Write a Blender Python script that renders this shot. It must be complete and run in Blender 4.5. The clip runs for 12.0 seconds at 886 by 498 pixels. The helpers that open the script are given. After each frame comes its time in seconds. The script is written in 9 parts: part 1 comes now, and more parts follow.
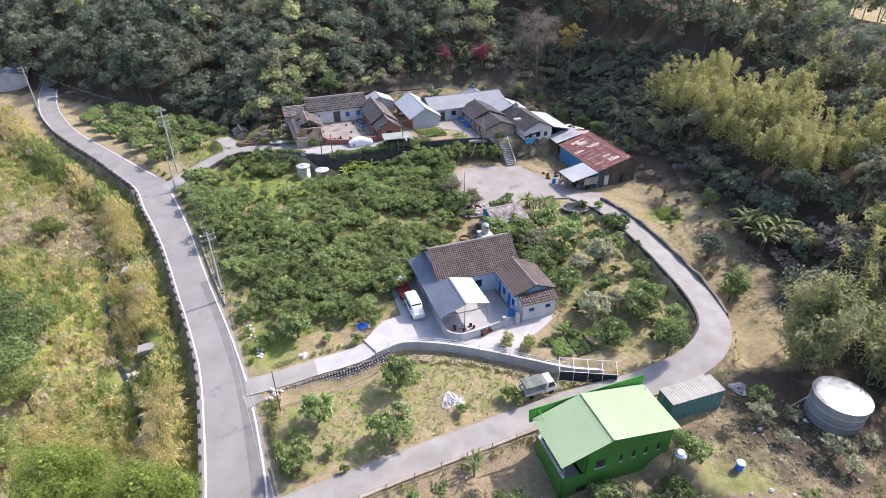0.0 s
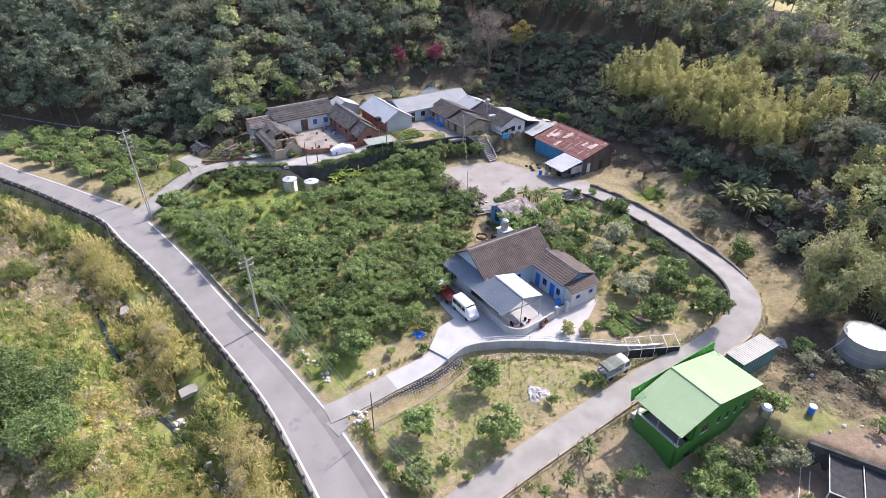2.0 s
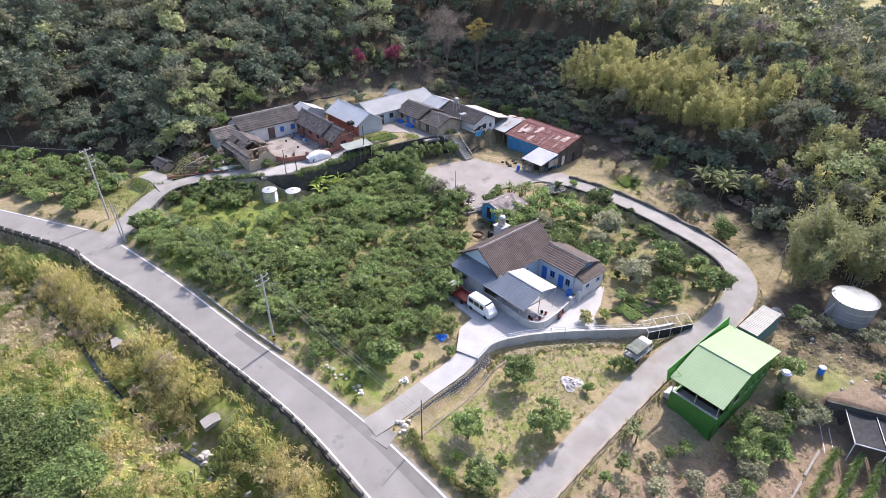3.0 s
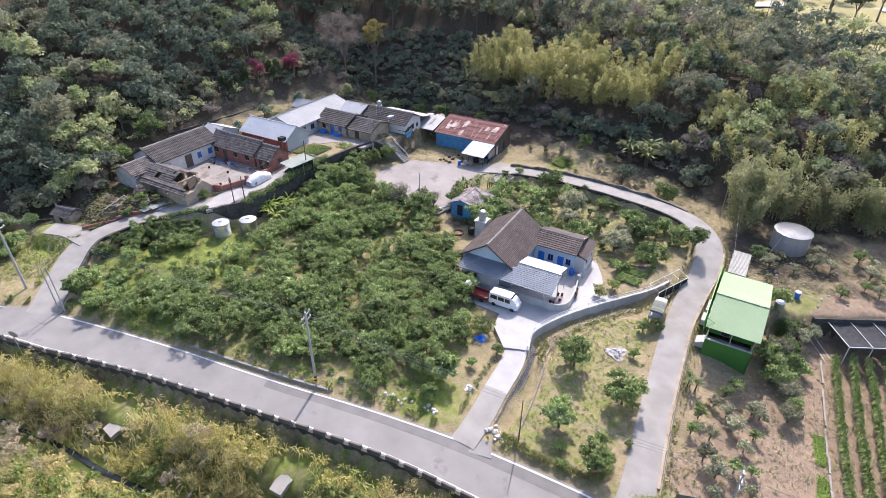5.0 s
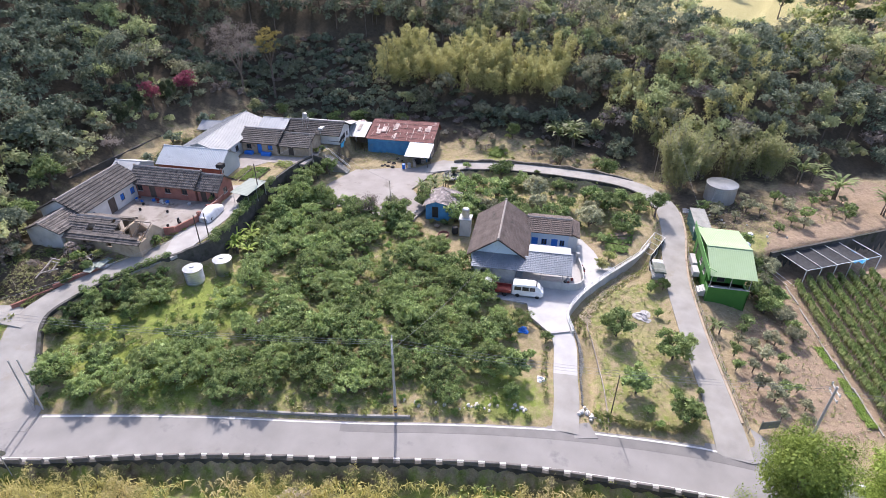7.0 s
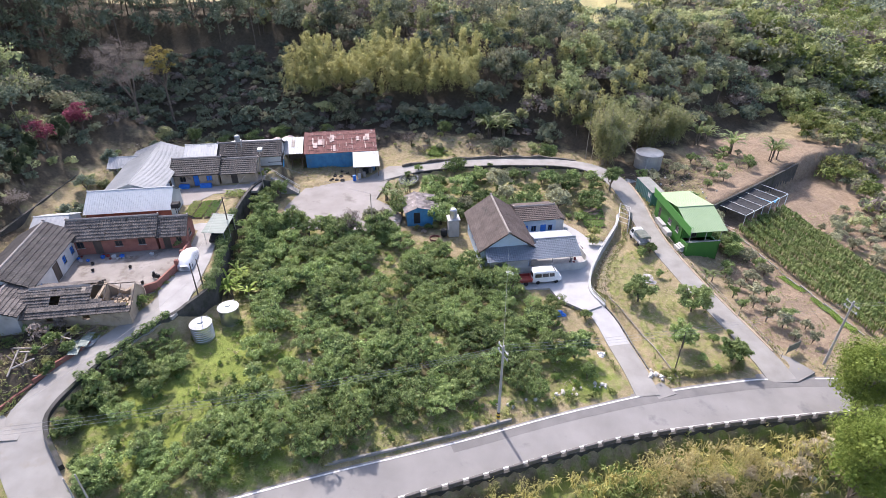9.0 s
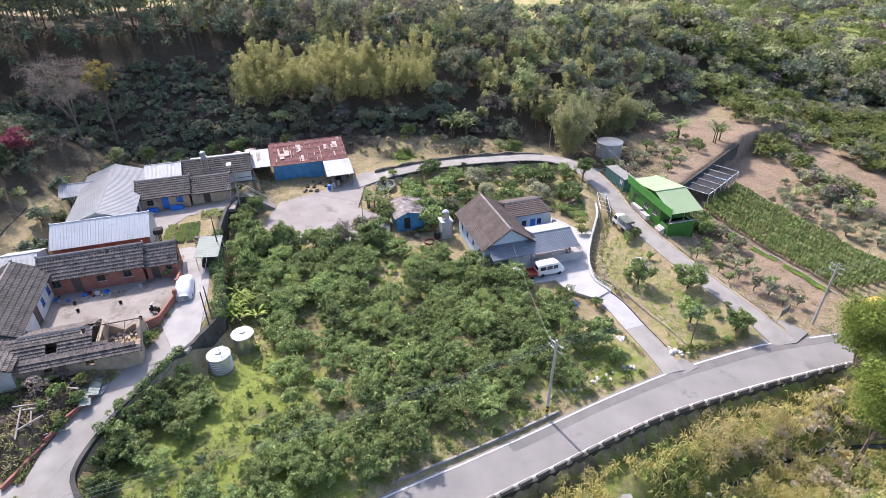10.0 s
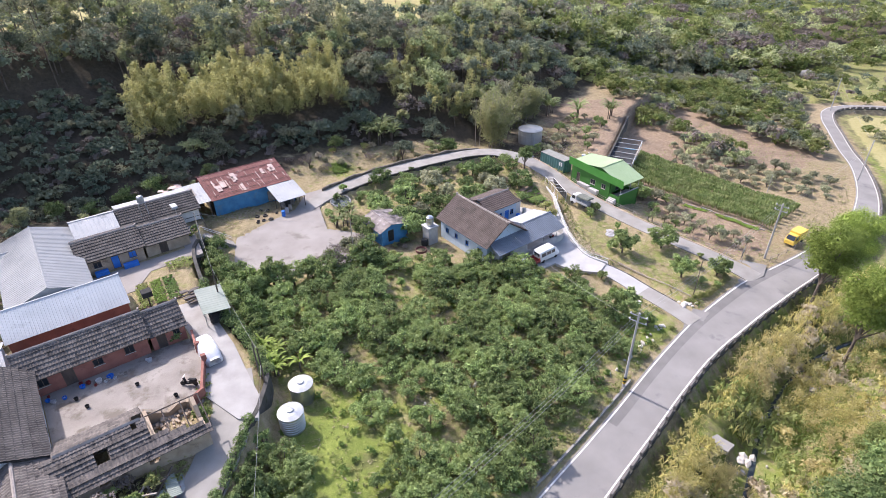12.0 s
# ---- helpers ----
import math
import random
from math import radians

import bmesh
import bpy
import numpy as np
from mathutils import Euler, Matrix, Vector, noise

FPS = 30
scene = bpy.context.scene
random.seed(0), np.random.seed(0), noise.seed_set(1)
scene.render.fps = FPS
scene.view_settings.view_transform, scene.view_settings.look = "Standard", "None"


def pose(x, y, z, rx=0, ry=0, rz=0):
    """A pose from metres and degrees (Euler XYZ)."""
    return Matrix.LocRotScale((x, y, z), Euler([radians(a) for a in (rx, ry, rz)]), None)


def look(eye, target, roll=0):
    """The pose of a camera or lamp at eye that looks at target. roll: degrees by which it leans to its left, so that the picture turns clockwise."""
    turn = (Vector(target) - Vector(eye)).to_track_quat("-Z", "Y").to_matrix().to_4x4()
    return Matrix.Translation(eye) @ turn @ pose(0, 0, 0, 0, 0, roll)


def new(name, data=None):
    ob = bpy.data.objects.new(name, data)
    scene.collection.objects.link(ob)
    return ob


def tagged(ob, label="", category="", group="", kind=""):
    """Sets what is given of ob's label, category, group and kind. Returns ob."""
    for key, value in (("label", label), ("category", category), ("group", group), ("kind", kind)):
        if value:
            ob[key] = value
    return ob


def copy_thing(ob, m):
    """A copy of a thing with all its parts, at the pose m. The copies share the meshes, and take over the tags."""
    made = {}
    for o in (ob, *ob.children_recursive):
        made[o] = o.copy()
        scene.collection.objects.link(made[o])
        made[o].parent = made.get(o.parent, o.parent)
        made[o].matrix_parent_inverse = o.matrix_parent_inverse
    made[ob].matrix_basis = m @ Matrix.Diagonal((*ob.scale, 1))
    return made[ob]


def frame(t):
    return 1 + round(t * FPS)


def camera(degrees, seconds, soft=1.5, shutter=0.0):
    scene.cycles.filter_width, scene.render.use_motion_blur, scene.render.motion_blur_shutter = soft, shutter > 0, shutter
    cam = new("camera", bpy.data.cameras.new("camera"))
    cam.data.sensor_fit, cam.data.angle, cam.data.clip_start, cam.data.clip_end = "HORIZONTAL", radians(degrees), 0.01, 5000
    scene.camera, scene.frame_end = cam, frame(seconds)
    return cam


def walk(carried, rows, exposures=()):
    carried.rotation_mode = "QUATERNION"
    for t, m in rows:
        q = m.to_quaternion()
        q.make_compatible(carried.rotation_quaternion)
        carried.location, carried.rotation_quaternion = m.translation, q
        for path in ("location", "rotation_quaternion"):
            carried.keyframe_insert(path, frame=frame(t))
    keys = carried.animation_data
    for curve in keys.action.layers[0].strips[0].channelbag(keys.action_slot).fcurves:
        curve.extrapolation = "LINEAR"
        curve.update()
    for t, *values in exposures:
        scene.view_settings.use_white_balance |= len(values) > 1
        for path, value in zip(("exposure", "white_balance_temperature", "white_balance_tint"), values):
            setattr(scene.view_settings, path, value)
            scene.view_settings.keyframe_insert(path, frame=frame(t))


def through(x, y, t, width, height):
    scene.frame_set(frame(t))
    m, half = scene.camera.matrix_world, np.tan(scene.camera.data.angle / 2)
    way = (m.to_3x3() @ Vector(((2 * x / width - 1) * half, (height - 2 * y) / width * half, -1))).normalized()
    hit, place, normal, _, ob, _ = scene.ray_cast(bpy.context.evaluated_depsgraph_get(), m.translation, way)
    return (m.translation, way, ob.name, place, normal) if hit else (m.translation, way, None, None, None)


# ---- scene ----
# the camera: a slow level orbit about forty metres above the valley
cam = camera(76.5, 12.0, soft=0.65)
ROWS = [
    (0.0, 0.356, 0.357, 40.942, 0.330, -31.906, -0.405),
    (0.5, -3.767, 0.453, 41.241, -2.179, -32.027, -0.262),
    (1.0, -8.330, 0.756, 41.445, -5.154, -32.116, -0.136),
    (1.5, -13.156, 1.370, 41.570, -8.575, -32.177, -0.025),
    (2.0, -18.108, 2.369, 41.629, -12.397, -32.216, 0.070),
    (2.5, -23.079, 3.795, 41.635, -16.561, -32.235, 0.149),
    (3.0, -27.986, 5.671, 41.600, -20.997, -32.237, 0.215),
    (5.0, -45.916, 17.543, 41.245, -40.141, -32.145, 0.341),
    (5.5, -49.789, 21.491, 41.143, -45.007, -32.109, 0.341),
    (6.0, -53.359, 25.769, 41.048, -49.839, -32.072, 0.330),
    (6.5, -56.600, 30.344, 40.965, -54.625, -32.035, 0.308),
    (7.0, -59.481, 35.182, 40.897, -59.370, -32.000, 0.276),
    (7.5, -61.974, 40.249, 40.848, -64.087, -31.968, 0.233),
    (9.5, -67.502, 62.152, 40.842, -83.136, -31.879, -0.024),
    (10.0, -67.669, 67.848, 40.883, -88.034, -31.867, -0.108),
    (10.5, -67.340, 73.537, 40.936, -92.976, -31.860, -0.199),
    (11.0, -66.539, 79.152, 40.996, -97.913, -31.855, -0.296),
    (11.5, -65.313, 84.607, 41.056, -102.752, -31.852, -0.399),
    (12.0, -63.739, 89.799, 41.111, -107.348, -31.850, -0.507),
]
walk(cam, [(t, pose(x, y, z, 90 + pitch, 0, yaw) @ pose(0, 0, 0, 0, 0, roll)) for t, x, y, z, yaw, pitch, roll in ROWS],
     [(0.0, 1.12, 6300, 21), (12.0, 1.12, 6300, 21)])

# ---- light: a clear winter morning sun from the north-east of the valley ----
SUN_AZ = math.atan2(0.56, 0.83)      # heading towards the sun, from +x
SUN_EL = radians(44)
world = bpy.data.worlds.new("sky")
scene.world = world
world.use_nodes = True
wn = world.node_tree.nodes
sky = wn.new("ShaderNodeTexSky")
sky.sky_type = "NISHITA"
sky.sun_disc = False
sky.sun_elevation = SUN_EL
sky.sun_rotation = math.pi / 2 - SUN_AZ
sky.air_density, sky.dust_density = 1.0, 2.5
wn["Background"].inputs["Strength"].default_value = 0.15
world.node_tree.links.new(sky.outputs["Color"], wn["Background"].inputs["Color"])
sun = new("sun", bpy.data.lights.new("sun", "SUN"))
sun.data.energy, sun.data.angle, sun.data.color = 2.85, radians(0.55), (1.0, 0.95, 0.87)
sd = Vector((math.cos(SUN_AZ) * math.cos(SUN_EL), math.sin(SUN_AZ) * math.cos(SUN_EL), math.sin(SUN_EL)))
sun.matrix_world = look(sd * 200, (0, 0, 0))


# ---- materials ----
def node_mat(name):
    m = bpy.data.materials.new(name)
    m.use_nodes = True
    nt = m.node_tree
    return m, nt, nt.nodes["Principled BSDF"]


def rgb(c):
    return (c[0], c[1], c[2], 1)


def surface(name, c1, c2, scale=1.5, rough=0.8, metal=0.0, bump=0.0, fine=25.0, spot=None, spot_scale=0.4, spot_at=0.6, rand=0.0, spec=0.4, streak=False):
    """A weathered surface: two colours mixed by coarse and fine noise, spots of a third one, a little relief."""
    m, nt, bs = node_mat(name)
    n, l = nt.nodes, nt.links
    tc = n.new("ShaderNodeTexCoord")
    vec = tc.outputs["Object"]
    if streak:
        mp = n.new("ShaderNodeMapping")
        mp.inputs["Scale"].default_value = (1, 1, 0.18)
        l.new(vec, mp.inputs["Vector"])
        vec = mp.outputs["Vector"]
    a = n.new("ShaderNodeTexNoise")
    a.inputs["Scale"].default_value, a.inputs["Detail"].default_value = scale, 6
    l.new(vec, a.inputs["Vector"])
    b = n.new("ShaderNodeTexNoise")
    b.inputs["Scale"].default_value, b.inputs["Detail"].default_value = fine, 3
    l.new(vec, b.inputs["Vector"])
    mx = n.new("ShaderNodeMix")
    mx.data_type = "RGBA"
    mx.inputs["A"].default_value, mx.inputs["B"].default_value = rgb(c1), rgb(c2)
    add = n.new("ShaderNodeMath")
    add.operation = "MULTIPLY_ADD"
    add.inputs[1].default_value, add.inputs[2].default_value = 0.5, -0.25
    l.new(b.outputs["Fac"], add.inputs[0])
    ad2 = n.new("ShaderNodeMath")
    ad2.operation = "ADD"
    l.new(add.outputs[0], ad2.inputs[0])
    rp = n.new("ShaderNodeMapRange")
    rp.inputs["From Min"].default_value, rp.inputs["From Max"].default_value = 0.3, 0.7
    l.new(a.outputs["Fac"], rp.inputs["Value"])
    l.new(rp.outputs["Result"], ad2.inputs[1])
    last = ad2
    if rand:
        oi = n.new("ShaderNodeObjectInfo")
        r = n.new("ShaderNodeMath")
        r.operation = "MULTIPLY_ADD"
        r.inputs[1].default_value, r.inputs[2].default_value = rand, -rand / 2
        l.new(oi.outputs["Random"], r.inputs[0])
        ad3 = n.new("ShaderNodeMath")
        ad3.operation = "ADD"
        l.new(r.outputs[0], ad3.inputs[0])
        l.new(ad2.outputs[0], ad3.inputs[1])
        last = ad3
    last.use_clamp = True
    l.new(last.outputs[0], mx.inputs["Factor"])
    col = mx.outputs["Result"]
    if spot:
        s = n.new("ShaderNodeTexNoise")
        s.inputs["Scale"].default_value, s.inputs["Detail"].default_value = spot_scale, 8
        s.inputs["Roughness"].default_value = 0.65
        l.new(vec, s.inputs["Vector"])
        sr = n.new("ShaderNodeMapRange")
        sr.inputs["From Min"].default_value, sr.inputs["From Max"].default_value = spot_at, spot_at + 0.12
        l.new(s.outputs["Fac"], sr.inputs["Value"])
        mx2 = n.new("ShaderNodeMix")
        mx2.data_type = "RGBA"
        l.new(sr.outputs["Result"], mx2.inputs["Factor"])
        l.new(col, mx2.inputs["A"])
        mx2.inputs["B"].default_value = rgb(spot)
        col = mx2.outputs["Result"]
    l.new(col, bs.inputs["Base Color"])
    bs.inputs["Roughness"].default_value, bs.inputs["Metallic"].default_value = rough, metal
    bs.inputs["Specular IOR Level"].default_value = spec
    if bump:
        bp = n.new("ShaderNodeBump")
        bp.inputs["Strength"].default_value, bp.inputs["Distance"].default_value = bump, 0.05
        l.new(b.outputs["Fac"], bp.inputs["Height"])
        l.new(bp.outputs["Normal"], bs.inputs["Normal"])
    return m


def foliage(name, c1, c2, c3, gloss=0.45, through=0.25, world_scale=0.35):
    """Leaves: each takes its own shade; patches of the crown differ; some light goes through."""
    m, nt, bs = node_mat(name)
    n, l = nt.nodes, nt.links
    geo = n.new("ShaderNodeNewGeometry")
    tc = n.new("ShaderNodeTexCoord")
    oi = n.new("ShaderNodeObjectInfo")
    ns = n.new("ShaderNodeTexNoise")
    ns.inputs["Scale"].default_value, ns.inputs["Detail"].default_value = world_scale, 2
    l.new(geo.outputs["Position"], ns.inputs["Vector"])
    mx = n.new("ShaderNodeMix")
    mx.data_type = "RGBA"
    mx.inputs["A"].default_value, mx.inputs["B"].default_value = rgb(c1), rgb(c2)
    l.new(geo.outputs["Random Per Island"], mx.inputs["Factor"])
    rr = n.new("ShaderNodeMapRange")
    rr.inputs["From Min"].default_value, rr.inputs["From Max"].default_value = 0.42, 0.66
    rr.inputs["To Max"].default_value = 0.85
    l.new(ns.outputs["Fac"], rr.inputs["Value"])
    mx2 = n.new("ShaderNodeMix")
    mx2.data_type = "RGBA"
    l.new(rr.outputs["Result"], mx2.inputs["Factor"])
    l.new(mx.outputs["Result"], mx2.inputs["A"])
    mx2.inputs["B"].default_value = rgb(c3)
    hs = n.new("ShaderNodeHueSaturation")
    hs.inputs["Saturation"].default_value = 0.9
    vr = n.new("ShaderNodeMapRange")
    vr.inputs["To Min"].default_value, vr.inputs["To Max"].default_value = 0.68, 1.32
    l.new(oi.outputs["Random"], vr.inputs["Value"])
    l.new(vr.outputs["Result"], hs.inputs["Value"])
    hr = n.new("ShaderNodeMapRange")
    hr.inputs["To Min"].default_value, hr.inputs["To Max"].default_value = 0.487, 0.508
    l.new(ns.outputs["Color"], hr.inputs["Value"])
    l.new(hr.outputs["Result"], hs.inputs["Hue"])
    l.new(mx2.outputs["Result"], hs.inputs["Color"])
    l.new(hs.outputs["Color"], bs.inputs["Base Color"])
    bs.inputs["Roughness"].default_value = gloss
    bs.inputs["Specular IOR Level"].default_value = 0.35 if gloss < 0.45 else 0.15
    tr = n.new("ShaderNodeBsdfTranslucent")
    l.new(hs.outputs["Color"], tr.inputs["Color"])
    ms = n.new("ShaderNodeMixShader")
    ms.inputs["Fac"].default_value = through
    l.new(bs.outputs["BSDF"], ms.inputs[1])
    l.new(tr.outputs["BSDF"], ms.inputs[2])
    l.new(ms.outputs["Shader"], n["Material Output"].inputs["Surface"])
    return m


M = {}
M["asphalt"] = surface("asphalt", (0.188, 0.180, 0.169), (0.244, 0.235, 0.222), 0.3, 0.88, bump=0.25, fine=22, spot=(0.155, 0.148, 0.147), spot_scale=0.35, spot_at=0.60)
M["patch"] = surface("asphalt_patch", (0.14, 0.134, 0.128), (0.182, 0.175, 0.166), 0.6, 0.88, bump=0.25, fine=22)
M["line"] = surface("road_paint", (0.527, 0.518, 0.493), (0.680, 0.671, 0.646), 1.2, 0.6, fine=14, spot=(0.306, 0.297, 0.289), spot_scale=2.0, spot_at=0.66)
M["lane"] = surface("old_concrete", (0.228, 0.217, 0.198), (0.31, 0.298, 0.273), 0.5, 0.85, bump=0.3, fine=18, spot=(0.25, 0.225, 0.19), spot_scale=0.45, spot_at=0.58)
M["white_concrete"] = surface("pale_concrete", (0.34, 0.335, 0.325), (0.43, 0.425, 0.415), 0.5, 0.8, bump=0.2, fine=20, spot=(0.28, 0.27, 0.255), spot_scale=0.5, spot_at=0.6)
M["guard"] = surface("stained_guard_concrete", (0.11, 0.10, 0.09), (0.21, 0.192, 0.175), 0.9, 0.88, bump=0.3, fine=9, spot=(0.08, 0.075, 0.065), spot_scale=0.9, spot_at=0.56, rand=0.5)
M["bright_concrete"] = surface("bright_concrete", (0.265, 0.256, 0.243), (0.36, 0.35, 0.336), 0.5, 0.85, bump=0.2, fine=14, spot=(0.25, 0.238, 0.222), spot_scale=0.4, spot_at=0.55)
M["yard"] = surface("yard_concrete", (0.225, 0.206, 0.19), (0.30, 0.278, 0.256), 0.3, 0.88, bump=0.25, fine=9, spot=(0.185, 0.166, 0.148), spot_scale=0.33, spot_at=0.55)
M["wall_concrete"] = surface("wall_concrete", (0.36, 0.36, 0.35), (0.52, 0.52, 0.50), 0.8, 0.85, bump=0.3, fine=9, spot=(0.12, 0.12, 0.12), spot_scale=0.8, spot_at=0.6, streak=True)
M["rubble_wall"] = surface("brown_rubble_wall", (0.085, 0.075, 0.062), (0.19, 0.165, 0.135), 1.4, 0.92, bump=0.6, fine=5, spot=(0.055, 0.055, 0.035), spot_scale=0.9, spot_at=0.54)
# base colour lowered to carry the deep shade on the village wall
M["dark_wall"] = surface("shaded_mossy_wall", (0.038, 0.038, 0.034), (0.085, 0.08, 0.073), 0.9, 0.9, bump=0.5, fine=6, spot=(0.028, 0.034, 0.02), spot_scale=0.7, spot_at=0.52)
M["stone"] = surface("river_stone", (0.16, 0.155, 0.15), (0.33, 0.32, 0.30), 2.5, 0.8, bump=0.3, fine=22, rand=0.9)
M["mortar"] = surface("mortar", (0.05, 0.05, 0.05), (0.09, 0.085, 0.08), 3, 0.9, bump=0.4)
M["pale_stone"] = surface("pale_boulder", (0.45, 0.42, 0.38), (0.62, 0.59, 0.54), 1.5, 0.85, bump=0.4, fine=12, rand=0.6)
M["tile_brown"] = surface("brown_roof_tile", (0.07, 0.052, 0.045), (0.118, 0.09, 0.078), 0.7, 0.75, bump=0.3, fine=7, spot=(0.048, 0.04, 0.036), spot_scale=0.9, spot_at=0.57, rand=0.35)
M["tile_black"] = surface("black_roof_tile", (0.04, 0.036, 0.035), (0.085, 0.078, 0.074), 0.9, 0.8, bump=0.4, fine=6, spot=(0.125, 0.112, 0.10), spot_scale=1.1, spot_at=0.6, rand=0.4)
M["tile_old"] = surface("weathered_roof_tile", (0.075, 0.066, 0.06), (0.175, 0.153, 0.137), 1.2, 0.85, bump=0.5, fine=6, spot=(0.045, 0.04, 0.038), spot_scale=1.4, spot_at=0.54, rand=0.5)
M["ridge"] = surface("ridge_mortar", (0.24, 0.21, 0.19), (0.36, 0.32, 0.29), 2, 0.85, bump=0.3)
M["blue_tile"] = surface("slate_blue_sheet", (0.145, 0.17, 0.20), (0.19, 0.22, 0.255), 0.5, 0.45, metal=0.2, fine=8)
M["metal_tile"] = surface("pale_pressed_sheet", (0.44, 0.465, 0.47), (0.53, 0.555, 0.56), 0.5, 0.6, fine=6, spot=(0.36, 0.385, 0.39), spot_scale=0.5, spot_at=0.58)
M["pale_sheet"] = surface("pale_metal_sheet", (0.215, 0.23, 0.24), (0.265, 0.28, 0.29), 0.4, 0.65, metal=0.1, fine=6, spot=(0.18, 0.195, 0.205), spot_scale=0.5, spot_at=0.58)
M["white_sheet"] = surface("white_metal_sheet", (0.31, 0.325, 0.335), (0.38, 0.395, 0.405), 0.4, 0.6, metal=0.1, fine=6, spot=(0.201, 0.217, 0.227), spot_scale=0.5, spot_at=0.58)
M["grey_sheet"] = surface("grey_metal_sheet", (0.201, 0.222, 0.232), (0.248, 0.270, 0.280), 0.5, 0.6, metal=0.15, fine=6, spot=(0.164, 0.182, 0.190), spot_scale=0.4, spot_at=0.57)
M["clear_sheet"] = surface("milky_roof_sheet", (0.36, 0.372, 0.385), (0.42, 0.432, 0.44), 0.5, 0.35, fine=6)
M["green_sheet"] = surface("pale_green_sheet", (0.27, 0.37, 0.205), (0.31, 0.41, 0.24), 0.3, 0.8, metal=0.0, fine=5)
M["green_wall"] = surface("green_wall", (0.04, 0.15, 0.026), (0.052, 0.18, 0.032), 0.6, 0.55, fine=6, spot=(0.036, 0.13, 0.025), spot_scale=0.5, spot_at=0.62)
M["green_fascia"] = surface("green_fascia_sheet", (0.075, 0.32, 0.05), (0.1, 0.36, 0.065), 0.6, 0.42, metal=0.1, fine=6)
M["rust"] = surface("rusted_sheet", (0.14, 0.055, 0.048), (0.215, 0.092, 0.08), 1.2, 0.85, fine=7, bump=0.2, spot=(0.42, 0.31, 0.285), spot_scale=0.55, spot_at=0.60)
M["pink_rust"] = surface("faded_rust_sheet", (0.42, 0.29, 0.25), (0.62, 0.52, 0.47), 0.9, 0.8, fine=7, spot=(0.25, 0.12, 0.09), spot_scale=0.9, spot_at=0.58)
M["white_wall"] = surface("whitewash", (0.510, 0.501, 0.484), (0.629, 0.620, 0.603), 0.8, 0.85, fine=9, bump=0.15, spot=(0.374, 0.357, 0.332), spot_scale=0.9, spot_at=0.62)
M["blue_wall"] = surface("pale_blue_wall", (0.40, 0.50, 0.60), (0.50, 0.58, 0.66), 0.8, 0.8, fine=9, spot=(0.33, 0.40, 0.47), spot_scale=0.8, spot_at=0.62)
M["blue_gable"] = surface("blue_gable_paint", (0.12, 0.30, 0.48), (0.17, 0.37, 0.55), 0.9, 0.6, fine=8, spot=(0.22, 0.36, 0.46), spot_scale=0.9, spot_at=0.6)
M["grey_wall"] = surface("grey_render_wall", (0.36, 0.355, 0.345), (0.50, 0.49, 0.475), 0.9, 0.88, fine=8, bump=0.2, spot=(0.24, 0.23, 0.22), spot_scale=0.8, spot_at=0.6)
M["brick"] = surface("red_brick_wall", (0.23, 0.095, 0.075), (0.32, 0.145, 0.11), 1.1, 0.88, fine=9, bump=0.3, spot=(0.17, 0.08, 0.068), spot_scale=1.0, spot_at=0.58)
M["earth_wall"] = surface("mud_brick_wall", (0.30, 0.235, 0.17), (0.42, 0.345, 0.26), 1.0, 0.92, fine=7, bump=0.5, spot=(0.20, 0.155, 0.115), spot_scale=1.1, spot_at=0.56)
M["metal_wall"] = surface("pale_metal_siding", (0.352, 0.390, 0.413), (0.420, 0.458, 0.473), 0.6, 0.45, metal=0.1, fine=6)
M["wood_dark"] = surface("dark_boards", (0.065, 0.052, 0.043), (0.14, 0.11, 0.09), 1.6, 0.85, fine=14, bump=0.3, streak=True, rand=0.6)
M["wood_grey"] = surface("weathered_wood", (0.22, 0.19, 0.165), (0.38, 0.34, 0.30), 1.8, 0.85, fine=15, bump=0.3, rand=0.6)
M["blue"] = surface("bright_blue_paint", (0.015, 0.13, 0.52), (0.03, 0.20, 0.62), 1, 0.5, fine=10)
M["blue_sheet"] = surface("blue_siding", (0.04, 0.17, 0.34), (0.07, 0.26, 0.45), 1.1, 0.55, fine=9, spot=(0.10, 0.20, 0.28), spot_scale=0.8, spot_at=0.58)
M["tarp_blue"] = surface("blue_tarpaulin", (0.03, 0.28, 0.52), (0.06, 0.38, 0.62), 1.5, 0.5, fine=6, bump=0.4)
M["tarp_grey"] = surface("grey_cloth", (0.24, 0.23, 0.23), (0.42, 0.41, 0.40), 1.5, 0.85, fine=6, bump=0.5)
M["tarp_white"] = surface("silver_cover", (0.58, 0.58, 0.59), (0.74, 0.74, 0.75), 2.0, 0.5, fine=6, bump=0.4)
M["mesh_black"] = surface("black_shade_net", (0.02, 0.021, 0.023), (0.04, 0.042, 0.045), 2.0, 0.9, fine=30)
M["steel"] = surface("stainless_steel", (0.50, 0.51, 0.52), (0.62, 0.63, 0.64), 1.0, 0.28, metal=0.9, fine=5, rand=0.2)
M["steel_dull"] = surface("dull_galvanised", (0.33, 0.34, 0.345), (0.45, 0.46, 0.465), 1.0, 0.5, metal=0.55, fine=5, spot=(0.20, 0.19, 0.18), spot_scale=0.8, spot_at=0.6, streak=True)
M["tank_lid"] = surface("tank_cover_sheet", (0.18, 0.192, 0.2), (0.27, 0.28, 0.285), 0.6, 0.3, metal=0.35, fine=4, spot=(0.15, 0.16, 0.17), spot_scale=0.45, spot_at=0.54)
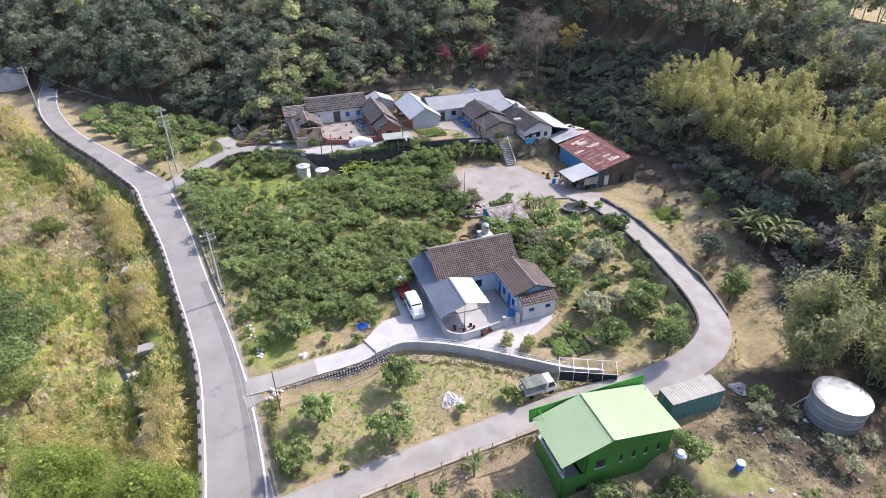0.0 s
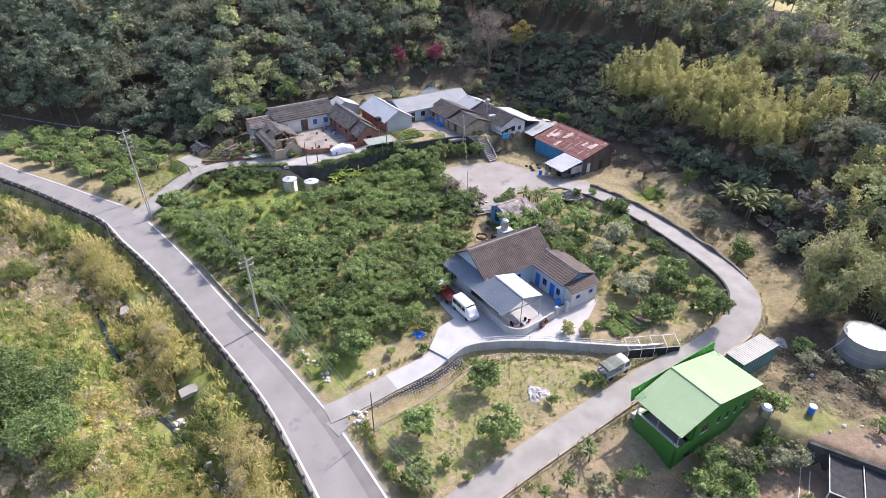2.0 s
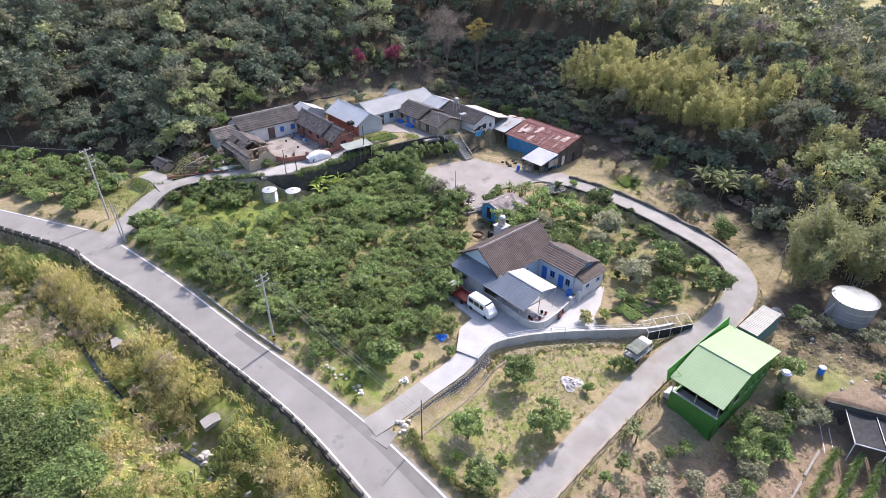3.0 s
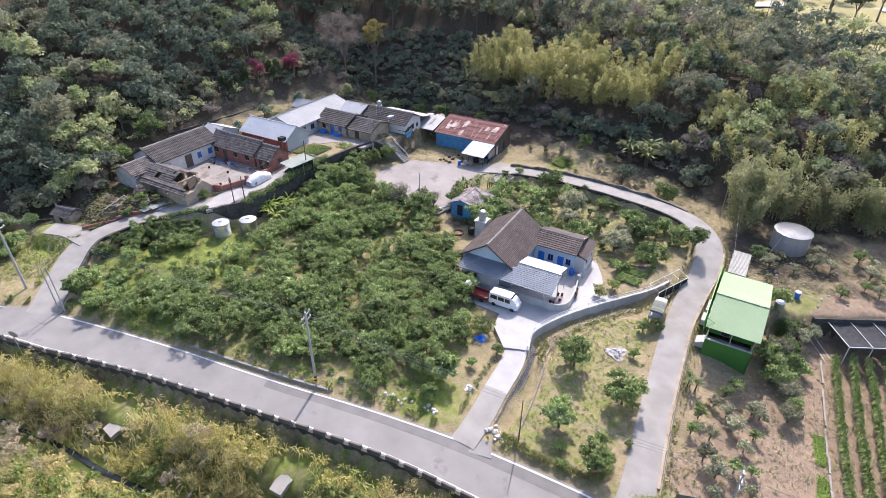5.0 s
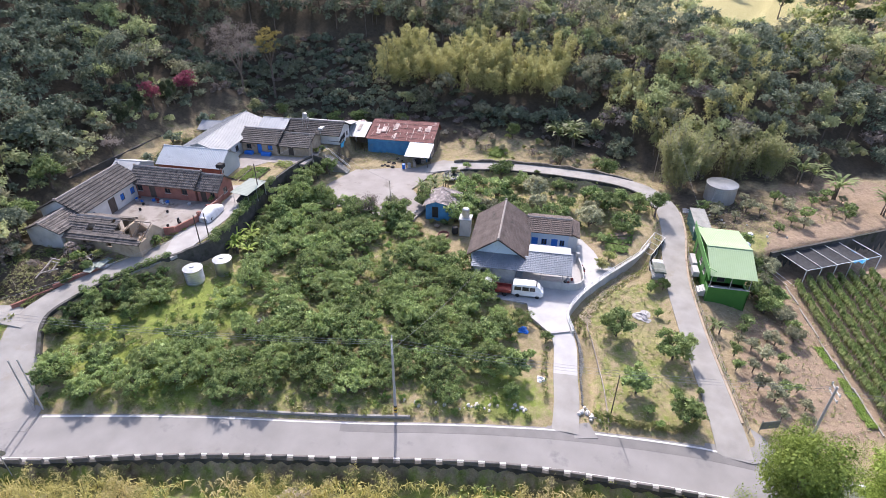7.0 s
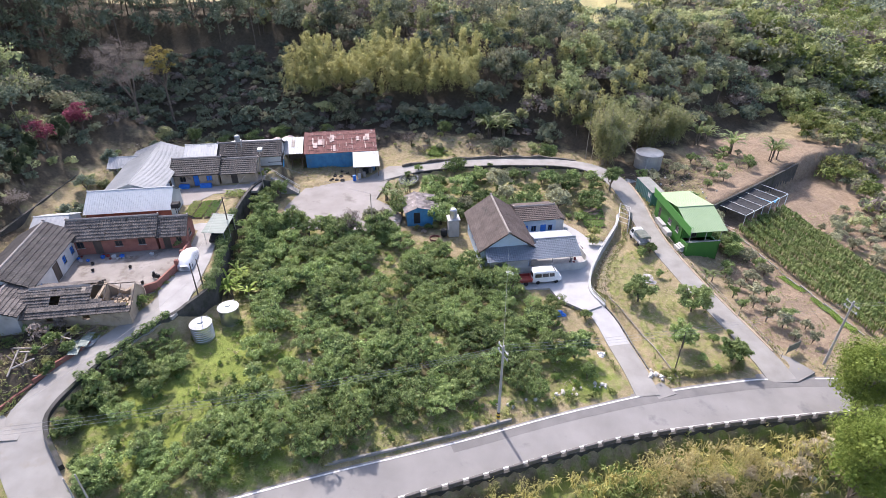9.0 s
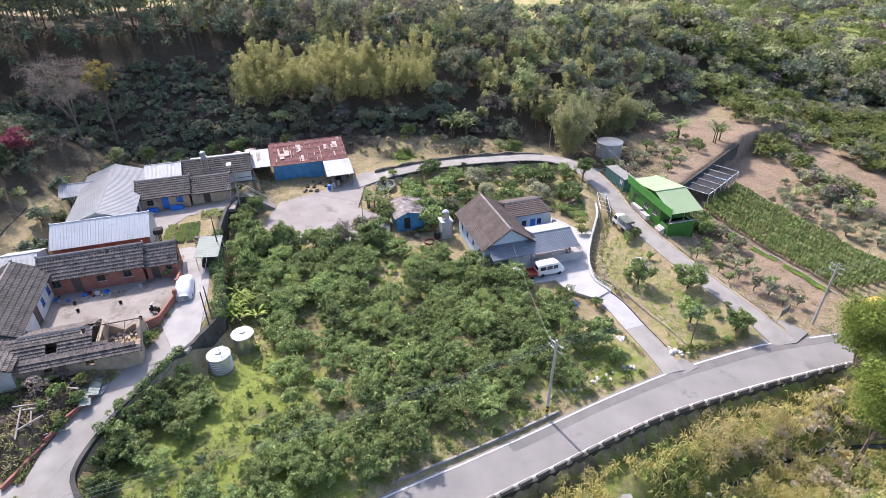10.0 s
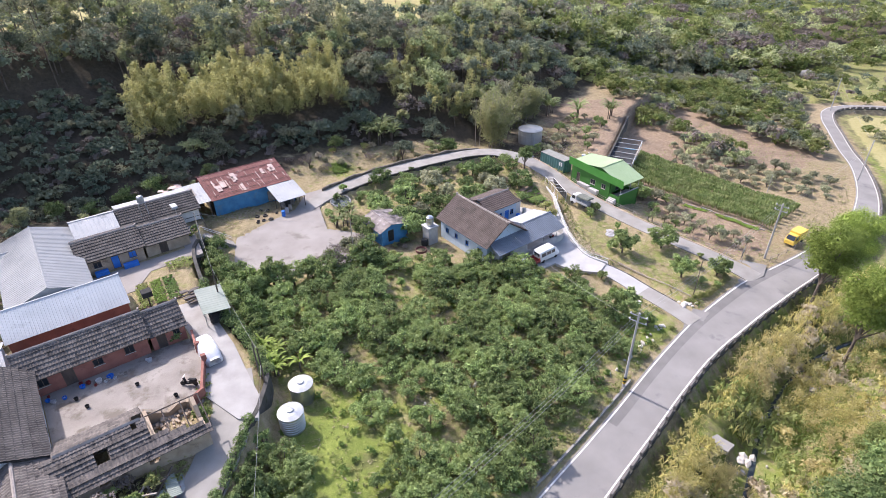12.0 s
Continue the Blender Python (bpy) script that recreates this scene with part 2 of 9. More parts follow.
M["pale_lid"] = surface("pale_tank_lid", (0.40, 0.415, 0.42), (0.50, 0.515, 0.52), 1.2, 0.5, metal=0.1, fine=6, spot=(0.38, 0.39, 0.40), spot_scale=1.4, spot_at=0.6)
M["pole"] = surface("concrete_pole", (0.34, 0.325, 0.31), (0.44, 0.425, 0.41), 1.5, 0.85, fine=15, streak=True)
M["rail"] = surface("white_rail_paint", (0.62, 0.63, 0.62), (0.74, 0.75, 0.74), 2, 0.5, fine=12)
M["black"] = surface("black_rubber", (0.015, 0.015, 0.015), (0.03, 0.03, 0.03), 3, 0.8)
M["green_grey_sheet"] = surface("faded_green_sheet", (0.215, 0.25, 0.215), (0.27, 0.305, 0.265), 0.5, 0.75, fine=6, spot=(0.25, 0.28, 0.24), spot_scale=0.6, spot_at=0.58)
# near-black; as door and window fill it stands in for a shaded inside
M["dark"] = surface("dark_interior", (0.02, 0.02, 0.02), (0.035, 0.034, 0.032), 2, 0.9)
M["car_white"] = surface("white_car_paint", (0.72, 0.72, 0.70), (0.80, 0.80, 0.78), 0.8, 0.25, fine=4)
M["car_red"] = surface("red_truck_paint", (0.20, 0.035, 0.03), (0.29, 0.055, 0.045), 1.0, 0.4, fine=6)
M["car_yellow"] = surface("yellow_truck_paint", (0.62, 0.42, 0.06), (0.70, 0.50, 0.10), 1.0, 0.45, fine=6)
M["canvas"] = surface("green_grey_canvas", (0.11, 0.125, 0.105), (0.17, 0.185, 0.155), 1.5, 0.85, fine=10, bump=0.2)
M["container"] = surface("blue_green_box_sheet", (0.055, 0.14, 0.135), (0.09, 0.19, 0.18), 0.9, 0.6, fine=6, spot=(0.14, 0.13, 0.115), spot_scale=0.7, spot_at=0.6)
M["container_roof"] = surface("weathered_box_roof", (0.25, 0.25, 0.215), (0.34, 0.335, 0.29), 0.9, 0.6, fine=6, spot=(0.34, 0.30, 0.25), spot_scale=0.6, spot_at=0.55)
M["chrome"] = surface("bright_metal", (0.6, 0.6, 0.6), (0.7, 0.7, 0.7), 2, 0.25, metal=0.9)
M["lamp_red"] = surface("red_lens", (0.4, 0.02, 0.02), (0.5, 0.03, 0.03), 2, 0.3)
M["lamp_white"] = surface("clear_lens", (0.7, 0.7, 0.68), (0.8, 0.8, 0.78), 2, 0.2)
M["soil"] = surface("dug_soil", (0.2, 0.145, 0.105), (0.3, 0.225, 0.165), 1.6, 0.95, bump=0.6, fine=9)
M["bark"] = surface("bark", (0.09, 0.07, 0.055), (0.19, 0.155, 0.125), 3, 0.9, fine=18, bump=0.6, rand=0.5)
M["cable"] = surface("grey_cable", (0.30, 0.30, 0.29), (0.36, 0.36, 0.35), 1, 0.5)
M["plastic_grey"] = surface("grey_plastic", (0.35, 0.35, 0.36), (0.48, 0.48, 0.49), 2, 0.5, rand=0.6)
M["stripe_yellow"] = surface("yellow_band", (0.6, 0.36, 0.02), (0.7, 0.42, 0.04), 2, 0.6)

M["court"] = surface("court_concrete", (0.20, 0.178, 0.157), (0.31, 0.283, 0.252), 0.35, 0.85, bump=0.25, fine=9, spot=(0.15, 0.128, 0.105), spot_scale=0.5, spot_at=0.50)
M["torn_roof"] = surface("torn_roof_sheet", (0.17, 0.145, 0.135), (0.33, 0.29, 0.27), 1.4, 0.9, fine=7, bump=0.4, spot=(0.52, 0.46, 0.44), spot_scale=1.2, spot_at=0.58)


def glass_mat():
    m, nt, bs = node_mat("window_glass")
    bs.inputs["Base Color"].default_value = (0.02, 0.025, 0.03, 1)
    bs.inputs["Roughness"].default_value = 0.08
    bs.inputs["Specular IOR Level"].default_value = 0.6
    return m


def water_mat():
    m, nt, bs = node_mat("still_water")
    n, l = nt.nodes, nt.links
    bs.inputs["Base Color"].default_value = (0.035, 0.045, 0.04, 1)
    bs.inputs["Roughness"].default_value = 0.06
    ns = n.new("ShaderNodeTexNoise")
    ns.inputs["Scale"].default_value = 5
    bp = n.new("ShaderNodeBump")
    bp.inputs["Strength"].default_value, bp.inputs["Distance"].default_value = 0.25, 0.03
    l.new(ns.outputs["Fac"], bp.inputs["Height"])
    l.new(bp.outputs["Normal"], bs.inputs["Normal"])
    return m


M["glass"], M["water"] = glass_mat(), water_mat()
M["citrus"] = foliage("orchard_leaf", (0.05, 0.095, 0.028), (0.40, 0.53, 0.175), (0.29, 0.37, 0.12), 0.45, 0.45)
M["citrus_light"] = foliage("young_leaf", (0.11, 0.2, 0.045), (0.4, 0.54, 0.14), (0.244, 0.305, 0.098), 0.42, 0.47)
M["forest"] = foliage("forest_leaf", (0.116, 0.154, 0.062), (0.396, 0.451, 0.192), (0.396, 0.413, 0.198), 0.7, 0.42, 0.10)
# dark and bluish: hillside shade and haze put into the leaf colour
M["forest_dark"] = foliage("dark_shade_leaf", (0.075, 0.112, 0.078), (0.26, 0.31, 0.20), (0.23, 0.26, 0.16), 0.75, 0.3, 0.10)
M["forest_grey"] = foliage("grey_forest_leaf", (0.140, 0.157, 0.095), (0.454, 0.466, 0.280), (0.410, 0.403, 0.246), 0.7, 0.42, 0.12)
M["bamboo"] = foliage("bamboo_leaf", (0.28, 0.275, 0.1), (0.46, 0.44, 0.165), (0.34, 0.34, 0.125), 0.6, 0.5, 0.2)
M["bamboo_green"] = foliage("green_bamboo_leaf", (0.232, 0.262, 0.110), (0.378, 0.403, 0.171), (0.439, 0.427, 0.195), 0.6, 0.5, 0.25)
M["bank"] = foliage("bank_reed", (0.36, 0.335, 0.095), (0.57, 0.52, 0.17), (0.53, 0.44, 0.215), 0.7, 0.5, 0.16)
M["bank_green"] = foliage("bank_shrub", (0.12, 0.18, 0.042), (0.27, 0.34, 0.085), (0.33, 0.35, 0.11), 0.6, 0.47, 0.2)
M["bank_dry"] = foliage("bank_dry_stem", (0.42, 0.35, 0.235), (0.57, 0.49, 0.34), (0.46, 0.42, 0.25), 0.8, 0.42, 0.2)
M["banana"] = foliage("banana_leaf", (0.15, 0.21, 0.07), (0.27, 0.33, 0.12), (0.24, 0.28, 0.11), 0.5, 0.45)
M["bright"] = foliage("bright_pine_leaf", (0.13, 0.20, 0.025), (0.30, 0.40, 0.055), (0.23, 0.31, 0.045), 0.6, 0.36)
M["blossom"] = foliage("cherry_blossom", (0.3, 0.055, 0.1), (0.42, 0.1, 0.16), (0.34, 0.075, 0.125), 0.6, 0.5)
M["yellow_leaf"] = foliage("autumn_leaf", (0.441, 0.347, 0.063), (0.567, 0.452, 0.095), (0.315, 0.273, 0.084), 0.6, 0.47)
M["dry_leaf"] = foliage("bare_twig", (0.210, 0.168, 0.142), (0.326, 0.273, 0.231), (0.284, 0.242, 0.205), 0.8, 0.27)
M["veg"] = foliage("garden_leaf", (0.146, 0.268, 0.049), (0.244, 0.403, 0.085), (0.293, 0.403, 0.098), 0.6, 0.47, 0.6)
M["lime"] = foliage("lime_lettuce", (0.210, 0.357, 0.042), (0.315, 0.462, 0.074), (0.294, 0.399, 0.074), 0.6, 0.47, 0.8)
M["corn"] = foliage("maize_leaf", (0.10, 0.16, 0.045), (0.26, 0.34, 0.10), (0.30, 0.335, 0.13), 0.5, 0.47, 0.5)
M["weed"] = foliage("weed_leaf", (0.195, 0.250, 0.061), (0.329, 0.372, 0.110), (0.390, 0.366, 0.159), 0.7, 0.47, 0.3)
M["hedge"] = foliage("hedge_leaf", (0.045, 0.09, 0.025), (0.24, 0.34, 0.10), (0.17, 0.225, 0.075), 0.55, 0.36, 0.5)
M["pine"] = foliage("pine_needle", (0.045, 0.067, 0.034), (0.084, 0.112, 0.050), (0.095, 0.123, 0.056), 0.65, 0.32, 0.2)


def ground_mat():
    m, nt, bs = node_mat("ground_cover")
    n, l = nt.nodes, nt.links
    at = n.new("ShaderNodeAttribute")
    at.attribute_name = "cover"
    sep = n.new("ShaderNodeSeparateColor")
    l.new(at.outputs["Color"], sep.inputs["Color"])
    geo = n.new("ShaderNodeNewGeometry")

    def noise_at(scale, detail=5, rough=0.6):
        t = n.new("ShaderNodeTexNoise")
        t.inputs["Scale"].default_value, t.inputs["Detail"].default_value, t.inputs["Roughness"].default_value = scale, detail, rough
        l.new(geo.outputs["Position"], t.inputs["Vector"])
        return t.outputs["Fac"]

    def mix(fac, a, b):
        t = n.new("ShaderNodeMix")
        t.data_type = "RGBA"
        l.new(fac, t.inputs["Factor"])
        for k, v in (("A", a), ("B", b)):
            if isinstance(v, tuple):
                t.inputs[k].default_value = rgb(v)
            else:
                l.new(v, t.inputs[k])
        return t.outputs["Result"]

    def ramp(v, lo, hi):
        t = n.new("ShaderNodeMapRange")
        t.inputs["From Min"].default_value, t.inputs["From Max"].default_value = lo, hi
        l.new(v, t.inputs["Value"])
        return t.outputs["Result"]

    def over(mask, nz, w=0.35):
        """A mask whose border is broken up by noise."""
        t = n.new("ShaderNodeMath")
        t.operation = "MULTIPLY_ADD"
        l.new(nz, t.inputs[0])
        t.inputs[1].default_value = 1.3
        t.inputs[2].default_value = -0.65
        s = n.new("ShaderNodeMath")
        s.operation = "ADD"
        l.new(mask, s.inputs[0])
        l.new(t.outputs[0], s.inputs[1])
        return ramp(s.outputs[0], 0.5 - w / 2, 0.5 + w / 2)

    n1, n2, n3, n4 = noise_at(0.35), noise_at(1.6, 6, 0.7), noise_at(9, 4, 0.7), noise_at(0.9, 6, 0.65)
    dry = mix(ramp(n2, 0.35, 0.65), (0.25, 0.205, 0.115), (0.37, 0.305, 0.19))
    lush = mix(ramp(n2, 0.3, 0.7), (0.14, 0.19, 0.04), (0.25, 0.29, 0.075))
    soil = mix(ramp(n2, 0.3, 0.7), (0.21, 0.155, 0.108), (0.34, 0.26, 0.185))
    # dark litter colour, also laid in as shade on open ground
    litter = mix(ramp(n2, 0.3, 0.7), (0.06, 0.05, 0.037), (0.115, 0.095, 0.068))
    gold = mix(ramp(n2, 0.3, 0.7), (0.31, 0.29, 0.12), (0.42, 0.37, 0.19))
    c = mix(over(sep.outputs["Red"], n4), dry, lush)
    c = mix(over(sep.outputs["Green"], n4), c, soil)
    c = mix(over(sep.outputs["Blue"], n1), c, litter)
    c = mix(over(at.outputs["Alpha"], n1), c, gold)
    f = mix(ramp(n3, 0.25, 0.75), (0.72, 0.72, 0.72), (1.18, 1.18, 1.18))
    mul = n.new("ShaderNodeMix")
    mul.data_type, mul.blend_type = "RGBA", "MULTIPLY"
    mul.inputs["Factor"].default_value = 1.0
    l.new(c, mul.inputs["A"])
    l.new(f, mul.inputs["B"])
    l.new(mul.outputs["Result"], bs.inputs["Base Color"])
    bs.inputs["Roughness"].default_value = 0.95
    bs.inputs["Specular IOR Level"].default_value = 0.1
    bp = n.new("ShaderNodeBump")
    bp.inputs["Strength"].default_value, bp.inputs["Distance"].default_value = 0.8, 0.12
    l.new(n3, bp.inputs["Height"])
    l.new(bp.outputs["Normal"], bs.inputs["Normal"])
    return m


M["ground"] = ground_mat()


# ---- building blocks ----
class Shape:
    """Vertices and faces gathered for one mesh."""

    def __init__(self):
        self.v, self.f = [], []

    def add(self, verts, faces):
        o = len(self.v)
        self.v += [tuple(p) for p in verts]
        self.f += [tuple(i + o for i in f) for f in faces]
        return self

    def box(self, x0, x1, y0, y1, z0, z1, c=0.0):
        """A box; with c its upper edges are chamfered."""
        if c <= 0:
            v = [(x0, y0, z0), (x1, y0, z0), (x1, y1, z0), (x0, y1, z0), (x0, y0, z1), (x1, y0, z1), (x1, y1, z1), (x0, y1, z1)]
            return self.add(v, [(3, 2, 1, 0), (4, 5, 6, 7), (0, 1, 5, 4), (1, 2, 6, 5), (2, 3, 7, 6), (3, 0, 4, 7)])
        v = [(x0, y0, z0), (x1, y0, z0), (x1, y1, z0), (x0, y1, z0), (x0, y0, z1 - c), (x1, y0, z1 - c), (x1, y1, z1 - c), (x0, y1, z1 - c),
             (x0 + c, y0 + c, z1), (x1 - c, y0 + c, z1), (x1 - c, y1 - c, z1), (x0 + c, y1 - c, z1)]
        return self.add(v, [(3, 2, 1, 0), (0, 1, 5, 4), (1, 2, 6, 5), (2, 3, 7, 6), (3, 0, 4, 7), (4, 5, 9, 8), (5, 6, 10, 9), (6, 7, 11, 10), (7, 4, 8, 11), (8, 9, 10, 11)])

    def prism(self, poly, d):
        """A polygon (3D points) pushed along the vector d."""
        k = len(poly)
        q = [(p[0] + d[0], p[1] + d[1], p[2] + d[2]) for p in poly]
        return self.add(list(poly) + q, [tuple(range(k)), tuple(range(2 * k - 1, k - 1, -1))] + [(i, i + k, (i + 1) % k + k, (i + 1) % k) for i in range(k)])

    def rod(self, a, b, r0, r1=None, n=8):
        r1 = r0 if r1 is None else r1
        a, b = Vector(a), Vector(b)
        d = (b - a).normalized()
        s = d.orthogonal().normalized()
        t = d.cross(s)
        ring = [(math.cos(2 * math.pi * i / n), math.sin(2 * math.pi * i / n)) for i in range(n)]
        v = [a + (s * x + t * y) * r0 for x, y in ring] + [b + (s * x + t * y) * r1 for x, y in ring]
        return self.add(v, [(i, (i + 1) % n, (i + 1) % n + n, i + n) for i in range(n)] + [tuple(range(n - 1, -1, -1)), tuple(range(n, 2 * n))])

    def lathe(self, prof, n=24, c=(0, 0, 0)):
        """A profile of (radius, height) turned round the z axis."""
        v = [(c[0] + r * math.cos(2 * math.pi * i / n), c[1] + r * math.sin(2 * math.pi * i / n), c[2] + z) for r, z in prof for i in range(n)]
        f = [(j * n + i, j * n + (i + 1) % n, (j + 1) * n + (i + 1) % n, (j + 1) * n + i) for j in range(len(prof) - 1) for i in range(n)]
        f += [tuple(range(n - 1, -1, -1)), tuple(range((len(prof) - 1) * n, len(prof) * n))]
        return self.add(v, f)

    def tube(self, pts, r, n=6):
        """A round bar bent along points, in one piece."""
        pts = [Vector(q) for q in pts]
        vs, fs = [], []
        for k, q in enumerate(pts):
            d = (pts[min(k + 1, len(pts) - 1)] - pts[max(k - 1, 0)]).normalized()
            s = d.cross(Vector((0, 0, 1)))
            s = s.normalized() if s.length > 1e-3 else Vector((1, 0, 0))
            t = d.cross(s)
            vs += [q + (s * math.cos(2 * math.pi * i / n) + t * math.sin(2 * math.pi * i / n)) * r for i in range(n)]
        for k in range(len(pts) - 1):
            fs += [(k * n + i, k * n + (i + 1) % n, (k + 1) * n + (i + 1) % n, (k + 1) * n + i) for i in range(n)]
        fs += [tuple(range(n - 1, -1, -1)), tuple(range((len(pts) - 1) * n, len(pts) * n))]
        return self.add(vs, fs)

    def mesh(self, name):
        me = bpy.data.meshes.new(name)
        me.from_pydata(self.v, [], self.f)
        me.update()
        return me


def part(name, shape, material, parent=None, label="", smooth=False):
    """Links a shape as one mesh object under a thing or a part."""
    me = shape.mesh(name) if isinstance(shape, Shape) else shape
    if not me.materials:
        me.materials.append(M[material])
    if smooth:
        me.shade_smooth()
    ob = new(name, me)
    if parent is not None:
        ob.parent = parent
    if label:
        ob["label"] = label
    return ob


def thing(name, m, label, category, group="", kind=""):
    ob = new(name)
    ob.empty_display_size = 0.3
    ob.matrix_basis = m
    return tagged(ob, label, category, group, kind)


def structure(name, shape, material, label="", category="", smooth=False):
    ob = part(name, shape, material, None, "", smooth)
    return tagged(ob, label, category, "", "structure")


# ---- the lie of the land ----
def spline(pts, step=1.5):
    """A smooth line through points of any dimension, resampled about every step metres."""
    p = np.array(pts, float)
    p = np.vstack([2 * p[0] - p[1], p, 2 * p[-1] - p[-2]])
    out = []
    for i in range(1, len(p) - 2):
        n = max(2, int(np.linalg.norm(p[i + 1, :2] - p[i, :2]) / step))
        for t in np.linspace(0, 1, n, endpoint=False):
            a, b, c, d = p[i - 1], p[i], p[i + 1], p[i + 2]
            out.append(0.5 * (2 * b + (c - a) * t + (2 * a - 5 * b + 4 * c - d) * t * t + (3 * b - a - 3 * c + d) * t ** 3))
    out.append(p[-2])
    return np.array(out)


def near_line(line, x, y):
    """Distance to a line, signed (plus: on its right), and the line's other values there."""
    x, y = np.asarray(x, float), np.asarray(y, float)
    best = np.full(x.shape, 1e18)
    sign, firm = np.ones(x.shape), np.zeros(x.shape)
    val = np.zeros(x.shape + (line.shape[1] - 2,))
    for a, b in zip(line, line[1:]):
        d = b[:2] - a[:2]
        ll = max(d @ d, 1e-9)
        t = np.clip(((x - a[0]) * d[0] + (y - a[1]) * d[1]) / ll, 0, 1)
        dx, dy = x - a[0] - t * d[0], y - a[1] - t * d[1]
        q = dx * dx + dy * dy
        cr = (d[0] * dy - d[1] * dx) / math.sqrt(ll)
        m = q < best - 1e-7
        # at a corner the segment that faces the point more squarely tells the side
        tie = ~m & (q < best + 1e-7) & (np.abs(cr) > firm)
        s = m | tie
        best = np.where(m, q, best)
        sign = np.where(s, np.where(cr > 0, -1.0, 1.0), sign)
        firm = np.where(s, np.abs(cr), firm)
        if line.shape[1] > 2:
            v = a[2:] + t[..., None] * (b[2:] - a[2:])
            val = np.where(m[..., None], v, val)
    return np.sqrt(best) * sign, val


def inside(poly, x, y):
    x, y = np.asarray(x, float), np.asarray(y, float)
    r = np.zeros(x.shape, bool)
    for (ax, ay), (bx, by) in zip(poly, poly[1:] + poly[:1]):
        if ay != by:
            r ^= ((ay > y) != (by > y)) & (x < (bx - ax) * (y - ay) / (by - ay) + ax)
    return r


def step(v, lo, hi):
    t = np.clip((np.asarray(v, float) - lo) / (hi - lo), 0, 1)
    return t * t * (3 - 2 * t)


def widths(line, *stops):
    """Adds to a line how wide it is there, as a share of its full width: stops of (y, share), from south to north."""
    return np.column_stack([line, np.interp(line[:, 1], [q[0] for q in stops], [q[1] for q in stops])])


# x, y, z along the middle of the main road, from south to north; then half widths
ROAD = spline([(38, -96, -10.6), (46.5, -78, -9.8), (50.5, -67, -9.5), (49.6, -58.5, -9.4), (44, -51.5, -9.3), (34.5, -43.6, -9.1), (25, -35.6, -8.7), (15.0, -27.6, -8.0), (3, -15, -6.8), (-6.2, -2, -5.8), (-11.8, 11, -4.95), (-15.0, 20.4, -4.5), (-18.3, 31, -4.03),
               (-22.5, 41.5, -3.68), (-25.6, 48, -3.45), (-29.1, 54.2, -3.2), (-32.6, 60, -3.0), (-36.1, 66, -2.75), (-39.6, 72, -2.5), (-43.4, 78, -2.27), (-47.6, 84.3, -2.05), (-52, 90.8, -1.85), (-58.3, 96.4, -1.62), (-66.7, 103.7, -1.4), (-76.2, 111.5, -1.1), (-84, 119, -0.8),
               (-94, 131.5, -0.35), (-104, 150, 0.4), (-112, 175, 2)], 2.0)
ROAD = widths(ROAD, (-26, 0.5), (-8, 0.66), (11, 0.76), (20, 0.80), (31, 0.95), (41, 0.88), (48, 0.77), (57, 0.73), (66, 0.73), (72, 0.77), (78, 0.83), (84, 0.90), (90, 0.86), (97, 0.74), (104, 0.66), (112, 0.62), (125, 0.68))
ROAD_HALF = 3.1
LANE = spline([(-15.3, 28.9, -4.09), (-12.5, 30.0, -3.8), (-8, 32.0, -3.55), (-2, 34.7, -3.4), (4, 37.2, -3.2), (10, 39.6, -2.8), (16, 41.4, -2.3), (22, 42.9, -1.6), (27.4, 45.4, -0.9),
               (30.8, 49.6, -0.4), (31.2, 55, -0.1), (30.2, 61.5, -0.05), (28.9, 68, -0.15), (27.2, 75.5, -0.6), (24.4, 82.5, -1.2), (21, 87, -1.55)], 1.2)
LANE = widths(LANE, (29, 0.85), (32, 0.78), (40, 0.8), (46, 0.98), (53, 0.84))
LANE_HALF = 1.9
DRIVE = spline([(-21.2, 43.8, -3.60), (-17.7, 44.95, -3.38), (-14.1, 46.45, -3.15), (-10.1, 48.0, -2.9), (-7, 50, -2.7), (-5, 52, -2.64)], 1.0)
DRIVE_HALF = 1.3
VLANE = spline([(-49.2, 89.2, -2.0), (-47.2, 92.4, -1.62), (-44.2, 97.0, -0.75), (-41.8, 100.0, -0.1), (-39.0, 101.5, 0.3), (-35.5, 101.3, 0.8), (-31.7, 100.1, 1.25), (-28.2, 98.7, 1.6), (-24, 97.4, 1.95), (-19, 97.6, 2.05)], 1.2)
VLANE_HALF = 1.9
VFORK = spline([(-40.4, 100.8, 0.05), (-41.2, 103.2, 0.2), (-42.2, 105.4, 0.35), (-44.2, 107.6, 0.5)], 1.2)
# where the wood begins
WOOD = np.array([(-190, 165), (-120, 150), (-88, 138), (-66, 128), (-46, 116), (-38, 109), (-28, 120.5), (-8, 128.5), (10, 131), (24, 124), (37, 106), (43, 86), (46, 68), (45, 56), (44, 47), (49, 36), (56, 26), (68, 12), (84, -14), (96, -60), (110, -160)], float)
# the retaining wall under the farmhouse forecourt
FWALL = spline([(-7.6, 48.0), (-4.6, 49.7), (0, 49.5), (5, 48.3), (10, 46.7), (14, 45.5), (18.6, 45.0)], 0.8)
# the wall under the village, with the hedge on it
VWALL = spline([(-45.3, 91.6), (-42.6, 95.6), (-40.3, 98.7), (-38.0, 99.7), (-33, 98.8), (-28, 97.0), (-23.5, 94.9), (-19, 94.4), (-12, 97.2), (-3, 100.6), (5, 102.3), (8.6, 102.0), (11.4, 100.8), (14.4, 100.9), (20.6, 103.2), (26, 106)], 0.8)
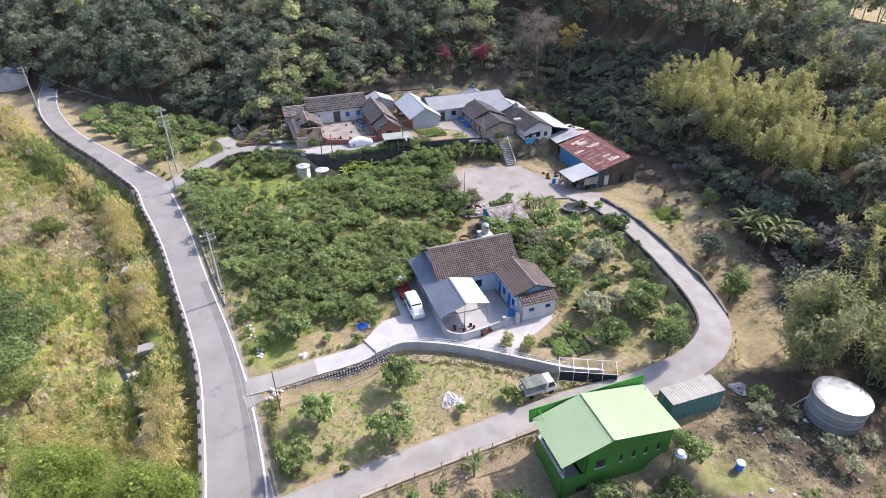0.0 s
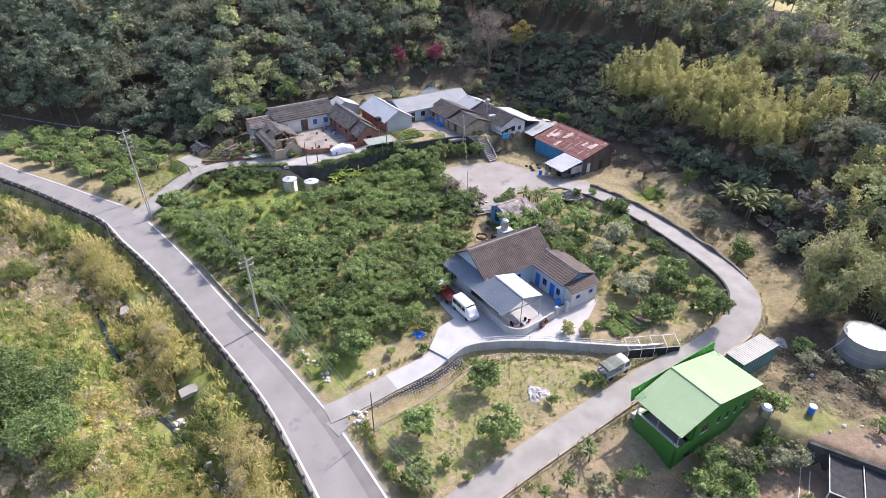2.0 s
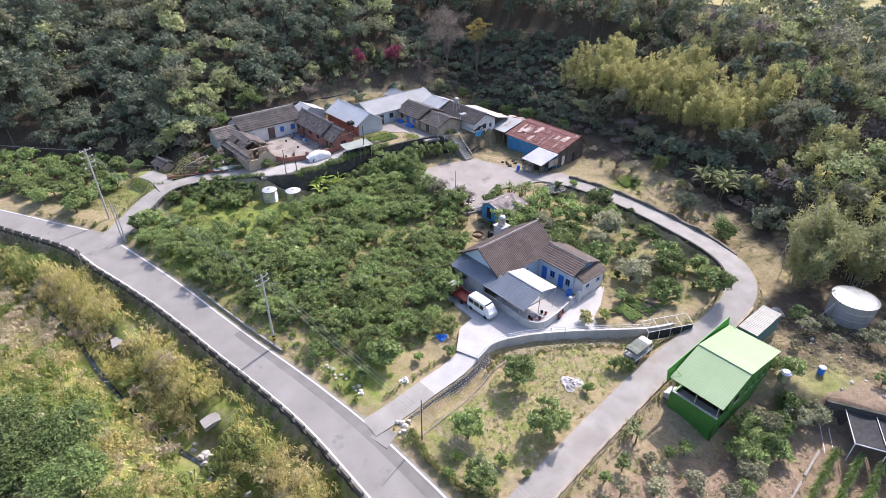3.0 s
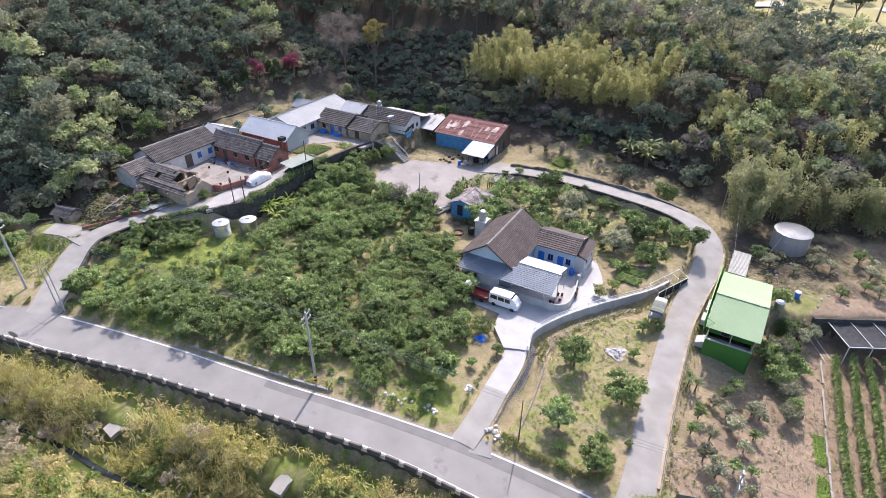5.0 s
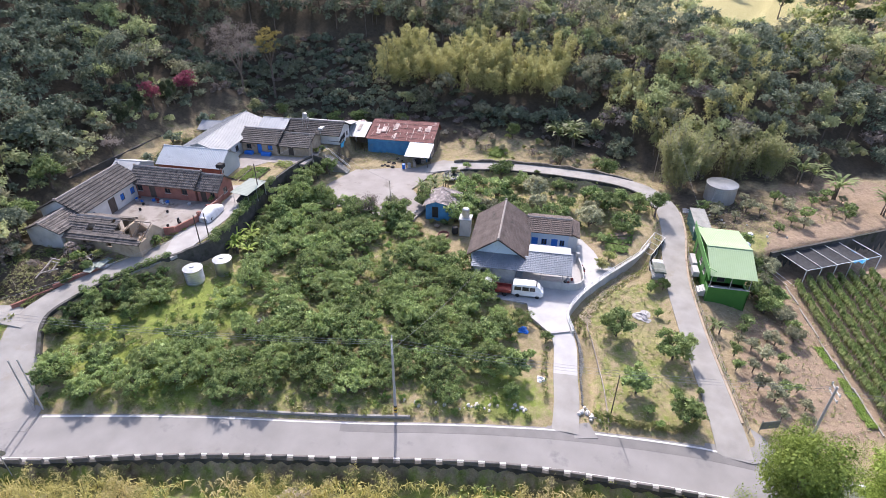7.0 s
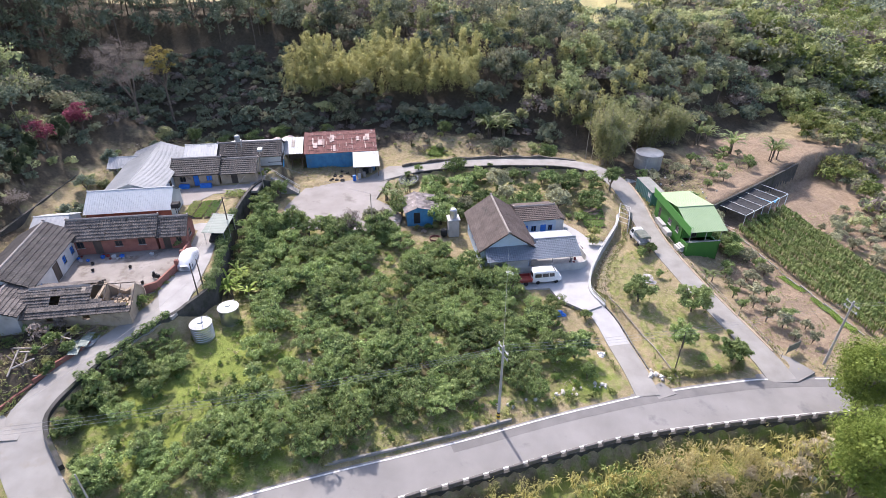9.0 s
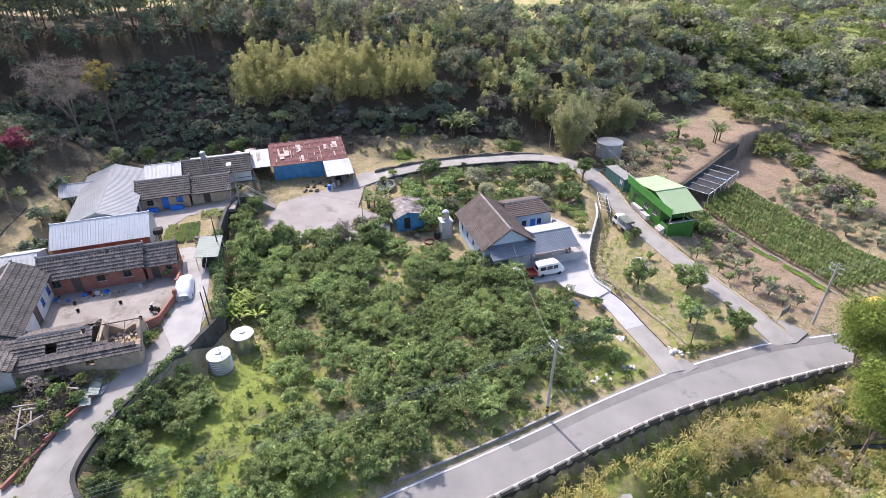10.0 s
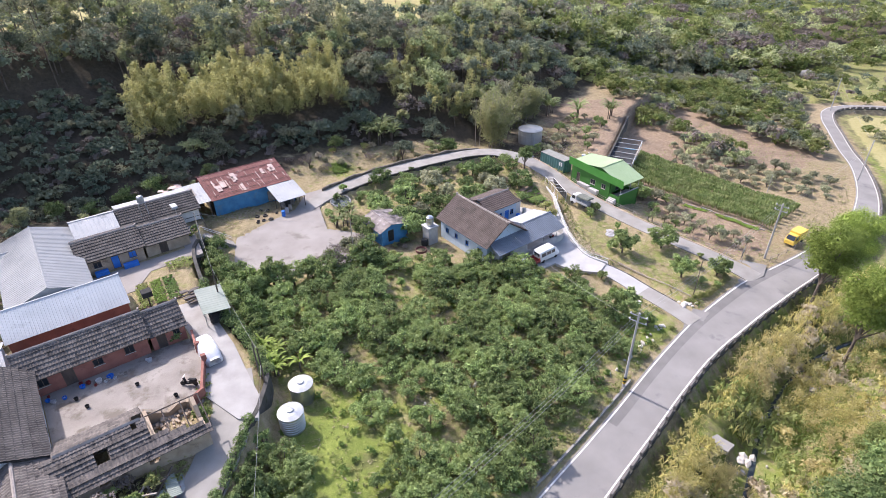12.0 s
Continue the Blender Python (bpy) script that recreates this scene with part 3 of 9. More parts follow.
# terrace edge south-east of the green house
TERRACE = np.array([(16.0, 36.4), (23.4, 29.4), (34.6, 19.4), (50, 6), (70, -20)], float)
YARD = [(1.2, 94.5), (3, 96.6), (8, 98.3), (14.5, 97.6), (18.6, 92), (21, 88.5), (26.5, 86.2), (28.2, 80.5), (26.2, 79.6), (23.8, 82.2), (20.4, 84.6), (13, 84.4), (10.5, 80.4), (8.2, 78.6), (4.2, 78.2), (2.6, 83), (2.0, 88)]
VILLAGE = [(-38, 103), (-28, 98), (-20, 95.2), (-3, 101.4), (8, 102.8), (21, 102), (30, 108), (27, 121), (10, 127), (-8, 124.5), (-28, 116.5), (-36, 108)]


def narrow(line):
    """How wide a road is along its length, as a share of its full width."""
    return line[:, 3] if line.shape[1] > 3 else np.ones(len(line))


def at_y(y):
    """How far along the main road it passes y, from 0 to 1."""
    return float(np.interp(y, ROAD[:, 1], np.linspace(0, 1, len(ROAD))))


def land(x, y):
    """Height of the ground at x, y (arrays)."""
    x, y = np.asarray(x, float), np.asarray(y, float)
    z = np.where(y > 27, -4.2 + 0.04 * np.clip(y - 27, 0, 75), -4.2 - 0.07 * np.clip(27 - y, 0, 160))
    # the orchard's upper corner lies a little higher
    z = z + 0.7 * np.exp(-((x + 32) ** 2 + (y - 88) ** 2) / 140)
    # orchard inside the lane's loop
    z = np.where(y > 40, z + step(x, 10, 18) * step(y, 40, 47) * (1 - step(y, 74, 82)) * (-1.9 - z) * (1 - step(x, 31, 34)), z)
    # field south of the lane falls away, then the terrace east of the green house
    south = 1 - step(y, 27, 36)
    z = z - south * step(x, -6, 12) * 0.9 * step(y, -10, 10)
    d, _ = near_line(TERRACE, x, y)
    up = step(-d, -0.2, 0.4) * (1 - step(y, 44, 47)) * step(x, 17, 20) * step(y, -30, 0)
    z = z + up * (-2.4 - z)
    # forecourt and field below its wall
    u, v = (x - 0) * 0.940 + (y - 60) * 0.342, -(x - 0) * 0.342 + (y - 60) * 0.940
    d, _ = near_line(FWALL, x, y)
    box = step(u, -7.5, -6) * (1 - step(u, 17, 19)) * step(v, -18, -16) * (1 - step(v, 8, 10))
    front = step(-d, -0.1, 0.5)
    z = z + box * front * (-2.62 - z)
    trench = np.exp(-((d - 0.8) / 0.7) ** 2) * step(x, -8, -6) * (1 - step(x, 15, 18)) * step(y, 42, 44)
    z = z - 0.75 * trench
    # village terrace
    d, _ = near_line(VWALL, x, y)
    vil = step(-d, -0.15, 0.45) * step(x, -43, -36) * (1 - step(x, 20, 27)) * step(y, 92, 94)
    z = z + vil * (2.02 - z)
    # wood and hills
    d, _ = near_line(WOOD, x, y)
    d = -d
    north = 1 - step(x, 30, 75)
    rise = 0.42 * np.clip(d, 0, 26) + np.clip(d - 26, 0, 400) * (0.30 * north + 0.03) * np.where(d < 150, 1, 0.9)
    rise = rise * (1 - 0.62 * (1 - step(y, -70, 30)))
    rise = np.minimum(rise, 12.0 + 60 * north + 0.06 * np.clip(d - 60, 0, 900))
    foot = step(d, -14, 0) * step(x, 30, 40) * step(y, 40, 60) * 1.6
    z = z + rise + foot
    # bank terraces behind the village
    z = z + 1.6 * step(d, -5.2, -4.6) * step(x, -14, -10) * (1 - step(x, 16, 22)) * step(y, 110, 114)
    z = z + 3.0 * step(d, -4.0, 2.5) * step(x, -34, -22) * (1 - step(x, 14, 24)) * step(y, 112, 118)
    # the gully's far side stands up under the tall trees
    z = z + 5.0 * step(d, 26, 36) * step(x, 24, 40) * step(y, 108, 122) * (1 - step(d, 60, 90))
    # stream valley west of the road
    d, along = near_line(ROAD, x, y)
    w = -d + ROAD_HALF * (1 - along[..., 1])
    bed = -2.0 * step(w, 2.9, 3.8) - 2.6 * step(w, 7.0, 10.0) + 3.6 * step(w, 12, 22) + 3.2 * step(w, 24, 60) + 0.16 * np.clip(w - 60, 0, 300)
    side = step(y, -30, -10) * (1 - step(y, 105, 125))
    zr = along[..., 0]
    z = np.where(d < 0, z * (1 - side) + side * (zr + bed), z)
    # natural unevenness away from made ground
    bump = 0.18 * np.sin(x * 0.9 + 1.3 * np.sin(y * 0.37)) * np.sin(y * 0.8 + 1.1 * np.sin(x * 0.41))
    flat = 1 - 0.9 * np.clip(inside(VILLAGE, x, y) + box + inside(YARD, x, y), 0, 1)
    z = z + bump * step(np.abs(d), 5, 12) * flat
    # made ground: pull towards each road
    for line, half, soft in ((VFORK, 1.6, 1.4), (VLANE, VLANE_HALF, 1.6), (DRIVE, DRIVE_HALF, 0.45), (LANE, LANE_HALF, 1.0), (ROAD, ROAD_HALF, 1.1)):
        dd, val = near_line(line, x, y)
        half = half * (val[..., 1] if val.shape[-1] > 1 else 1.0)
        k = step(half + 0.1 + soft - np.abs(dd), 0, soft)
        z = z + k * (val[..., 0] - 0.10 - z)
    dd, val = near_line(DRIVE, x, y)
    z = z - 0.95 * np.exp(-((dd - 2.75) / 0.65) ** 2) * step(x, -18.5, -16) * (1 - step(x, -8.5, -6.5))
    inn = inside(YARD, x, y)
    z = np.where(inn, -1.75, z)
    return z


def ground_z(x, y):
    return float(land(np.array([x]), np.array([y]))[0])


def axis(lo, hi, fine, far):
    core = np.arange(lo, hi + fine / 2, fine)
    out, s, p = [], fine, 0.0
    while p < far:
        s *= 1.17
        p += s
        out.append(p)
    out = np.array(out)
    return np.concatenate([lo - out[::-1], core, hi + out])


def build_ground():
    xs, ys = axis(-72, 58, 0.8, 1600), axis(-92, 134, 0.8, 1600)
    X, Y = np.meshgrid(xs, ys)
    Z = land(X, Y)
    nx, ny = len(xs), len(ys)
    idx = np.arange(nx * ny).reshape(ny, nx)
    q = np.stack([idx[:-1, :-1], idx[:-1, 1:], idx[1:, 1:], idx[1:, :-1]], -1).reshape(-1, 4)
    me = bpy.data.meshes.new("ground")
    me.from_pydata(np.stack([X, Y, Z], -1).reshape(-1, 3).tolist(), [], q.tolist())
    # what grows: lush grass, bare soil, leaf litter with painted shade, golden dry grass
    c = np.zeros((ny, nx, 4))
    dw = -near_line(WOOD, X, Y)[0]
    dr = near_line(ROAD, X, Y)[0]
    blob = lambda cx, cy, r: np.exp(-((X - cx) ** 2 + (Y - cy) ** 2) / (r * r))
    orchard = inside(ORCHARD, X, Y)
    c[..., 0] = 0.30 + 0.35 * ((Y < -10) & (X > 58)) + 0.30 * (dr < -3) * (Y < 115)
    c[..., 0] += 0.18 * orchard + 0.55 * blob(-36, 91, 5) + 0.5 * blob(-30, 87, 4) + 0.5 * blob(-20, 50, 3) + 0.35 * blob(-46, 104, 6) + 0.35 * blob(-26, 88, 4)
    c[..., 0] += 0.12 * inside(EAST_ORCHARD, X, Y) + 0.16 * inside(FIELD, X, Y) + 0.6 * blob(35, 79, 2.2) + 0.4 * blob(26, 31, 4) + 0.4 * blob(-38, 80, 3)
    c[..., 1] = 0.12 + 0.3 * ((Y < 30) & (X > -14) & (X < 60) & (Y > -26)) + 0.42 * inside([(14, -8), (20, -19), (54, -13), (46, -3)], X, Y) + 0.28 * blob(40, 64, 12) + 0.3 * blob(0, 40, 5) + 0.35 * blob(12, 52, 4) + 0.3 * inside([(-9, 29.5), (9, 37), (16, 30), (21, 26.5), (-4, 16), (-10, 22)], X, Y) + 0.3 * inside([(-4, 16), (21, 26.5), (27, 18), (4, 6)], X, Y)
    c[..., 1] += 0.3 * ((Y < 45) & (X > 20) & (dw < 0)) + 0.3 * blob(6, 80, 6) + 0.35 * blob(21, 93, 5) + 0.3 * blob(-30, 104, 6) + 0.12 * inside(EAST_ORCHARD, X, Y)
    # litter also darkens tank plot, slope, ruin and back strip for their shade
    c[..., 2] = 0.1 + 0.2 * inside([(20, 40), (22, 34), (36, 22), (46, 15), (52, 24), (44, 36), (36, 46), (28, 43)], X, Y) + 0.22 * orchard + 0.6 * blob(-32, 105, 7) + 0.5 * blob(-36, 104.5, 5) + 0.6 * blob(36, 39, 9) + 0.25 * blob(41, 62, 9) + 0.5 * blob(16, 102, 5) + 0.35 * blob(7, 74.5, 3.5) + 0.75 * step(dw, -6, 3) * (1 - step(dw, 60, 80) * step(X, 60, 80)) + 0.3 * (dr < -2) * (dr > -9) * (Y < 110) + 0.5 * inside([(-30, 114), (-8, 122), (12, 127), (26, 120), (32, 108), (40, 96), (41, 84), (36, 86), (32, 96), (24, 112), (8, 122)], X, Y)
    c[..., 3] = 0.9 * step(X, 112, 122) * (Y > 20) * step(dw, 34, 44) * (1 - step(Y, 150, 190)) + 0.75 * ((Y < -12) & (dr < -5)) + 0.30 * step(-dr, 5, 9) * (Y >= -18) * (Y < 115)
    attr = me.color_attributes.new("cover", "FLOAT_COLOR", "POINT")
    attr.data.foreach_set("color", np.clip(c, 0, 1).reshape(-1).astype(np.float32))
    me.shade_smooth()
    structure("ground", me, "ground", "valley ground of dry grass, soil and leaf litter, shade coloured in", "ground")


ORCHARD = [(-46.4, 88.8), (-41.8, 95.6), (-39.0, 98.2), (-33, 97.2), (-25, 94), (-19, 93.4), (-9, 96.6), (0.5, 100), (1, 88), (2.0, 77.5), (2.6, 74.0), (0.6, 70.4), (-2.2, 66.6), (-6.0, 57.5), (-8.6, 53.4), (-14, 52.8), (-22.2, 48.4), (-28.4, 59.2), (-38.4, 76.2)]
FIELD = [(-16.5, 42.5), (-8, 44.5), (-3, 48), (6, 46.5), (9, 42), (-2, 37.4), (-12.5, 33), (-17, 38)]
EAST_ORCHARD = [(13, 52), (17.5, 47), (27, 48), (29, 55), (28, 66), (25, 76), (20, 79), (12, 76), (11, 67), (14, 62)]
build_ground()


def ribbon(name, line, half, material, label, lift=0.0, off=0.0, t0=0.0, t1=1.0, depth=0.35, across=4, category="road"):
    """A road surface with thickness along a line; off shifts it sideways."""
    n0, n1 = int(t0 * (len(line) - 1)), int(t1 * (len(line) - 1)) + 1
    g = np.gradient(line[:, :2], axis=0)
    g = g / np.linalg.norm(g, axis=1)[:, None]
    side = np.stack([g[:, 1], -g[:, 0]], 1) * narrow(line)[:, None]
    s = Shape()
    k = across + 1
    vs, fs = [], []
    for i in range(n0, n1):
        for j in range(k):
            o = off + half * (2 * j / across - 1)
            crown = -0.03 * (2 * j / across - 1) ** 2 if across > 2 else 0
            vs.append((line[i, 0] + side[i, 0] * o, line[i, 1] + side[i, 1] * o, line[i, 2] + lift + crown))
        for j in (0, across):
            o = off + half * (2 * j / across - 1)
            vs.append((line[i, 0] + side[i, 0] * o, line[i, 1] + side[i, 1] * o, line[i, 2] + lift - depth))
    w = k + 2
    for i in range(n1 - n0 - 1):
        a, b = i * w, (i + 1) * w
        for j in range(across):
            fs.append((a + j, a + j + 1, b + j + 1, b + j))
        fs.append((a + k, a, b, b + k))
        fs.append((a + across, a + k + 1, b + k + 1, b + across))
    s.add(vs, fs)
    return structure(name, s, material, label, category, smooth=False)


ribbon("road", ROAD, ROAD_HALF, "asphalt", "grey asphalt valley road with white edge lines", 0.0)
ribbon("road_lane", LANE, LANE_HALF, "lane", "worn concrete lane curving round the orchard", 0.012)
ribbon("road_drive_lower", DRIVE, DRIVE_HALF, "lane", "grey concrete lower end of the farmhouse drive", 0.024, 0.0, 0.0, 0.42)
ribbon("road_drive", DRIVE, DRIVE_HALF, "white_concrete", "pale concrete drive up to the farmhouse", 0.030, 0.0, 0.41, 1.0)
ribbon("road_village", VLANE, VLANE_HALF, "lane", "concrete lane climbing to the old village", 0.018)
ribbon("road_fork", VFORK, 1.5, "lane", "short concrete branch past the mud shed", 0.006)
LINE = ("white painted edge line on the asphalt", 0.006)
ribbon("road_edge_line_west", ROAD, 0.10, "line", *LINE, -2.72, depth=0.02, across=1, category="road marking")
ribbon("road_edge_line_east_1", ROAD, 0.10, "line", *LINE, 2.72, 0.0, at_y(24.6), 0.02, 1, category="road marking")
ribbon("road_edge_line_east_2", ROAD, 0.10, "line", *LINE, 2.72, at_y(30.0), at_y(88.6), 0.02, 1, category="road marking")
ribbon("road_edge_line_east_3", ROAD, 0.10, "line", *LINE, 2.72, at_y(93.4), 1.0, 0.02, 1, category="road marking")
ribbon("road_repair_strip", ROAD, 0.62, "patch", "darker asphalt repair strip along the road", 0.003, 1.95, at_y(5), at_y(62), 0.01, 1, category="road")


def slab(name, poly, z, material, label, depth=0.4, category="pavement"):
    s = Shape()
    s.prism([(x, y, z - depth) for x, y in poly], (0, 0, depth))
    return structure(name, s, material, label, category)


def house_xy(u, v):
    return (u * 0.940 - v * 0.342, 60 + u * 0.342 + v * 0.940)


def village_xy(u, v):
    return (-20 + u * 0.940 - v * 0.342, 100 + u * 0.342 + v * 0.940)


slab("pavement_drive_mouth", [(-24.6, 49.2), (-21.4, 46.9), (-18.6, 46.2), (-18.0, 43.0), (-19.0, 42.0), (-20.2, 40.8), (-22.4, 44.4)], -3.655, "asphalt", "grey asphalt apron at the mouth of the drive")
slab("pavement_lane_mouth", [(-16.2, 31.6), (-13.6, 31.9), (-11.6, 30.6), (-10.6, 28.6), (-11.2, 27.0), (-13.2, 25.0), (-15.2, 27.4)], -4.10, "asphalt", "grey asphalt apron at the mouth of the lane")
slab("pavement_village_mouth", [(-52.4, 94.6), (-49.4, 93.4), (-45.6, 92.0), (-45.4, 90.6), (-46.6, 88.6), (-48.8, 87.2), (-50.6, 90.6)], -1.93, "asphalt", "grey asphalt apron at the village turn")
slab("pavement_yard", YARD, -1.57, "yard", "wide worn concrete yard below the village")
slab("pavement_forecourt", [(-9.2, 50.2), (-7.6, 48.3), (-4.6, 49.9), (0, 49.7), (5, 48.5), (8.3, 47.5), (9.0, 49.8), (11.2, 51.6), house_xy(11.5, -9.6), house_xy(-1, -6), house_xy(-3.2, 5), house_xy(-6.3, 4), house_xy(-6.6, -3), (-7.4, 53.6)], -2.585, "white_concrete", "bright pale concrete forecourt of the farmhouse")
slab("pavement_courtyard", [house_xy(*q) for q in ((-2.78, -8.6), (-2.2, -9.6), (-0.9, -10.0), (1.5, -9.85), (4.1, -9.4), (6.3, -9.2), (6.3, -1.9), (-2.78, -1.9))], -2.575, "white_concrete", "pale concrete floor of the farmhouse courtyard", 0.3)
slab("pavement_village", [village_xy(*p) for p in ((-7, -2.5), (-4.5, -3.6), (-1.5, -3.8), (4, -4.3), (14, -4.2), (14.5, -1), (13.5, 1.5), (12.6, 1.5), (12.5, -1.1), (7.7, -1.1), (7.7, -1.35), (2.4, -0.75), (-1.3, 0.5), (-6, -1))], 2.085, "bright_concrete", "bright worn concrete lane along the village wall")
slab("pavement_courtyard_old", [village_xy(*p) for p in ((-2.6, 0.9), (-1.3, 0.5), (2.4, -0.75), (7.7, -1.35), (8.0, 2), (8.0, 12.5), (-2.4, 12.5))], 2.08, "court", "stained concrete courtyard of the old village house")
slab("pavement_village_court", [village_xy(*p) for p in ((20.5, 5), (26.5, 5), (26.8, -6), (33, -6.5), (32.5, -8.5), (24, -7.5), (23.8, -1), (20.5, 1.5))], 2.075, "yard", "shaded concrete court between village houses")


def wall_along(name, line, top, bottom, thick, material, label, t0=0.0, t1=1.0, cap=0.0, category="wall"):
    """A wall that follows a line; top and bottom are functions of x, y."""
    n0, n1 = int(t0 * (len(line) - 1)), int(t1 * (len(line) - 1)) + 1
    g = np.gradient(line[:, :2], axis=0)
    g = g / np.linalg.norm(g, axis=1)[:, None]
    s = Shape()
    vs, fs = [], []
    for i in range(n0, n1):
        x, y = line[i, :2]
        nx, ny = g[i, 1] * thick / 2, -g[i, 0] * thick / 2
        zt, zb = top(x, y, i), bottom(x, y, i)
        vs += [(x - nx, y - ny, zb), (x + nx * 1.3, y + ny * 1.3, zb), (x + nx, y + ny, zt), (x - nx, y - ny, zt)]
    m = n1 - n0
    for i in range(m - 1):
        a, b = 4 * i, 4 * i + 4
        for j in range(4):
            fs.append((a + j, a + (j + 1) % 4, b + (j + 1) % 4, b + j))
    fs += [(3, 2, 1, 0), (4 * m - 4, 4 * m - 3, 4 * m - 2, 4 * m - 1)]
    s.add(vs, fs)
    return structure(name, s, material, label, category)


wall_along("wall_forecourt", FWALL, lambda x, y, i: -2.38, lambda x, y, i: -5.2, 0.3, "wall_concrete", "stained grey concrete retaining wall below the forecourt")
wall_along("wall_village", VWALL, lambda x, y, i: min(2.35, ground_z(x, y + 1.6) + 0.35 if x < -24 else 2.35) if x < 9 else 2.35 - 3.6 * min(1, (x - 8.6) / 6.3) if x < 15 else -0.6, lambda x, y, i: -3.2, 0.4, "dark_wall", "mossy stone retaining wall under the village, darkened for its shade", 0.06, 0.86)
wall_along("wall_terrace", spline(TERRACE[1:4], 1.0), lambda x, y, i: -2.15, lambda x, y, i: -6.5, 0.35, "dark_wall", "dark concrete terrace wall beside the nursery frame", 0.0, 0.85)


def offset_line(line, off, t0=0.0, t1=1.0):
    n0, n1 = int(t0 * (len(line) - 1)), int(t1 * (len(line) - 1)) + 1
    g = np.gradient(line[:, :2], axis=0)
    g = g / np.linalg.norm(g, axis=1)[:, None]
    out = line.copy()
    out[:, 0] += g[:, 1] * off * narrow(line)
    out[:, 1] -= g[:, 0] * off * narrow(line)
    return out[n0:n1]


L_IN = offset_line(LANE, -2.0, 0.52, 0.93)
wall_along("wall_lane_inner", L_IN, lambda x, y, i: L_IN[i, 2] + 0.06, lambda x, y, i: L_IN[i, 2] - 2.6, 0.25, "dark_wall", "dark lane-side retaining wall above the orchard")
L_OUT = offset_line(LANE, 2.15, 0.60, 0.95)
wall_along("wall_lane_outer", L_OUT, lambda x, y, i: L_OUT[i, 2] + (0.42 + 0.12 * math.sin(i * 1.7) + 0.07 * math.sin(i * 4.1)) * min(1, (i + 1) / 6), lambda x, y, i: L_OUT[i, 2] - 1, 0.35, "rubble_wall", "low rubble wall along the lane's outer side")
R_ORCH = offset_line(ROAD, 3.85, at_y(57), at_y(73))
wall_along("wall_orchard", R_ORCH, lambda x, y, i: R_ORCH[i, 2] + 0.30, lambda x, y, i: R_ORCH[i, 2] - 0.8, 0.2, "lane", "low concrete kerb wall along the orchard")
R_BANK = offset_line(ROAD, -3.25, 0.03, 1.0)
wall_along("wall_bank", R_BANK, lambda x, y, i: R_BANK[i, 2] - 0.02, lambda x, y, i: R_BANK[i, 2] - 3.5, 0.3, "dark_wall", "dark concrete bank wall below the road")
BACK = spline([village_xy(3, 23.5), village_xy(12, 22.2), village_xy(24, 20.5), village_xy(33, 19)], 1.0)
wall_along("wall_back", BACK, lambda x, y, i: 4.6, lambda x, y, i: 1.0, 0.4, "dark_wall", "dark terrace wall behind the village")


def build_guard():
    """The row of low concrete blocks on the road's outer edge."""
    base = thing("guard_wall", Matrix(), "row of low concrete guard blocks along the road", "guard wall", kind="structure")
    line = offset_line(ROAD, -3.18, 0.03, 0.9735)
    seg = np.linalg.norm(np.diff(line[:, :2], axis=0), axis=1)
    s = np.concatenate([[0], np.cumsum(seg)])
    block = Shape().box(-0.68, 0.68, -0.13, 0.13, -0.05, 0.46, 0.04).mesh("block")
    block.materials.append(M["guard"])
    n = int(s[-1] / 1.95)
    for i in range(n):
        p = (i + 0.5) * 1.95
        x, y, z = (np.interp(p, s, line[:, k]) for k in range(3))
        x2, y2 = (np.interp(p + 0.5, s, line[:, k]) for k in range(2))
        ob = part("block", block, "guard", base)
        ob.matrix_basis = pose(x, y, z, 0, 0, math.degrees(math.atan2(y2 - y, x2 - x)))


build_guard()


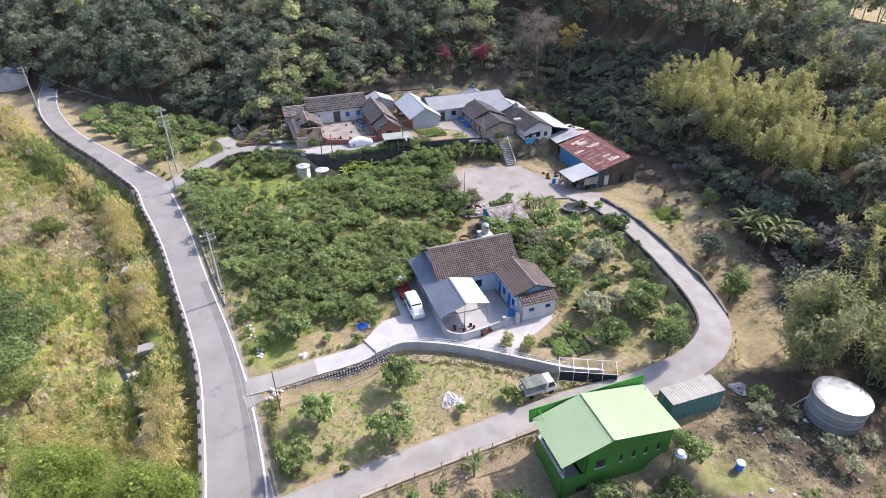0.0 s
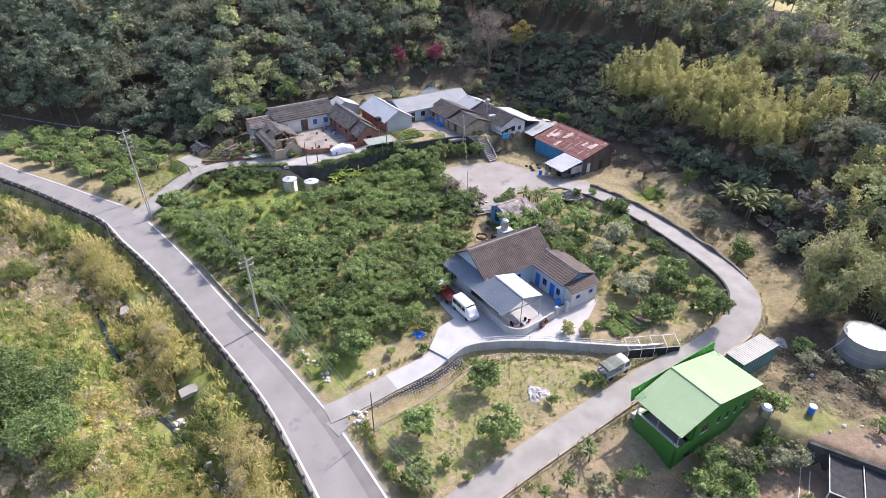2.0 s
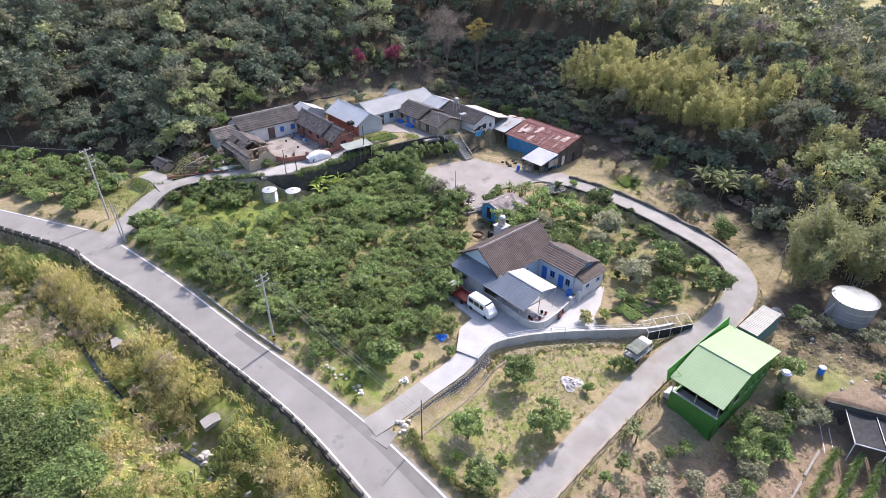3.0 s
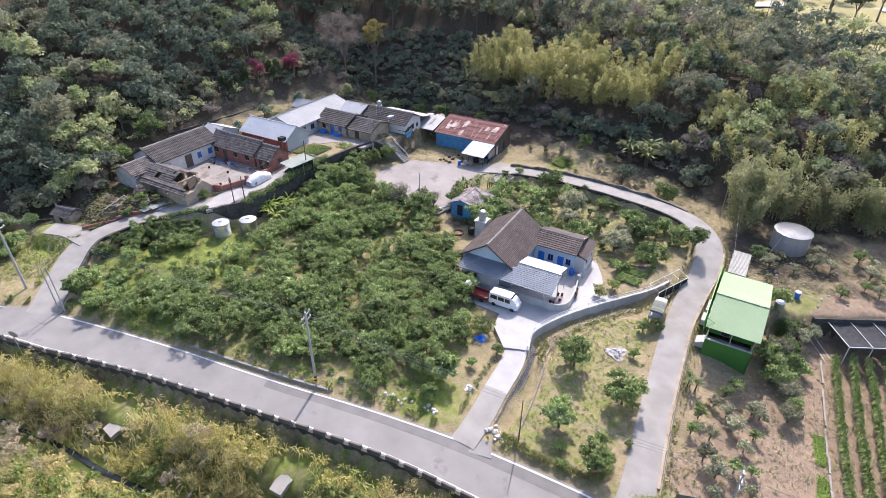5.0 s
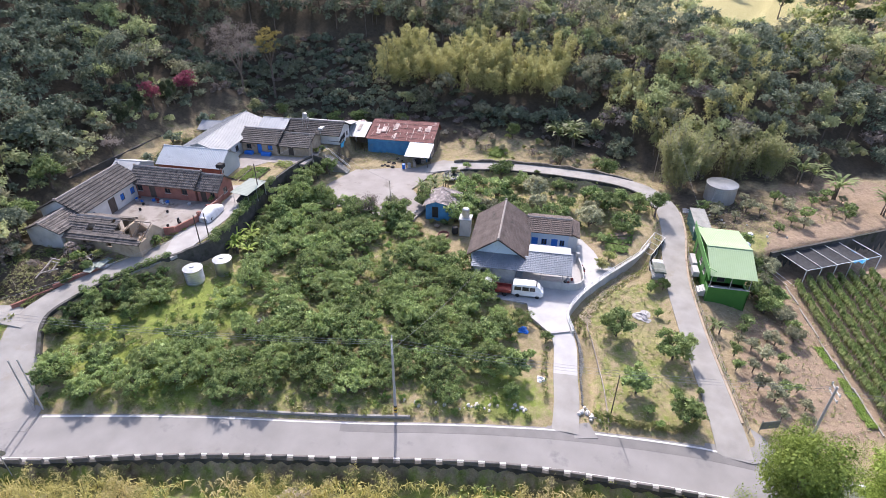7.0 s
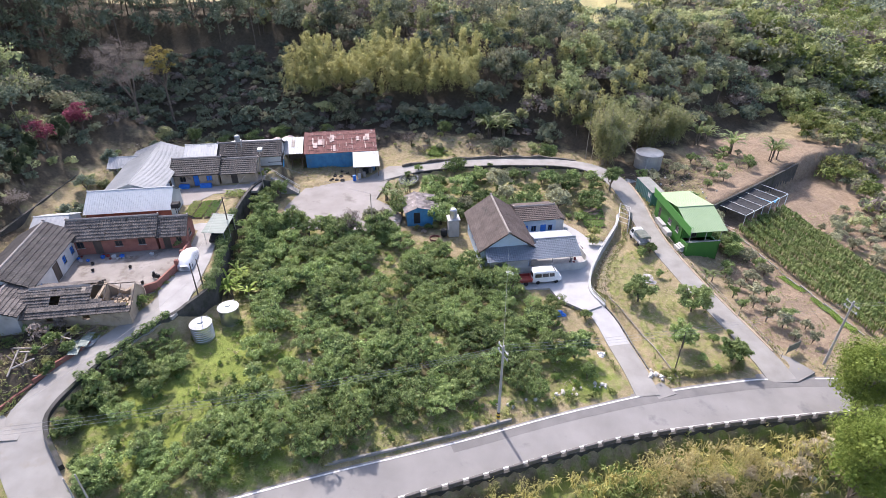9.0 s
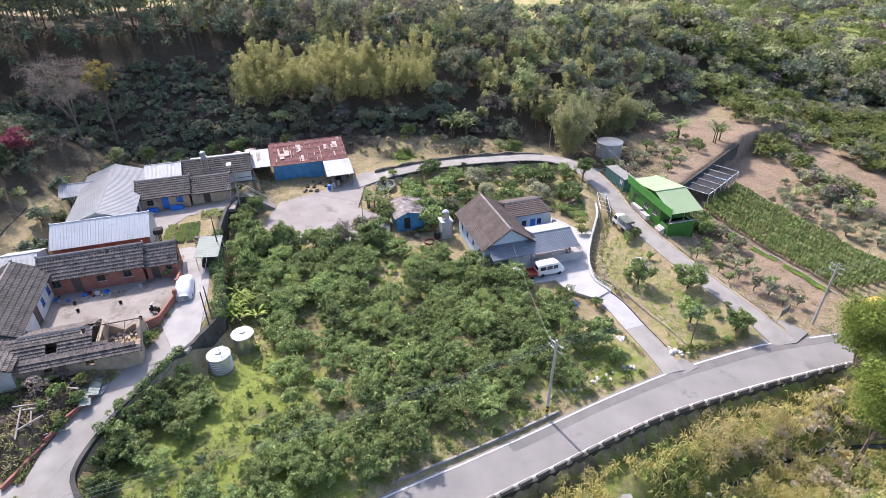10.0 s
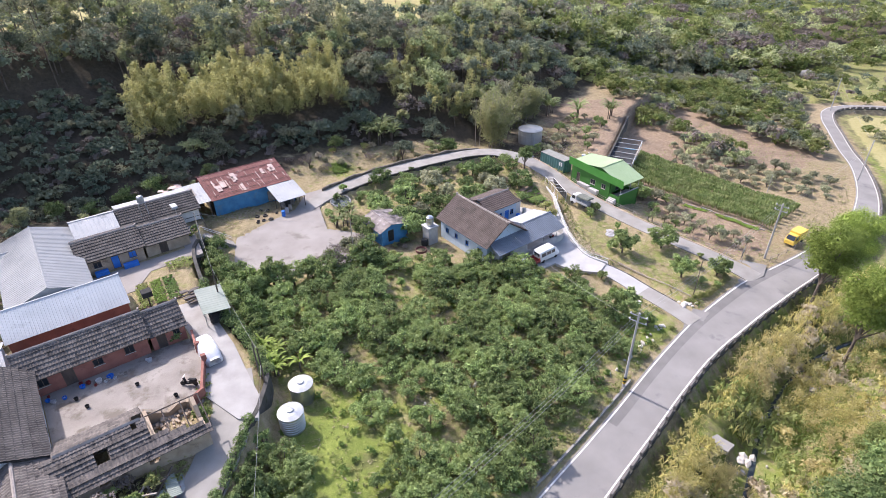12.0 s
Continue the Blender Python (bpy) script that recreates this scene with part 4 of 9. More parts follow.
# ---- houses ----
def wall_run(s, a, b, z0, z1, th, holes=()):
    """A straight wall from a to b (x, y), th thick to its left, with rectangular holes (from, to, sill, head)."""
    ax, ay = a
    dx, dy = b[0] - ax, b[1] - ay
    ln = math.hypot(dx, dy)
    dx, dy = dx / ln, dy / ln

    ss = sorted({0.0, ln, *[q for h in holes for q in h[:2]]})
    zs = sorted({z0, z1, *[min(max(q, z0), z1) for h in holes for q in h[2:4]]})
    solid = {(i, j): not any(h[0] <= (ss[i] + ss[i + 1]) / 2 <= h[1] and h[2] <= (zs[j] + zs[j + 1]) / 2 <= h[3] for h in holes) for i in range(len(ss) - 1) for j in range(len(zs) - 1)}
    index, verts, faces = {}, [], []

    def vid(i, j, k):
        if (i, j, k) not in index:
            index[i, j, k] = len(verts)
            verts.append((ax + dx * ss[i] - dy * th * k, ay + dy * ss[i] + dx * th * k, zs[j]))
        return index[i, j, k]

    for (i, j), full in solid.items():
        if not full:
            continue
        faces.append((vid(i, j, 0), vid(i + 1, j, 0), vid(i + 1, j + 1, 0), vid(i, j + 1, 0)))
        faces.append((vid(i + 1, j, 1), vid(i, j, 1), vid(i, j + 1, 1), vid(i + 1, j + 1, 1)))
        if not solid.get((i - 1, j)):
            faces.append((vid(i, j, 1), vid(i, j, 0), vid(i, j + 1, 0), vid(i, j + 1, 1)))
        if not solid.get((i + 1, j)):
            faces.append((vid(i + 1, j, 0), vid(i + 1, j, 1), vid(i + 1, j + 1, 1), vid(i + 1, j + 1, 0)))
        if not solid.get((i, j - 1)):
            faces.append((vid(i, j, 1), vid(i + 1, j, 1), vid(i + 1, j, 0), vid(i, j, 0)))
        if not solid.get((i, j + 1)):
            faces.append((vid(i, j + 1, 0), vid(i + 1, j + 1, 0), vid(i + 1, j + 1, 1), vid(i, j + 1, 1)))
    s.add(verts, faces)


def opening(kind, parent, a, b, hole, th, frame_mat="wood_dark", fill="glass"):
    """A window or door set into its hole: frame, pane or leaf."""
    s0, s1, za, zb = hole
    dx, dy = b[0] - a[0], b[1] - a[1]
    ang = math.degrees(math.atan2(dy, dx))
    ln = math.hypot(dx, dy)
    ob = new(kind, None)
    ob.parent = parent
    cx, cy = a[0] + dx / ln * (s0 + s1) / 2, a[1] + dy / ln * (s0 + s1) / 2
    ob.matrix_basis = pose(cx, cy, za, 0, 0, ang)
    w, h, f = (s1 - s0) / 2, zb - za, 0.06
    fr = Shape().box(-w, -w + f, 0.03, 0.11, 0, h).box(w - f, w, 0.03, 0.11, 0, h).box(-w + f, w - f, 0.03, 0.11, h - f, h).box(-w + f, w - f, 0.03, 0.11, 0, f)
    if kind == "window":
        fr.box(-0.025, 0.025, 0.04, 0.10, f, h - f)
        part("pane", Shape().box(-w + f, w - f, 0.07, 0.085, f, h - f), fill, ob)
        part("sill", Shape().box(-w - 0.06, w + 0.06, -0.06, 0.03, -0.05, 0.0), "wall_concrete", ob)
    else:
        part("door_leaf", Shape().box(-w + f, w - f, 0.06, 0.10, 0.01, h - f), fill, ob)
    part("frame", fr, frame_mat, ob)
    return ob


def tiled_slope(parent, material, eave0, eave1, ridge0, courses=12, wave=0.28, amp=0.05, lap=0.085, seed=0, jitter=0.0, label="", gone=None):
    """One roof slope: a board, and on it overlapping rows of curved tiles from the eave line up to the ridge. gone(u, t): where tiles are missing."""
    rnd = random.Random(seed)
    e0, e1, r0 = Vector(eave0), Vector(eave1), Vector(ridge0)
    along, up = e1 - e0, r0 - e0
    nrm = along.cross(up).normalized()
    if nrm.z < 0:
        nrm = -nrm
    th = nrm * 0.08
    board = Shape()
    if gone is None:
        board.add([e0 - th, e1 - th, e1 + up - th, e0 + up - th, e0 - th * 0.3, e1 - th * 0.3, e1 + up - th * 0.3, e0 + up - th * 0.3],
                  [(0, 1, 2, 3), (7, 6, 5, 4), (0, 1, 5, 4), (1, 2, 6, 5), (2, 3, 7, 6), (3, 0, 4, 7)])
    else:
        board.rod(e0 + up - th, e1 + up - th, 0.06, n=5)
    roof = part("roof", board, "wood_dark" if gone else material, parent, label)
    if gone:
        for k in range(9):
            a = e0 + along * (k / 8)
            part("rafter", Shape().rod(a - th, a + up - th, 0.05, n=5), "wood_dark", roof)
    n = max(4, int(along.length / wave) * 4)
    for j in range(courses):
        sag = jitter * (rnd.random() - 0.5)
        lo, hi = j / courses, min((j + 1.18) / courses, 1.0)
        verts, faces = [], []
        for i in range(n + 1):
            w = amp * (0.5 + 0.5 * math.cos(2 * math.pi * i / 4)) * (1 + jitter * 4 * (rnd.random() - 0.5))
            p = e0 + along * (i / n)
            lo2 = lo + jitter * 0.25 * (rnd.random() - 0.5) / courses if jitter else lo
            verts += [p + up * lo2 + nrm * (w - 0.05 + sag), p + up * lo2 + nrm * (w + lap + sag), p + up * hi + nrm * (w + sag * 0.5)]
        for i in range(n):
            if gone and gone(i / n, (j + 0.5) / courses):
                continue
            a, b = 3 * i, 3 * i + 3
            faces += [(a, b, b + 1, a + 1), (a + 1, b + 1, b + 2, a + 2)]
        if faces:
            keep = sorted({i for f in faces for i in f})
            at = {i: k for k, i in enumerate(keep)}
            part("roof_course", Shape().add([verts[i] for i in keep], [tuple(at[i] for i in f) for f in faces]), material, roof)
    return roof


def slope_sheet(s, eave0, eave1, ridge0, rib=0.45, amp=0.028, rows=1):
    """One roof slope of ribbed metal sheet; with rows it is stepped like pressed tile sheet."""
    e0, e1, r0 = Vector(eave0), Vector(eave1), Vector(ridge0)
    along, up = e1 - e0, r0 - e0
    nrm = along.cross(up).normalized()
    if nrm.z < 0:
        nrm = -nrm
    n = max(2, int(along.length / rib))
    prof = [(0, 0), (0.62, 0), (0.72, amp), (0.9, amp)]
    us = [((i + f) / n, h) for i in range(n) for f, h in prof] + [(1, 0)]
    verts, faces = [], []
    drop = 0.03 if rows > 1 else 0.0
    k = 2 * rows + 1
    for u, h in us:
        p = e0 + along * u
        verts.append(p + nrm * (h - 0.03))
        for j in range(rows):
            verts += [p + up * (j / rows) + nrm * (h + drop), p + up * ((j + 1) / rows) + nrm * h]
    for i in range(len(us) - 1):
        for j in range(k - 1):
            a, b = i * k + j, (i + 1) * k + j
            faces.append((a, b, b + 1, a + 1))
    s.add(verts, faces)
    th = nrm * 0.05
    s.add([e0 - th, e1 - th, e1 + up - th, e0 + up - th, e0 - th * 0.1, e1 - th * 0.1, e1 + up - th * 0.1, e0 + up - th * 0.1],
          [(0, 1, 2, 3), (0, 1, 5, 4), (1, 2, 6, 5), (2, 3, 7, 6), (3, 0, 4, 7)])
    return s


def ridge_cap(s, a, b, w=0.14, h=0.16):
    a, b = Vector(a), Vector(b)
    d = (b - a).normalized()
    c = d.cross(Vector((0, 0, 1))) * w
    z = Vector((0, 0, 1))
    s.prism([a - c - z * 0.05, a - c * 0.8 + z * h * 0.6, a + z * h, a + c * 0.8 + z * h * 0.6, a + c - z * 0.05], b - a)
    for p, q in ((a, -d), (b, d)):
        s.prism([p - c * 1.1 + z * 0.0, p - c + z * h * 1.5, p + c + z * h * 1.5, p + c * 1.1], q * 0.14)


def gable_house(name, m, label, x0, x1, y0, y1, eave, ridge, over=0.45, gable_over=0.3, wall="white_wall", roof="tile_black", kind="tile", courses=12, base=-1.2,
                holes=None, gable_mat=None, roof_label="", second_eave=None, ridge_at=0.5, wave=0.28, jitter=0.0, category="house", frame_mat="wood_dark", mats=None):
    """A house along its local y axis: walls with openings, two roof slopes, a ridge. Side names: w, e, s, n."""
    h = thing(name, m, label, category)
    holes, mats = holes or {}, mats or {}
    th = 0.22
    rx = x0 + (x1 - x0) * ridge_at
    eave_e = eave if second_eave is None else second_eave
    runs = {"w": ((x0, y1), (x0, y0), eave), "s": ((x0 + th, y0), (x1 - th, y0), min(eave, eave_e)), "e": ((x1, y0), (x1, y1), eave_e), "n": ((x1 - th, y1), (x0 + th, y1), min(eave, eave_e))}
    for side, (a, b, top) in runs.items():
        s = Shape()
        hs = [q[:4] for q in holes.get(side, ())]
        wall_run(s, a, b, base, top, th, hs)
        part("wall", s, mats.get(side, wall), h)
        for q in holes.get(side, ()):
            opening(q[4], h, a, b, q[:4], th, frame_mat, q[5])
    low = min(eave, eave_e)
    for y, d in ((y0, th), (y1 - th, th)):
        g = [(x0 + 0.01, y, low + 0.002), (x1 - 0.01, y, low + 0.002), (x1 - 0.01, y, eave_e - 0.02), (rx, y, ridge - 0.12), (x0 + 0.01, y, eave - 0.02)]
        part("gable", Shape().prism(g, (0, d, 0)), gable_mat or wall, h)
    slope_w, slope_e = (ridge - eave) / max(rx - x0, 0.05), (ridge - eave_e) / max(x1 - rx, 0.05)
    ya, yb = y0 - gable_over, y1 + gable_over
    for (e, z, sl, sg, sd) in ((x0 - over, eave - over * slope_w, slope_w, 1, 1), (x1 + over, eave_e - over * slope_e, slope_e, -1, 2)):
        if abs(rx - (x0 if sg > 0 else x1)) < 0.1:
            continue
        if kind == "tile":
            tiled_slope(h, roof, (e, ya, z + 0.06), (e, yb, z + 0.06), (rx, ya, ridge + 0.06), courses, wave, seed=sd, jitter=jitter, label=roof_label)
        else:
            part("roof", slope_sheet(Shape(), (e, ya, z + 0.06), (e, yb, z + 0.06), (rx, ya, ridge + 0.06), wave), roof, h, roof_label)
    s = Shape()
    ridge_cap(s, (rx, ya + 0.1, ridge + 0.06), (rx, yb - 0.1, ridge + 0.06), 0.14 if kind == "tile" else 0.1, 0.2 if kind == "tile" else 0.07)
    part("ridge", s, "ridge" if kind == "tile" else roof, h)
    return h


HP = pose(0, 60, -2.6, 0, 0, 20)
VP = pose(-20, 100, 2.02, 0, 0, 20)


def build_farmhouse():
    # the main block runs along the local x axis: its own frame is turned a quarter
    q = pose(0, 0, 0, 0, 0, -90)
    h = gable_house("farmhouse", HP @ q, "farmhouse with brown tiled roof, pale blue gable and slate-blue lean-to", -5.05, 2.0, -1.0, 9.4, 3.35, 5.75, over=0.5, gable_over=0.55, wall="blue_wall", roof="tile_brown",
                    courses=17, wave=0.27, holes={"e": [(2.4, 3.6, 0.0, 2.1, "door", "wood_dark"), (4.6, 5.6, 0.9, 2.0, "window", "glass"), (0.8, 1.7, 0.9, 2.0, "window", "glass")],
                                                "w": [(1.2, 1.9, 1.3, 2.1, "window", "glass"), (3.3, 4.0, 1.3, 2.1, "window", "glass"), (5.8, 6.5, 1.3, 2.1, "window", "glass"), (8.4, 9.1, 1.3, 2.1, "window", "glass")]}, frame_mat="blue", ridge_at=0.5)
    ext = new("lean_to", None)
    ext.parent = h
    ext.matrix_basis = q.inverted()
    # local axes of the house: x along the main block, y to its back
    s = slope_sheet(Shape(), (-3.3, -8.3, 2.52), (-3.3, 4.75, 2.52), (-0.98, -8.3, 3.47), 0.3, 0.035, 9)
    part("lean_to_roof", s, "blue_tile", ext, "slate-blue pressed sheet lean-to roof")
    s = slope_sheet(Shape(), (-0.98, -8.3, 3.47), (-0.98, -2.55, 3.47), (-0.2, -8.3, 3.79), 0.3, 0.035, 3)
    part("lean_to_roof", s, "blue_tile", ext)
    s = slope_sheet(Shape(), (2.95, -8.1, 3.0), (2.95, -2.5, 3.0), (-0.2, -8.1, 3.79), 0.75, 0.03)
    part("canopy_roof", s, "clear_sheet", ext, "white translucent courtyard canopy")
    part("ridge", Shape().box(-0.32, -0.08, -8.35, -2.5, 3.78, 3.86, 0.03), "blue_tile", ext)
    w = Shape()
    wall_run(w, (-2.9, 4.3), (-2.9, -1.0), -1, 2.55, 0.2, [(0.8, 2.2, 1.2, 2.0)])
    wall_run(w, (-2.9, -1.0), (-2.9, -7.4), -1, 1.15, 0.2)
    wall_run(w, (-1.2, 4.3), (-2.68, 4.3), -1, 2.6, 0.2)
    part("wall", w, "grey_wall", ext, "grey rendered lean-to wall")
    for x, y, z in ((-2.8, -1.2, 2.6), (-2.8, -4.4, 2.6), (-2.8, -7.2, 2.6), (2.75, -8.0, 2.95), (2.75, -5.2, 2.95), (-0.2, -8.05, 3.7)):
        part("post", Shape().rod((x, y, 0), (x, y, z), 0.05), "steel_dull", ext)
    part("beam", Shape().box(-2.85, 2.8, -8.08, -8.0, 2.42, 2.52), "steel_dull", ext)
    # courtyard wall, rounded at its corner, and gate pillars
    arc = [(-2.9 + 2.0 - 2.0 * math.cos(a), -8.1 - 2.0 * math.sin(a)) for a in np.linspace(0, math.pi / 2, 7)]
    pts = [(-2.9, -7.3)] + arc + [(1.5, -9.95), (4.1, -9.5)]
    for a, b in zip(pts, pts[1:]):
        w = Shape()
        wall_run(w, a, b, -0.6, 1.05, 0.18)
        part("courtyard_wall", w, "wall_concrete", ext, "low grey concrete courtyard wall")
    for x, y in ((4.3, -9.35), (6.1, -9.35)):
        part("gate_pillar", Shape().box(x - 0.22, x + 0.22, y - 0.22, y + 0.22, -0.5, 1.5, 0.05), "wall_concrete", ext)
    part("gate", Shape().tube([(4.52, -9.35, 0.15), (5.5, -9.35, 0.15), (5.5, -9.35, 1.15), (4.52, -9.35, 1.15), (4.52, -9.35, 0.16)], 0.022, 5), "rail", ext, "white metal gate frame")
    for k in range(6):
        part("gate_bar", Shape().rod((4.66 + k * 0.14, -9.35, 0.16), (4.66 + k * 0.14, -9.35, 1.14), 0.014, n=5), "rail", ext)
    # the east wing and its low front annex
    gable_house("farmhouse_wing", HP, "side wing with ribbed brown tile roof and blue gable", 6.6, 11.3, -7.9, -2.1, 3.15, 3.98, over=0.45, gable_over=0.3, wall="blue_wall", gable_mat="blue_gable", roof="tile_brown", courses=8, wave=0.34,
                holes={"w": [(0.6, 1.5, 0.0, 2.0, "door", "blue"), (2.0, 2.8, 0.9, 1.9, "window", "glass"), (3.4, 4.3, 0.0, 2.0, "door", "blue"), (4.6, 5.3, 0.9, 1.9, "window", "glass")]}, frame_mat="blue")
    an = thing("farmhouse_annex", HP, "low white annex with tiled roof and blue windows", "house")
    tiled_slope(an, "tile_brown", (6.7, -9.45, 2.42), (11.5, -9.45, 2.42), (6.7, -7.95, 3.12), 5, 0.34)
    w = Shape()
    hs = [(0.8, 1.5, 1.2, 1.7), (3.0, 3.7, 1.2, 1.7)]
    wall_run(w, (6.9, -9.2), (11.3, -9.2), -0.8, 2.45, 0.2, hs)
    part("wall", w, "white_wall", an)
    for hh in hs:
        opening("window", an, (6.9, -9.2), (11.3, -9.2), hh, 0.2, "blue", "glass")
    for a, b in (((6.9, -7.91), (6.9, -9.0)), ((11.3, -9.0), (11.3, -7.91))):
        w = Shape()
        wall_run(w, a, b, -0.8, 2.5, 0.2)
        part("wall", w, "white_wall", an)


build_farmhouse()


def build_green_house():
    g = thing("green_house", pose(8.3, 35.9, -2.9, 0, 0, 18.5), "two-storey green house with pale green metal roof on a slope", "house")
    L, D, lo = 11.7, 5.6, -2.7
    # roof: two gentle slopes rising to a ridge across the house
    s = slope_sheet(Shape(), (-0.1, -D, 3.35), (-0.1, 0.0, 3.35), (4.75, -D, 5.0), 0.25, 0.014)
    part("roof", s, "green_sheet", g, "pale green ribbed metal roof slope")
    s = slope_sheet(Shape(), (L, -D, 3.95), (L, 0.0, 3.95), (4.75, -D, 5.0), 0.25, 0.014)
    part("roof", s, "green_sheet", g, "pale green ribbed metal roof slope")
    part("ridge", Shape().box(4.62, 4.88, -D, 0.02, 5.0, 5.06, 0.02), "green_sheet", g)
    # walls: the west bay is an open porch above a closed base
    th = 0.2
    zn = lambda x: 3.35 + 1.65 * (x + 0.1) / 4.85 - 0.07 if x < 4.75 else 5.0 - 1.05 * (x - 4.75) / 6.95 - 0.07
    back = Shape()
    holes = [(6.4, 7.0, 2.0, 2.75), (5.0, 5.5, 2.0, 2.75), (7.9, 8.4, 2.0, 2.75), (9.1, 9.6, 2.0, 2.75)]
    hs = [(1.6, 2.6, -2.6, -0.6)] + [(3.2, 4.2, 1.3, 2.3), (5.6, 5.95, 1.3, 2.2), (6.9, 7.25, 1.3, 2.2), (8.2, 8.55, 1.3, 2.2), (9.5, 9.85, 1.3, 2.2)]
    wall_run(back, (0.4, -D + 0.35), (L - 0.35, -D + 0.35), lo, 0.9, th, [hs[0]])
    part("wall", back, "green_wall", g)
    back = Shape()
    up = [(a - 2.3, b - 2.3, c, d) for a, b, c, d in hs[1:]]
    wall_run(back, (2.7, -D + 0.35), (L - 0.35, -D + 0.35), 0.902, 3.3, th, up)
    part("wall", back, "green_wall", g)
    part("gable", Shape().prism([(2.7, -D + 0.35, 3.302), (L - 0.35, -D + 0.35, 3.302), (L - 0.35, -D + 0.35, zn(L - 0.35)), (4.75, -D + 0.35, zn(4.75)), (2.7, -D + 0.35, zn(2.7))], (0, th, 0)), "green_wall", g)
    for hh in up:
        opening("window", g, (2.7, -D + 0.35), (L - 0.35, -D + 0.35), hh, th, "wood_dark", "glass")
    opening("door", g, (0.4, -D + 0.35), (L - 0.35, -D + 0.35), hs[0], th, "wood_dark", "dark")
    fr = Shape()
    fh = [(1.2, 2.0, 0.42, 2.3), (4.4, 5.5, 1.2, 2.1), (6.9, 7.8, 1.2, 2.1)]
    wall_run(fr, (L - 0.35, -0.3), (2.7, -0.3), lo, 3.3, th, fh)
    part("wall", fr, "green_wall", g)
    for hh, k in zip(fh, ("door", "window", "window")):
        opening(k, g, (L - 0.35, -0.3), (2.7, -0.3), hh, th, "wood_grey", "glass" if k == "window" else "wood_dark")
    part("gable", Shape().prism([(2.7, -0.5, 3.302), (L - 0.35, -0.5, 3.302), (L - 0.35, -0.5, zn(L - 0.35)), (4.75, -0.5, zn(4.75)), (2.7, -0.5, zn(2.7))], (0, th, 0)), "green_wall", g)
    e = Shape()
    wall_run(e, (L - 0.35, -D + 0.55), (L - 0.35, -0.5), lo, 3.85, th)
    part("wall", e, "green_wall", g)
    w = Shape()
    wall_run(w, (2.5, -0.5), (2.5, -D + 0.55), 0.9, 4.1, th, [(1.2, 2.2, 0.95, 2.9)])
    part("wall", w, "green_wall", g)
    opening("door", g, (2.5, -0.5), (2.5, -D + 0.55), (1.2, 2.2, 0.95, 2.9), th, "wood_grey", "dark")
    w = Shape()
    wall_run(w, (0.4, -0.3), (0.4, -D + 0.35), lo, 1.35, th)
    wall_run(w, (2.5, -0.3), (0.6, -0.3), lo, 0.9, th)
    part("porch_wall", w, "green_wall", g)
    part("porch_floor", Shape().box(0.6, 2.5, -D + 0.55, -0.5, 0.25, 0.4), "lane", g)
    for y in (-D + 0.5, -2.8, -0.4):
        part("post", Shape().rod((0.45, y, 1.3), (0.45, y, 3.45), 0.05), "steel_dull", g)
    part("porch_rail", Shape().box(0.38, 0.62, -D + 0.35, -0.3, 1.352, 1.42), "wall_concrete", g)
    # tall ribbed fascia towards the lane
    s = slope_sheet(Shape(), (-0.3, 0.08, 2.85), (L + 0.1, 0.08, 3.45), (-0.35, 0.28, 4.3), 0.2, 0.03)
    part("fascia", s, "green_fascia", g, "ribbed dark green metal fascia along the lane")
    for x in (0.6, L - 0.4):
        part("brace", Shape().rod((x, 0.24, zn(x) + 0.6), (x + 0.1, -0.8, zn(x) + 0.1), 0.03, n=6), "green_fascia", g)
    st = Shape()
    for k in range(3):
        st.box(1.0 + k * 0.0, 2.4, -0.28 + 0.3 * k, 0.02 + 0.3 * k, -0.6, 0.35 - 0.17 * k)
    part("step", st, "wall_concrete", g, "pale concrete steps")
    part("bench", Shape().box(4.6, 6.4, -0.05, 0.75, 0.0, 0.75, 0.04), "wall_concrete", g, "tiled outdoor sink bench")
    part("bench", Shape().box(6.6, 9.2, -0.05, 0.6, 0.1, 0.95, 0.04), "grey_wall", g, "grey cupboards beside the wall")


build_green_house()


